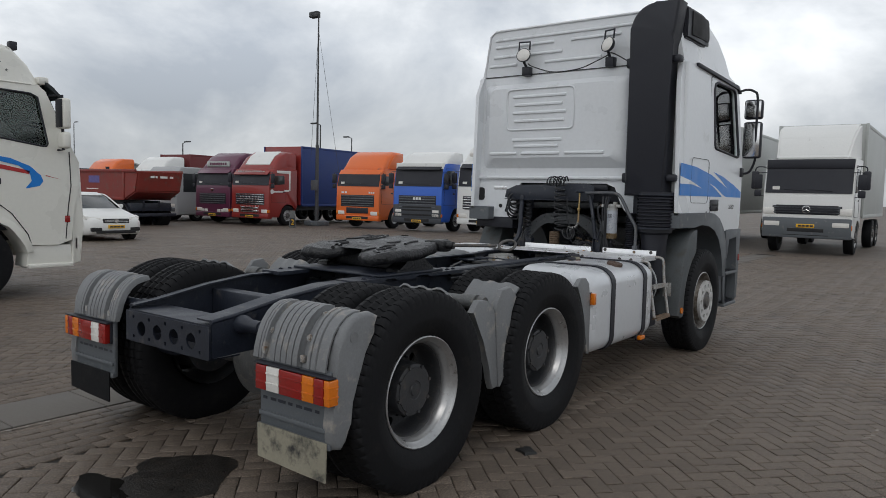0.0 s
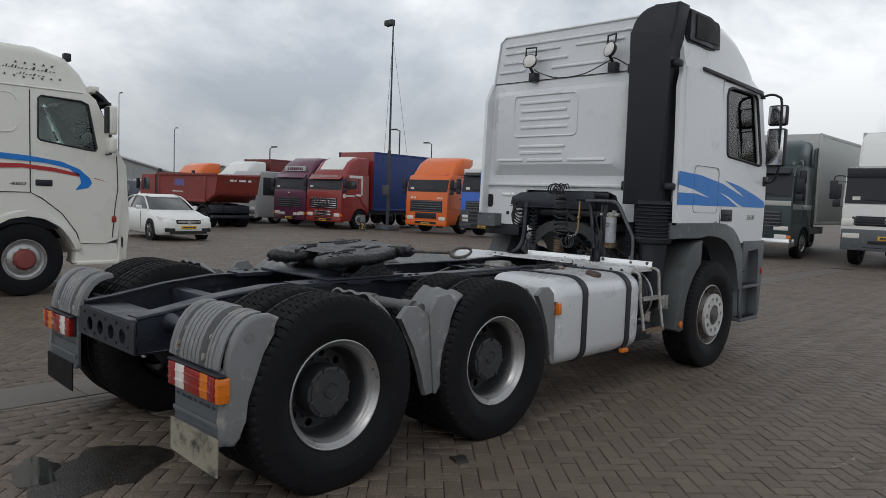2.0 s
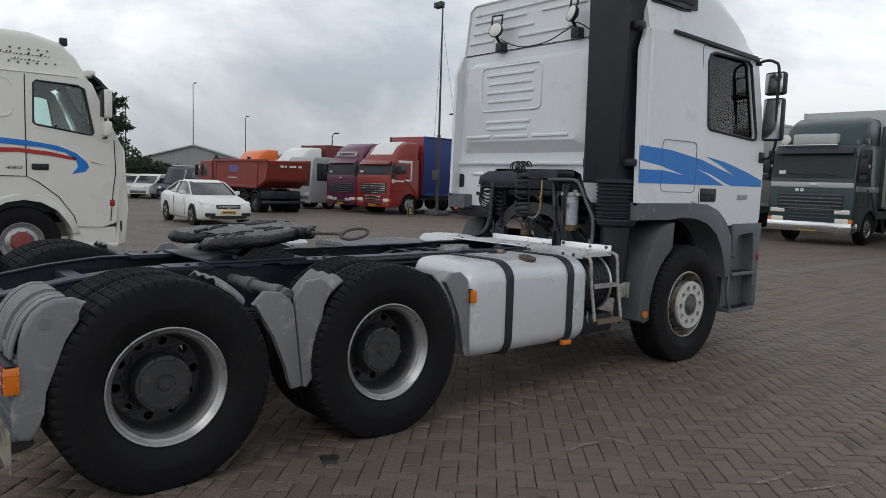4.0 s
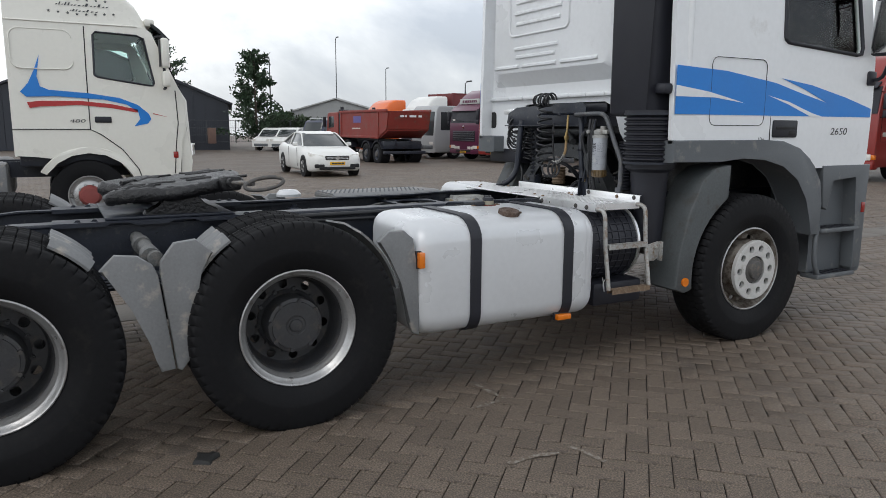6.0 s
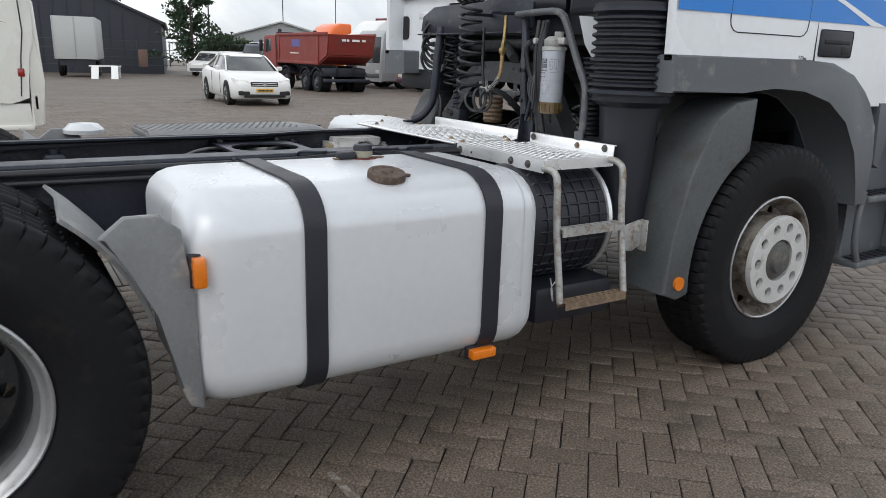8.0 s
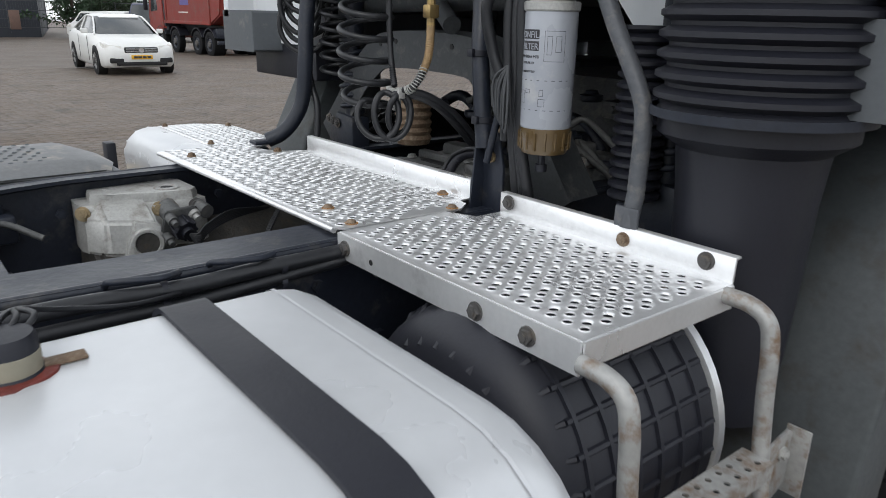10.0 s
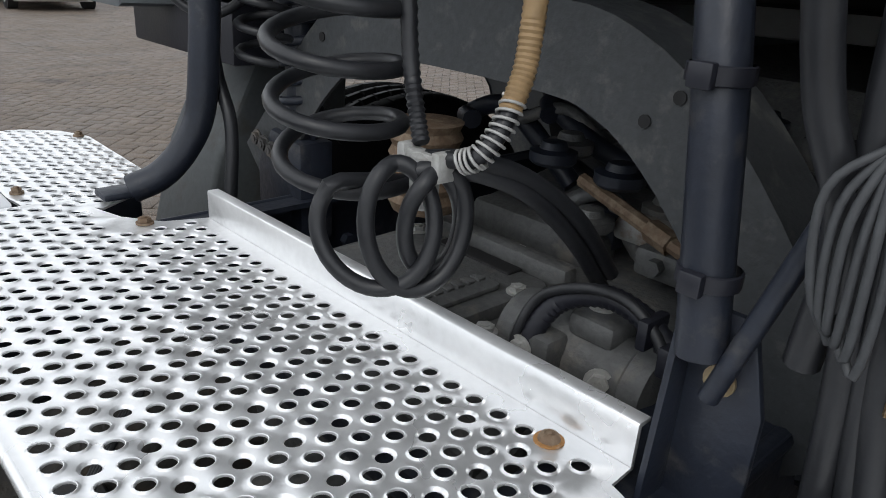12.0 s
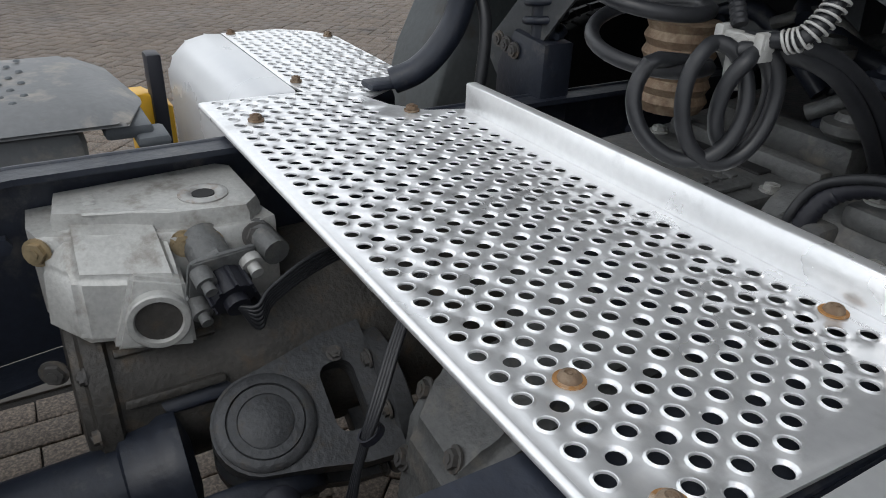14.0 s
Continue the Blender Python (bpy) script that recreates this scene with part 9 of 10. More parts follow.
    for k in range(13):
        top = k < 5
        yy, zz = (-1.45 + 0.115 * k, 3.365) if top else (-1.70 + 0.115 * (k - 5), 3.155 - 0.0 + 0.035 * abs(k - 8.5) / 4)
        b = nb()
        vs = [b.verts.new((X - 0.057 - 0.10 * (zz - 3.05), yy + (0.024 if q % 2 == 0 else 0.010) * math.sin(radians(36 * q)), zz + (0.024 if q % 2 == 0 else 0.010) * math.cos(radians(36 * q)))) for q in range(10)]
        b.faces.new(vs)
        part("star", b, ARCHGR, t)
    # roof with its slope to the front, back wall, front and screen
    b = nb()
    secs = []
    for y, w, z, r in ((-2.25, 1.13, 3.63, 0.14), (-1.2, 1.13, 3.64, 0.14), (-0.80, 1.12, 3.54, 0.14), (-0.60, 1.11, 3.34, 0.12), (-0.48, 1.11, 3.08, 0.03)):
        top = [(w - r + r * math.cos(radians(15 * k)), z - r + r * math.sin(radians(15 * k))) for k in range(7)]
        ring = [(1.192, 3.015)] + top + [(-x, zz) for x, zz in reversed(top)] + [(-1.192, 3.015)]
        secs.append([(x, y, max(3.015, zz)) for x, zz in ring])
    loft(b, secs)
    part("roof", b, CREAM, t, "cream high roof", 30)
    b = nb()
    box(b, -1.2, 1.2, -2.25, -2.21, 1.1, 3.02)
    part("back_wall", b, CREAM, t)
    b = nb()
    prism(b, [(-0.12, 0.42), (0.02, 0.46), (0.06, 1.0), (0.02, 1.95), (-0.06, 2.10), (-0.10, 2.10), (-0.10, 0.80)], -X + 0.02, X - 0.02, "x", 0.03)
    part("front_panel", b, CREAM, t)
    b = nb()
    prism(b, [(-0.06, 2.14), (-0.40, 2.98), (-0.415, 2.98), (-0.075, 2.14)], -1.16, 1.16, "x")
    ws = part("windscreen", b, GLASS, t, "large windscreen")
    ws.visible_shadow = False
    b = nb()
    prism(b, [(-0.42, 3.06), (-0.20, 2.86), (-0.16, 2.87), (-0.30, 3.02), (-0.44, 3.13)], -1.19, 1.19, "x", 0.01)
    part("sun_visor", b, DGLASS, t, "dark sun visor")
    b = nb()
    box(b, -1.19, 1.19, -0.50, -0.36, 3.05, 3.16, 0.03)
    part("visor_cap", b, CREAM, t)
    b = nb()
    box(b, 0.95, 1.05, -0.80, -0.70, 3.50, 3.62, 0.015)
    part("roof_lamp", b, SNORK, t)
    b = nb()
    box(b, -1.15, 1.15, -2.2, -0.12, 1.2, 1.26)
    box(b, -1.12, 1.12, -0.55, -0.10, 1.3, 2.05, 0.06)
    part("cab_floor", b, DARK, t)
    for s in (1, -1):
        b = nb()
        box(b, s * 0.65 - 0.27, s * 0.65 + 0.27, -1.25, -0.75, 1.75, 1.95, 0.06)
        box(b, s * 0.65 - 0.26, s * 0.65 + 0.26, -1.32, -1.18, 1.9, 2.75, 0.06)
        part("seat", b, FABRIC, t)
    b = nb()
    ring = [(-0.62 + 0.23 * math.cos(radians(a)), -0.62 + 0.12 * math.sin(radians(a)), 2.20 + 0.19 * math.sin(radians(a))) for a in range(0, 361, 15)]
    pipe(b, ring, 0.016, 6)
    part("steering_wheel", b, SNORK, t)
    for s in (1, -1):
        plain_wheel(t, s * (X - 0.02), -1.365, 0.51, 0.31, s, RIMSIL, REDHUB)
        plain_wheel(t, s * (X - 0.02), -5.1, 0.51, 0.6, s)
    b = nb()
    for s in (1, -1):
        box(b, s * 0.42 - 0.04, s * 0.42 + 0.04, -6.5, -0.4, 0.76, 1.0)
    box(b, -1.1, 1.1, -2.2, -0.7, 0.95, 1.18, 0.03)
    part("chassis", b, CHASSIS, t)
    b = nb()
    box(b, 0.60, X - 0.02, -4.3, -2.35, 0.42, 1.02, 0.08)
    box(b, -X + 0.02, -0.60, -4.3, -2.35, 0.42, 1.02, 0.08)
    part("side_tank", b, FENDGR, t)
    for o in t.children:
        if not o.name.startswith("wheel"):
            o.matrix_basis = Matrix.Translation((0, 0, 0.028)) @ Matrix.Diagonal((1, 1, 0.945, 1)) @ o.matrix_basis
    return t


REDHUB = mat("dull_red_hub", (0.22, 0.05, 0.045), 0.5, vary=0.2)
long_haul()


# --- tipper
def tipper():
    t = thing("tipper_truck", "worn red four-axle tipper truck", "truck", pose(-34.2, 15.0, 0, 0, 0, 92) @ Matrix.Scale(0.93, 4), "trucks parked in a row")
    b = nb()
    prism(b, [(0.0, 0.6), (0.02, 1.7), (-0.12, 2.65), (-0.3, 2.75), (-1.75, 2.75), (-1.75, 0.95), (-0.6, 0.95)], -1.22, 1.22, "x", 0.05)
    part("cab", b, P_DUMP, t)
    for s in (1, -1):
        b = nb()
        prism(b, [(-0.30, 1.85), (-0.42, 2.52), (-1.15, 2.52), (-1.15, 1.90)], *sorted((s * 1.21, s * 1.228)), "x", 0.004)
        part("side_window", b, DGLASS, t)
        b = nb()
        box(b, *sorted((s * 1.3, s * 1.5)), -0.15, -0.05, 1.9, 2.5, 0.03)
        part("mirror", b, SNORK, t)
    b = nb()
    prism(b, [(-0.005, 1.80), (-0.12, 2.55), (-0.14, 2.55), (-0.03, 1.80)], -1.1, 1.1, "x", 0.003)
    part("windscreen", b, DGLASS, t)
    b = nb()
    rod(b, (-1.0, -1.9, 1.0), (-1.0, -1.9, 3.05), 0.10, 12)
    rod(b, (1.0, -1.9, 1.0), (1.0, -1.9, 3.05), 0.10, 12)
    box(b, -1.2, 1.2, -2.05, -1.85, 1.2, 2.9, 0.03)
    part("bulkhead", b, SNORK, t)
    b = nb()
    loft(b, [[(-1.25, -2.1, 1.35), (1.25, -2.1, 1.35), (1.25, -2.1, 2.75), (-1.25, -2.1, 2.75)], [(-1.25, -7.3, 1.35), (1.25, -7.3, 1.35), (1.25, -7.3, 2.75), (-1.25, -7.3, 2.75)], [(-1.22, -8.2, 1.75), (1.22, -8.2, 1.75), (1.22, -8.45, 2.72), (-1.22, -8.45, 2.72)]])
    bmesh.ops.bevel(b, geom=b.edges[:], offset=0.06, segments=2, affect="EDGES")
    part("tipper_body", b, P_DUMP, t)
    b = nb()
    for s in (1, -1):
        box(b, *sorted((s * 1.20, s * 1.31)), -8.3, -2.1, 2.68, 2.82, 0.02)
        for y in (-2.3, -7.2):
            prism(b, [(y, 1.4), (y - 0.14, 1.4), (y - 0.14, 2.7), (y, 2.7)], *sorted((s * 1.24, s * 1.29)), "x", 0.01)
        box(b, *sorted((s * 1.22, s * 1.29)), -7.3, -2.1, 1.33, 1.47, 0.02)
    part("body_rail", b, P_DUMP, t)
    b = nb()
    faded = mat("faded_blue_sign", (0.12, 0.10, 0.30), 0.5, vary=0.4, scale=6)
    for s in (1, -1):
        part("side_sign", bx(*sorted((s * 1.251, s * 1.257)), -5.1, -4.1, 2.15, 2.5), faded, t, "faded blue sign")
        part("letter_bar", bx(*sorted((s * 1.251, s * 1.257)), -5.0, -3.9, 1.82, 1.87), CLEARL, t, "pale unreadable lettering")
    for k, w in enumerate((0.20, 0.10, 0.26, 0.12, 0.18)):
        x = -0.55 + 0.26 * k
        part("lettering_bar", bx(x, x + w, -8.425, -8.40, 2.42, 2.52), P_WHITE, t, "white bar on the tailgate")
    b = nb()
    for s in (1, -1):
        box(b, s * 0.42 - 0.05, s * 0.42 + 0.05, -7.6, -0.5, 0.8, 1.3)
    box(b, -1.2, 1.2, -7.9, -7.7, 0.55, 0.70, 0.02)
    box(b, -1.1, 1.1, -7.6, -7.3, 0.8, 1.2, 0.02)
    part("chassis", b, CHASSIS, t)
    for y in (-1.35, -3.1, -5.6, -6.95):
        for s in (1, -1):
            plain_wheel(t, s * 1.22, y, 0.54, 0.32 if y > -4 else 0.6, s, CHASSIS)
            b = nb()
            pts = arc(y, 0.54, 0.68, 25, 155, 8) + arc(y, 0.54, 0.63, 155, 25, 8)
            prism(b, pts, *sorted((s * 0.75, s * 1.22)), "x")
            part("mudguard", b, SNORK, t)


tipper()


def bus():
    t = thing("old_bus", "small silver bus with a large front screen", "bus", stand(-32.2, 18.9, ROW), "trucks parked in a row")
    b = nb()
    prism(b, [(0, 0.35), (0.03, 1.2), (-0.10, 2.75), (-0.30, 2.95), (-6.5, 2.95), (-6.5, 0.35)], -1.15, 1.15, "x", 0.08, 3)
    part("body", b, P_SILVER, t)
    b = nb()
    prism(b, [(0.022, 1.30), (-0.085, 2.62), (-0.11, 2.62), (0.0, 1.30)], -1.02, 1.02, "x", 0.004)
    part("windscreen", b, DGLASS, t)
    b = nb()
    box(b, -0.95, 0.95, -0.02, 0.034, 0.55, 0.75, 0.02)
    part("bumper", b, GREYPL, t)
    for s in (1, -1):
        b = nb()
        box(b, *sorted((s * 1.14, s * 1.156)), -6.2, -0.4, 1.6, 2.6, 0.004)
        part("side_window", b, DGLASS, t)
        b = nb()
        box(b, *sorted((s * 0.60, s * 0.98)), 0.0, 0.03, 0.80, 0.96, 0.02)
        part("headlamp", b, CLEARL, t)
        plain_wheel(t, s * 1.12, -1.4, 0.42, 0.28, s)
        plain_wheel(t, s * 1.12, -5.2, 0.42, 0.28, s)


bus()


# --- saloon car: local y ahead, nose at y = 0
def saloon():
    t = thing("saloon_car", "white saloon car with dark alloy wheels", "car", pose(-17.4, 8.35, 0, 0, 0, -93))
    b = nb()
    # y, half width at sill, at waist, at top, sill z, waist z, top z
    stations = [(0.0, 0.55, 0.60, 0.50, 0.30, 0.52, 0.60), (-0.12, 0.78, 0.80, 0.66, 0.20, 0.58, 0.70), (-0.45, 0.86, 0.88, 0.72, 0.17, 0.66, 0.80), (-1.10, 0.89, 0.905, 0.74, 0.17, 0.78, 0.92), (-1.55, 0.89, 0.905, 0.74, 0.17, 0.84, 0.98), (-4.05, 0.89, 0.905, 0.70, 0.18, 0.90, 1.06), (-4.45, 0.86, 0.88, 0.66, 0.22, 0.88, 1.05), (-4.63, 0.74, 0.78, 0.60, 0.32, 0.80, 0.98), (-4.69, 0.60, 0.66, 0.50, 0.40, 0.70, 0.88)]
    secs = []
    for y, a, w, tp, z0, z1, z2 in stations:
        ring = [(a * 0.92, z0), (a, z0 + 0.06), (w, (z0 + z1) / 2), (w * 0.99, z1), (tp + (w - tp) * 0.45, z1 + (z2 - z1) * 0.75), (tp, z2)]
        secs.append([(x, y, z) for x, z in ring] + [(-x, y, z) for x, z in reversed(ring)])
    loft(b, secs)
    part("body", b, P_WHITE, t, "", 50)
    b = nb()
    secs = []
    for y, w0, z0, w1, z1 in ((-1.30, 0.76, 0.93, 0.74, 0.94), (-2.02, 0.80, 0.97, 0.58, 1.36), (-2.40, 0.81, 0.98, 0.585, 1.43), (-3.0, 0.81, 0.99, 0.58, 1.43), (-3.55, 0.80, 1.0, 0.56, 1.34), (-4.25, 0.74, 1.02, 0.66, 1.05)):
        secs.append([(w0, y, z0), (w1 + 0.05, y, z1 - 0.06), (w1 - 0.08, y, z1), (-w1 + 0.08, y, z1), (-w1 - 0.05, y, z1 - 0.06), (-w0, y, z0)])
    loft(b, secs)
    part("greenhouse", b, DGLASS, t, "dark glass house", 40)
    b = nb()
    secs = []
    for y, w1, z1 in ((-2.0, 0.55, 1.355), (-2.40, 0.58, 1.437), (-3.0, 0.575, 1.437), (-3.50, 0.55, 1.36)):
        secs.append([(w1, y, z1 - 0.035), (w1 - 0.08, y, z1 + 0.008), (-w1 + 0.08, y, z1 + 0.008), (-w1, y, z1 - 0.035), (0, y, z1 - 0.08)])
    loft(b, secs)
    part("roof", b, P_WHITE, t, "", 50)
    for s in (1, -1):
        b = nb()
        for pts in ([(0.78, -1.30, 0.945), (0.635, -2.0, 1.32), (0.62, -2.40, 1.385), (0.615, -3.0, 1.385), (0.61, -3.55, 1.30), (0.75, -4.20, 1.04)], [(0.82, -2.85, 1.0), (0.635, -2.88, 1.39)]):
            pipe(b, spline([(s * x, y, z) for x, y, z in pts], 4), 0.024, 6)
        part("pillar_frame", b, P_WHITE, t)
    for s in (1, -1):
        for ya, yb, top in ((-1.62, -1.66, 0.90), (-2.80, -2.80, 0.92)):
            b = nb()
            pipe(b, [(s * 0.906, ya, 0.30), (s * 0.908, yb, top)], 0.006, 5)
            part("door_seam", b, DARK, t)
        b = nb()
        box(b, *sorted((s * 0.85, s * 1.02)), -1.78, -1.66, 0.96, 1.08, 0.03)
        part("mirror", b, P_WHITE, t)
        b = nb()
        loft(b, [[(s * 0.45, -0.03, 0.60), (s * 0.80, -0.20, 0.66), (s * 0.80, -0.22, 0.74), (s * 0.45, -0.06, 0.70)], [(s * 0.45, -0.20, 0.60), (s * 0.84, -0.42, 0.66), (s * 0.84, -0.50, 0.78), (s * 0.45, -0.25, 0.70)]])
        part("headlamp", b, CLEARL, t)
        b = nb()
        box(b, *sorted((s * 0.42, s * 0.74)), -0.10, 0.012, 0.30, 0.42, 0.03)
        part("side_intake", b, DARK, t)
        for y in (-0.88, -3.72):
            b = nb()
            disc(b, [(0.36, s * 0.70), (0.36, s * 0.9105)], 32, "x", (0, y, 0.335))
            part("arch_gap", b, DARK, t)
            w = plain_wheel(t, s * 0.925, y, 0.33, 0.22, s, RIMSIL)
            for k in range(5):
                a = radians(72 * k)
                b = nb()
                for da in (-0.13, 0.13):
                    rod(b, (-0.01, 0, 0), (-0.008, 0.20 * math.cos(a + da), 0.20 * math.sin(a + da)), 0.018, 6, 0.013)
                part("spoke", b, RIMSIL, w)
    b = nb()
    box(b, -0.40, 0.40, -0.05, 0.015, 0.54, 0.68, 0.03)
    part("grille", b, DARK, t)
    for z in (0.585, 0.635):
        part("grille_slat", bx(-0.36, 0.36, 0.012, 0.024, z - 0.009, z + 0.009, bevel=0.003), CHROME, t)
    b = nb()
    rod(b, (0, 0.012, 0.61), (0, 0.03, 0.61), 0.062, 20)
    part("emblem", b, CHROME, t)
    plate_bars(t, 0, 0.008, 0.44, 0.50, 0.10)
    b = nb()
    box(b, -0.6, 0.6, -0.02, 0.02, 0.24, 0.33, 0.02)
    part("lower_grille", b, DARK, t)


saloon()


def van(x, y, heading, paint, h, length, label, rack=False):
    t = thing("van", label, "van", stand(x, y, heading), "parked vans")
    b = nb()
    prism(b, [(0.0, 0.35), (0.0, 0.85), (-0.25, 1.05), (-0.85, 1.15), (-1.45, h - 0.12), (-1.7, h), (-length, h), (-length, 0.35)], -0.95, 0.95, "x", 0.07, 3)
    part("body", b, paint, t)
    b = nb()
    prism(b, [(-0.83, 1.20), (-1.40, h - 0.16), (-1.43, h - 0.16), (-0.88, 1.20)], -0.80, 0.80, "x", 0.004)
    part("windscreen", b, DGLASS, t)
    for s in (1, -1):
        b = nb()
        prism(b, [(-1.12, 1.22), (-1.52, h - 0.30), (-2.25, h - 0.30), (-2.25, 1.22)], *sorted((s * 0.93, s * 0.956)), "x", 0.004)
        part("side_window", b, DGLASS, t)
        b = nb()
        box(b, *sorted((s * 0.55, s * 0.85)), -0.12, 0.006, 0.78, 0.98, 0.03)
        part("headlamp", b, CLEARL, t)
        plain_wheel(t, s * 0.93, -0.9, 0.33, 0.22, s)
        plain_wheel(t, s * 0.93, -length + 0.9, 0.33, 0.22, s)
        b = nb()
        box(b, *sorted((s * 0.98, s * 1.15)), -1.15, -1.03, 1.18, 1.42, 0.03)
        part("mirror", b, SNORK, t)
    b = nb()
    box(b, -0.7, 0.7, -0.05, 0.015, 0.38, 0.62, 0.03)
    part("bumper", b, GREYPL, t)
    if rack:
        b = nb()
        for k in range(5):
            rod(b, (-0.8, -1.9 - 0.6 * k, h + 0.12), (0.8, -1.9 - 0.6 * k, h + 0.12), 0.03, 6)
        for s in (1, -1):
            rod(b, (s * 0.8, -1.9, h + 0.12), (s * 0.8, -4.3, h + 0.12), 0.03, 6)
            for k in range(3):
                rod(b, (s * 0.8, -1.95 - 1.15 * k, h - 0.02), (s * 0.8, -1.95 - 1.15 * k, h + 0.12), 0.02, 6)
        part("roof_rack", b, ALU, t)
    return t


NAVY = body_paint("navy_paint", (0.02, 0.025, 0.06))
van(-46.5, 19.2, -52, P_WHITE, 1.95, 4.7, "white panel van parked by the tipper")
van(-50.0, 17.6, -52, NAVY, 2.45, 5.4, "navy blue high van with a roof rack", True)
van(-52.8, 16.3, -52, P_WHITE, 1.9, 4.6, "white panel van in a parked row")
van(-55.3, 15.5, -52, P_WHITE, 1.9, 4.6, "white panel van in a parked row")

# --- buildings behind the yard
CLAD = mat("dark_blue_cladding", (0.020, 0.024, 0.034), 0.5, vary=0.12, scale=0.6, fine=8)
ROOFGR = mat("light_grey_roof_sheet", (0.42, 0.43, 0.43), 0.5, vary=0.1, scale=0.5, fine=6)
WALLGR = mat("pale_grey_wall_sheet", (0.30, 0.31, 0.31), 0.6, vary=0.08, scale=0.4, fine=6)
BRICKR = mat("dull_brick", (0.16, 0.10, 0.08), 0.8, vary=0.2, scale=3)


def shed(name, label, m, width, depth, eave, ridge, wall, roof, ribs=0.5):
    """A gabled sheet-metal hall: gable to the front (local -y), width along x."""
    t = thing(name, label, "building", m)
    b = nb()
    h = width / 2
    prism(b, [(-h, 0), (h, 0), (h, eave), (0, ridge), (-h, eave)], 0, depth, "y")
    part("wall", b, wall, t)
    for s in (1, -1):
        b = nb()
        n = Vector((s * (ridge - eave), 0, h)).normalized()
        p = [Vector((s * (h + 0.3), 0, eave - 0.3 * (ridge - eave) / h)), Vector((0, 0, ridge))]
        vs = []
        for y in (-0.3, depth + 0.3):
            for q in p:
                vs += [b.verts.new(q + Vector((0, y, 0)) + n * 0.02), b.verts.new(q + Vector((0, y, 0)) + n * 0.18)]
        for f in ((0, 1, 3, 2), (4, 6, 7, 5), (0, 2, 6, 4), (1, 5, 7, 3), (0, 4, 5, 1), (2, 3, 7, 6)):
            b.faces.new([vs[i] for i in f])
        r = part("roof", b, roof, t)
        k = 0
        y = 0.6
        while y < depth and ribs:
            b = nb()
            rod(b, p[0] + Vector((0, y, 0)) + n * 0.19, p[1] + Vector((0, y, 0)) + n * 0.19, 0.05, 5)
            part("roof_rib", b, roof, r)
            y += max(ribs, depth / 14)
    y = -h + 1.0
    while y < h:
        b = nb()
        z = eave + (ridge - eave) * (1 - abs(y) / h)
        box(b, y - 0.03, y + 0.03, -0.05, 0.0, 0.2, z - 0.15)
        part("wall_rib", b, wall, t)
        y += 1.0
    return t


shed("dark_hall", "dark blue sheet-clad hall", pose(-64.5, 4.2, 0, 0, 0, 78), 21.0, 25.0, 4.1, 8.6, CLAD, CLAD)
shed("white_hall", "long pale hall with a light ribbed roof", pose(-88.0, 34.0, 0, 0, 0, 62), 17.0, 40.0, 3.6, 6.0, WALLGR, ROOFGR)
shed("far_shed", "pale grey gabled shed", pose(-92.0, 50.0, 0, 0, 0, 62), 14.0, 30.0, 3.8, 5.9, WALLGR, ROOFGR)


def box_trailer():
    t = thing("box_trailer", "white box trailer with a folding ramp", "trailer", pose(-49.0, 6.6, 0, 0, 0, 80))
    b = nb()
    box(b, -1.25, 1.25, 0.0, 7.0, 1.1, 3.7, 0.03)
    part("box", b, P_BOX, t)
    b = nb()
    for x in (-1.2, 0, 1.2):
        box(b, x - 0.03, x + 0.03, -0.03, 0.0, 1.12, 3.68, 0.005)
    part("door_bar", b, P_SILVER, t)
    b = nb()
    box(b, -1.0, 1.0, 0.2, 6.8, 0.7, 1.08)
    part("chassis", b, CHASSIS, t)
    for s in (1, -1):
        for y in (1.6, 2.9):
            plain_wheel(t, s * 1.2, y, 0.5, 0.3, s)
    r = thing("ramp", "pale folding loading ramp on the ground", "ramp", pose(-46.6, 7.9, 0, 0, 0, 80))
    for x in (-0.55, 0.55):
        b = nb()
        prism(b, [(-1.2, 0.0), (-1.15, 0.06), (0.0, 0.75), (0.08, 0.72), (-1.0, 0.0)], x - 0.20, x + 0.20, "x", 0.005)
        part("ramp_rail", b, P_WHITE, r)
    b = nb()
    box(b, -0.9, 0.9, 0.0, 0.9, 0.68, 0.76, 0.01)
    for x in (-0.8, 0.8):
        box(b, x - 0.05, x + 0.05, 0.75, 0.85, 0.0, 0.68)
    part("ramp_deck", b, P_WHITE, r)


box_trailer()


def fence():
    f = thing("fence", "grey mesh fence on steel posts with a low brick pier", "fence")
    a, c = Vector((-58.8, 2.0, 0)), Vector((-60.5, 22.0, 0))
    for k in range(9):
        p = a.lerp(c, k / 8)
        b = nb()
        rod(b, p, p + Vector((0, 0, 2.0)), 0.04, 6)
        part("post", b, ARCHGR, f)
    b = nb()
    for z in (0.1, 0.7, 1.3, 1.95):
        rod(b, a + Vector((0, 0, z)), c + Vector((0, 0, z)), 0.02, 5)
    part("rail", b, ARCHGR, f)
    b = nb()
    for k in range(120):
        p = a.lerp(c, k / 119)
        rod(b, p + Vector((0, 0, 0.1)), p + Vector((0, 0, 1.95)), 0.006, 4)
    tagged(part("wire", b, ARCHGR, f), kind="stuff")
    b = nb()
    box(b, -58.8, -58.2, 11.9, 12.5, 0, 1.3, 0.03)
    part("pier", b, BRICKR, f, "dull brick pier")


fence()

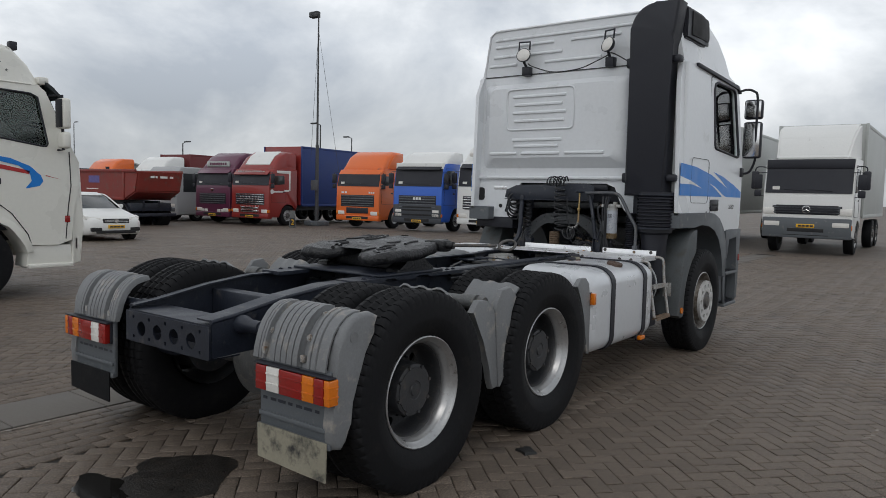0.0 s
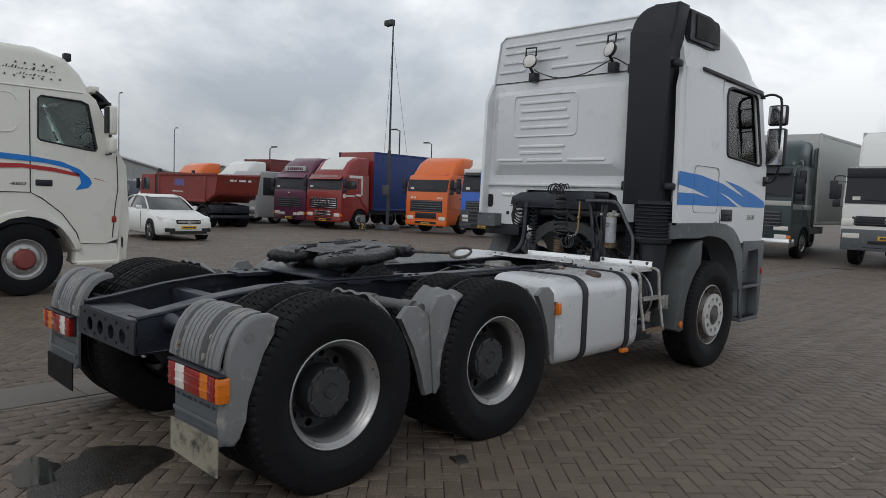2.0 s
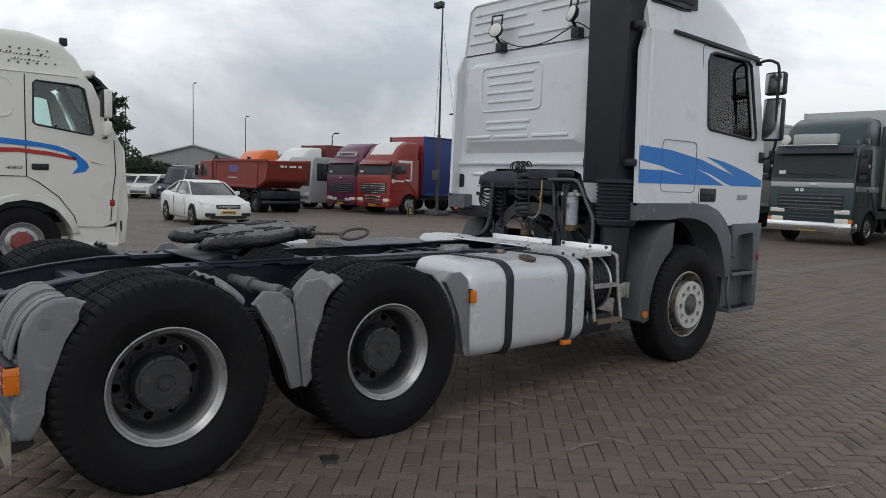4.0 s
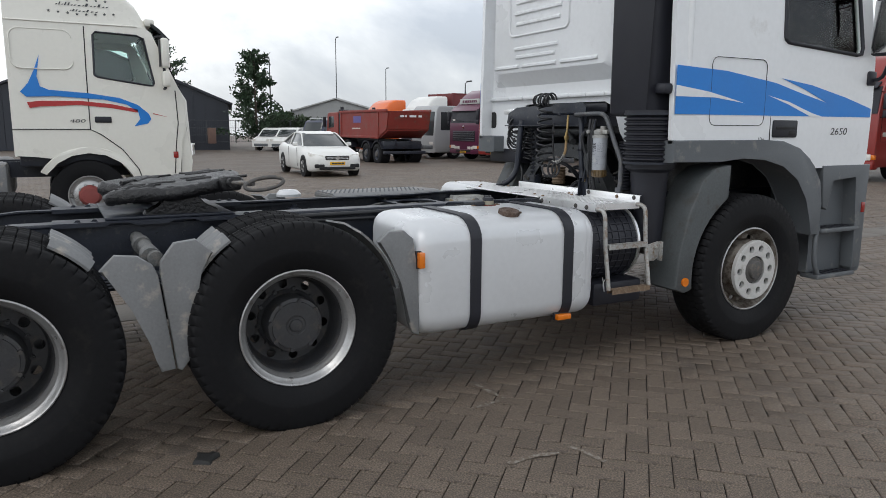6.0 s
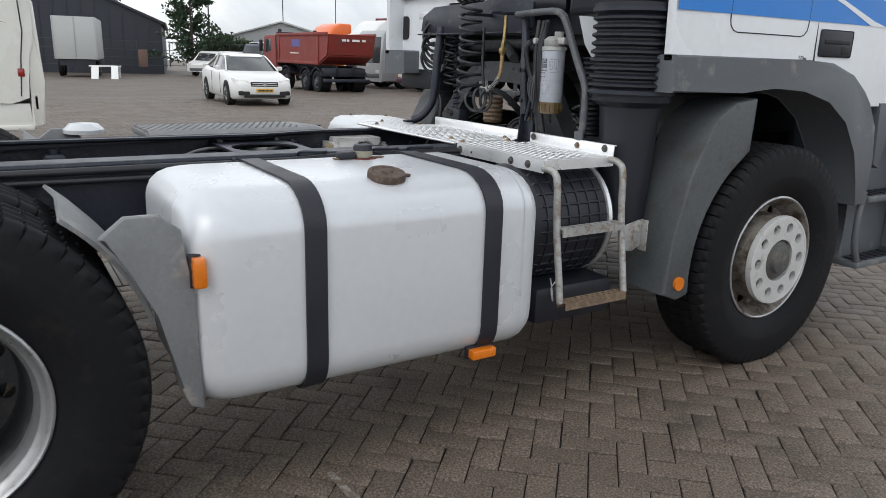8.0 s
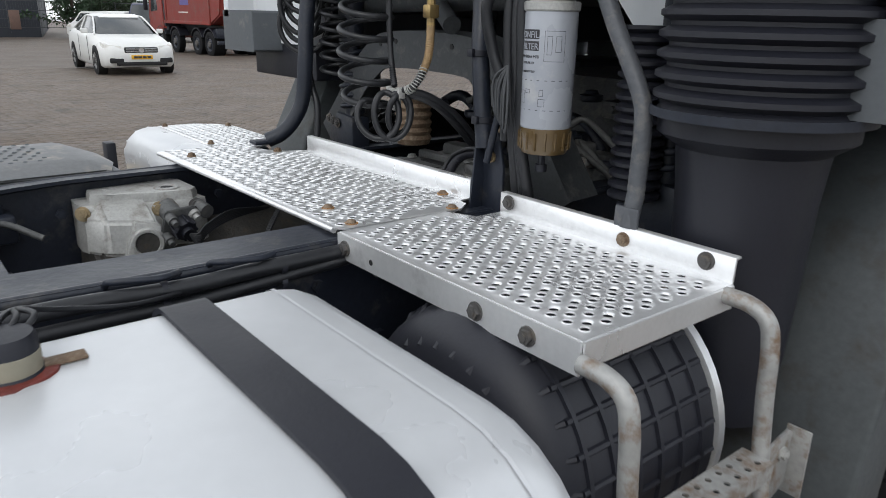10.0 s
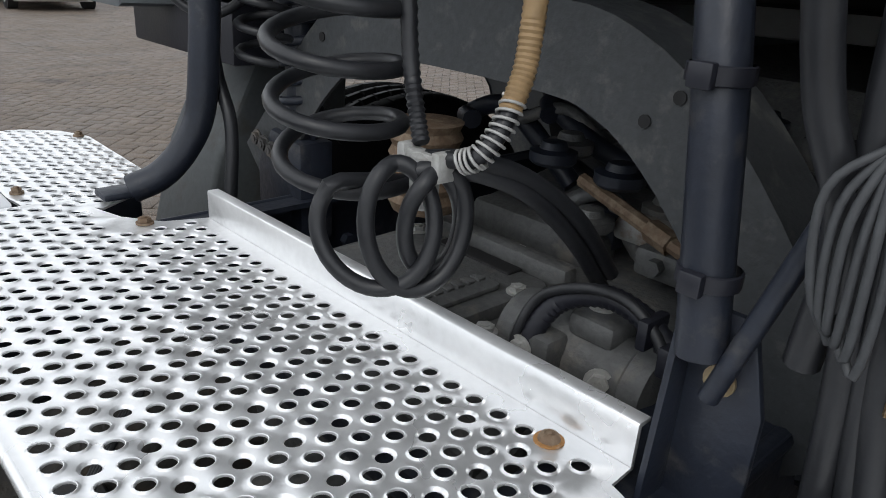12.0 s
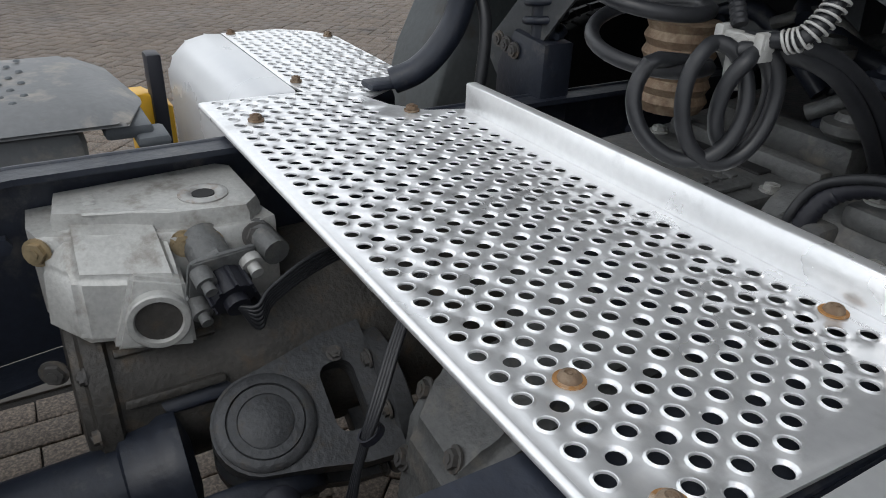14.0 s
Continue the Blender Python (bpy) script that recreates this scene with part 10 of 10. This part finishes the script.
BARK = mat("bark", (0.06, 0.045, 0.035), 0.9, vary=0.3, scale=5, bump=0.3)
LEAF = mat("dark_foliage", (0.028, 0.055, 0.026), 0.7, vary=0.35, scale=0.8, rand=0.9)
LEAF2 = mat("hedge_foliage", (0.035, 0.060, 0.025), 0.7, vary=0.35, scale=0.8, rand=0.9)


def tree(x, y, h, w, seed, label, leaf=LEAF, base=0.10, cone=1.0):
    """A trunk, limbs and a crown of many small leaf clumps with gaps."""
    rnd = random.Random(seed)
    t = thing("tree", label, "tree", pose(x, y, 0), "trees behind the yard")
    b = nb()
    rod(b, (0, 0, 0), (0, 0, h * 0.55), 0.16, 10, 0.08)
    rod(b, (0, 0, h * 0.55), (0.05, 0, h * 0.97), 0.08, 8, 0.02)
    verts, faces = [], []
    n = int(46 + h * 3)
    for k in range(n):
        z = h * (base + (0.96 - base) * (k + rnd.random()) / n)
        f = 1 - (z / h - base) / (1 - base)
        reach = w / 2 * (0.25 + 0.75 * f if cone else math.sqrt(max(0.05, 4 * f * (1 - f)))) * rnd.uniform(0.55, 1.08)
        a = rnd.uniform(0, 2 * math.pi)
        tip = Vector((reach * math.cos(a), reach * math.sin(a), z + reach * rnd.uniform(0.15, 0.55)))
        root = Vector((0, 0, z))
        rod(b, root, tip, 0.03, 5, 0.008)
        for q in range(64):
            u = rnd.uniform(0.25, 1.08)
            c = root.lerp(tip, u) + Vector((rnd.gauss(0, 0.16), rnd.gauss(0, 0.16), rnd.gauss(0, 0.14)))
            d1 = Vector((rnd.gauss(0, 1), rnd.gauss(0, 1), rnd.gauss(0.3, 1))).normalized() * rnd.uniform(0.10, 0.22)
            d2 = d1.orthogonal().normalized() * rnd.uniform(0.05, 0.11)
            i = len(verts)
            verts += [c - d1, c + d2, c + d1, c - d2]
            faces.append((i, i + 1, i + 2, i + 3))
    part("trunk", b, BARK, t)
    me = bpy.data.meshes.new("crown")
    me.from_pydata(verts, [], faces)
    me.materials.append(leaf)
    o = new("crown", me)
    o.parent = t
    o["label"] = "loose green crown of small leaves"
    return t


tree(-59.4, 16.2, 8.5, 6.4, 1, "dark green young conifer beside the hall")
tree(-74.0, 10.0, 10.5, 6.5, 2, "tall dark tree behind the hall", cone=0)
tree(-63.0, 19.5, 3.2, 3.6, 3, "low green shrub by the fence", LEAF2, 0.02, 0)
tree(-66.0, 23.0, 2.8, 4.0, 4, "low green shrub by the fence", LEAF2, 0.02, 0)
for k in range(7):
    tree(-105 - 3 * k, 60 + 9 * k, 5.0 + (k % 3), 8.0, 10 + k, "far green tree on the skyline", LEAF2, 0.05, 0)

for o in (red_truck, purple_truck, orange_truck, blue_truck, white_truck):
    o.matrix_world = Matrix.Translation((4.0, -1.5, 0)) @ Matrix.Rotation(radians(-0.6), 4, "Z") @ Matrix.Translation((-4.0, 1.5, 0)) @ o.matrix_world
for o in list(scene.objects):
    if o.parent is None and o.type in ("EMPTY", "MESH") and o is not ground and o.matrix_basis.translation.x < -8.5:
        o.matrix_basis = Matrix.Translation((0, 0, fall(o.matrix_basis.translation.x))) @ o.matrix_basis

# ---------------------------------------------------------------- ground details and pavers
CONC = mat("worn_concrete_gutter", (0.125, 0.112, 0.098), 0.7, vary=0.15, scale=1.5, fine=60, bump=0.15, dirt=(0.12, 0.11, 0.10), dirt_amt=0.3)
WET = mat("standing_water", (0.012, 0.011, 0.010), 0.03, vary=0.1, spec=0.6)
DAMP = mat("damp_paver", (0.018, 0.016, 0.014), 0.34, vary=0.4, scale=9, fine=70, bump=0.5, dirt=(0.045, 0.036, 0.029), dirt_amt=0.45)
TAR = mat("black_tar", (0.012, 0.012, 0.012), 0.6, vary=0.3, scale=30, bump=0.3)


def gutter():
    b = nb()
    for k in range(46):
        y = -9.0 + 0.62 * k
        box(b, -1.95, -1.38, y, y + 0.612, -0.05, -0.004, 0.004)
    o = obj("gutter", b, CONC, ground)
    o["label"] = "worn concrete gutter strip"


gutter()


def patch(name, label, category, cx, cy, ax, ay, z, material, seed):
    rnd = random.Random(seed)
    pts = []
    for k in range(48):
        a = 2 * math.pi * k / 48
        r = 1 + 0.22 * math.sin(2 * a + seed) + 0.12 * math.sin(5 * a) + rnd.uniform(-0.06, 0.06)
        pts.append((cx + ax * r * math.cos(a), cy + ay * r * math.sin(a)))
    b = nb()
    sheet(b, pts, [], lambda u, v: (u, v, z), 0, (0, 0, 1))
    tagged(obj(name, b, material, smooth=0), label, category)


def puddle():
    patch("damp_patch", "dark damp patch on the pavers behind the wheels", "damp patch", 0.16, -0.80, 0.36, 0.34, 0.0030, DAMP, 4)
    patch("puddle", "small shallow puddle on the pavers", "puddle", -0.02, -1.08, 0.20, 0.13, 0.0042, WET, 9)


puddle()


def marks():
    def stroke(pts, w):
        b = nb()
        P = [Vector((x, y, 0)) for x, y in pts]
        P = spline(P, 4)
        rnd = random.Random(int(P[0].x * 100))
        L_, R_ = [], []
        for i, p in enumerate(P):
            d = (P[min(i + 1, len(P) - 1)] - P[max(i - 1, 0)]).normalized()
            n = Vector((-d.y, d.x, 0)) * w * rnd.uniform(0.5, 1.2)
            L_.append(b.verts.new(p + n + Vector((0, 0, 0.0038))))
            R_.append(b.verts.new(p - n + Vector((0, 0, 0.0038))))
        for i in range(len(P) - 1):
            b.faces.new((L_[i], L_[i + 1], R_[i + 1], R_[i]))
        o = obj("paint_mark", b, CHALK, smooth=0)
        tagged(o, "worn white paint mark on the pavers", "marking", "worn paint marks")
    stroke([(1.12, 2.44), (1.28, 2.45), (1.385, 2.47)], 0.014)
    stroke([(1.40, 2.43), (1.42, 2.30), (1.43, 2.22)], 0.012)
    stroke([(2.06, 2.05), (2.05, 2.18), (2.08, 2.32)], 0.016)
    stroke([(2.04, 2.40), (2.11, 2.43), (2.25, 2.45)], 0.014)
    stroke([(2.96, 2.52), (3.0, 2.68), (3.01, 2.86)], 0.014)
    stroke([(3.13, 2.59), (3.22, 2.8), (3.28, 2.98)], 0.012)
    stroke([(-1.31, -1.08), (-1.30, -0.70)], 0.018)
    stroke([(-2.03, -1.3), (-2.03, -0.72)], 0.018)
    b = nb()
    disc(b, [(0.055, 0.002), (0.05, 0.018), (0.03, 0.026), (0.01, 0.028)], 9, "z", (1.38, 0.845, 0))
    for v in b.verts:
        v.co.x += 0.02 * math.sin(v.co.y * 90)
        v.co.y += 0.012 * math.sin(v.co.x * 70)
    o = obj("tar_lump", b, TAR)
    tagged(o, "flat black lump of tar on the pavers", "debris")


marks()


def pavers():
    """Herringbone field at 45 degrees, and running rows along the gutter."""
    W = 0.1035
    ang = radians(46.5)
    ca, sa = math.cos(ang), math.sin(ang)
    rnd = np.random.RandomState(7)
    x0, x1, y0, y1 = -22.0, 9.0, -7.5, 20.0
    cen, rot = [], []
    i, j = np.meshgrid(np.arange(-420, 421), np.arange(-220, 221), indexing="ij")
    bu, bv = (i + 2 * j).ravel().astype(float), (i - 2 * j).ravel().astype(float)
    for du, dv, r in ((1.0, 0.5, 0.0), (0.5, 2.0, 1.0)):
        u, v = (bu + du) * W, (bv + dv) * W
        x, y = u * ca - v * sa, u * sa + v * ca
        ok = (x > x0) & (x < x1) & (y > y0) & (y < y1) & ((x > -0.66) | (x < -2.66))
        cen.append(np.stack([x[ok], y[ok]], 1))
        rot.append(np.full(ok.sum(), ang + r * math.pi / 2))
    for row in range(14):
        xr = -0.67 - W * row if row < 7 else -2.0 - W * (row - 7)
        n = int((y1 - y0) / (2 * W))
        y = y0 + 2 * W * (np.arange(n) + 0.5 * (row % 2))
        cen.append(np.stack([np.full(n, xr), y], 1))
        rot.append(np.full(n, math.pi / 2))
    cen, rot = np.concatenate(cen), np.concatenate(rot)
    near = (cen[:, 0] > 1.32) & (cen[:, 0] < 3.15) & (cen[:, 1] > 0.25) & (cen[:, 1] < 3.6)
    hl, hw, ch = W - 0.0025, W / 2 - 0.0025, 0.0045
    base = np.array([(-hl, -hw, -0.012), (hl, -hw, -0.012), (hl, hw, -0.012), (-hl, hw, -0.012), (-hl, -hw, -ch * 0.6), (hl, -hw, -ch * 0.6), (hl, hw, -ch * 0.6), (-hl, hw, -ch * 0.6), (-hl + ch, -hw + ch, 0), (hl - ch, -hw + ch, 0), (hl - ch, hw - ch, 0), (-hl + ch, hw - ch, 0)])
    quads = np.array([(8, 9, 10, 11)] + [(a + o, (a + 1) % 4 + o, (a + 1) % 4 + o + 4, a + o + 4) for o in (0, 4) for a in range(4)])
    # the joined rest
    c, r = cen[~near], rot[~near]
    n = len(c)
    r = r + rnd.normal(0, 0.010, n)
    c = c + rnd.normal(0, 0.0010, (n, 2))
    co, si = np.cos(r), np.sin(r)
    tilt = rnd.normal(0, 0.010, (n, 2))
    bx_, by_ = base[None, :, 0], base[None, :, 1]
    X = c[:, :1] + bx_ * co[:, None] - by_ * si[:, None]
    Y = c[:, 1:] + bx_ * si[:, None] + by_ * co[:, None]
    Z = base[None, :, 2] - 0.0120 * np.maximum(0.0, -8.0 - c[:, :1]) + rnd.normal(0, 0.0011, (n, 1)) + bx_ * tilt[:, :1] + by_ * tilt[:, 1:]
    V = np.stack([X, Y, Z], 2).reshape(-1, 3)
    F = (quads[None] + (np.arange(n) * 12)[:, None, None]).reshape(-1, 4)
    me = bpy.data.meshes.new("pavers")
    me.vertices.add(len(V))
    me.vertices.foreach_set("co", V.ravel())
    me.loops.add(F.size)
    me.loops.foreach_set("vertex_index", F.ravel())
    me.polygons.add(len(F))
    me.polygons.foreach_set("loop_start", np.arange(len(F)) * 4)
    me.update(calc_edges=True)
    me.materials.append(PAVER)
    o = new("paver_field", me)
    o.parent = ground
    tagged(o, "brown brick pavers in herringbone bond", kind="stuff")
    # single pavers beside the tractor
    bm = nb()
    vs = [bm.verts.new(p) for p in base]
    for q in quads:
        bm.faces.new([vs[k] for k in q])
    one = bpy.data.meshes.new("paver")
    bm.to_mesh(one)
    bm.free()
    one.materials.append(PAVER)
    for (x, y), a in zip(cen[near], rot[near]):
        p = new("paver", one)
        p.parent = ground
        p.matrix_basis = Matrix.LocRotScale((x, y, rnd.normal(0, 0.0011)), Euler((rnd.normal(0, 0.008), rnd.normal(0, 0.008), a)), None)


pavers()
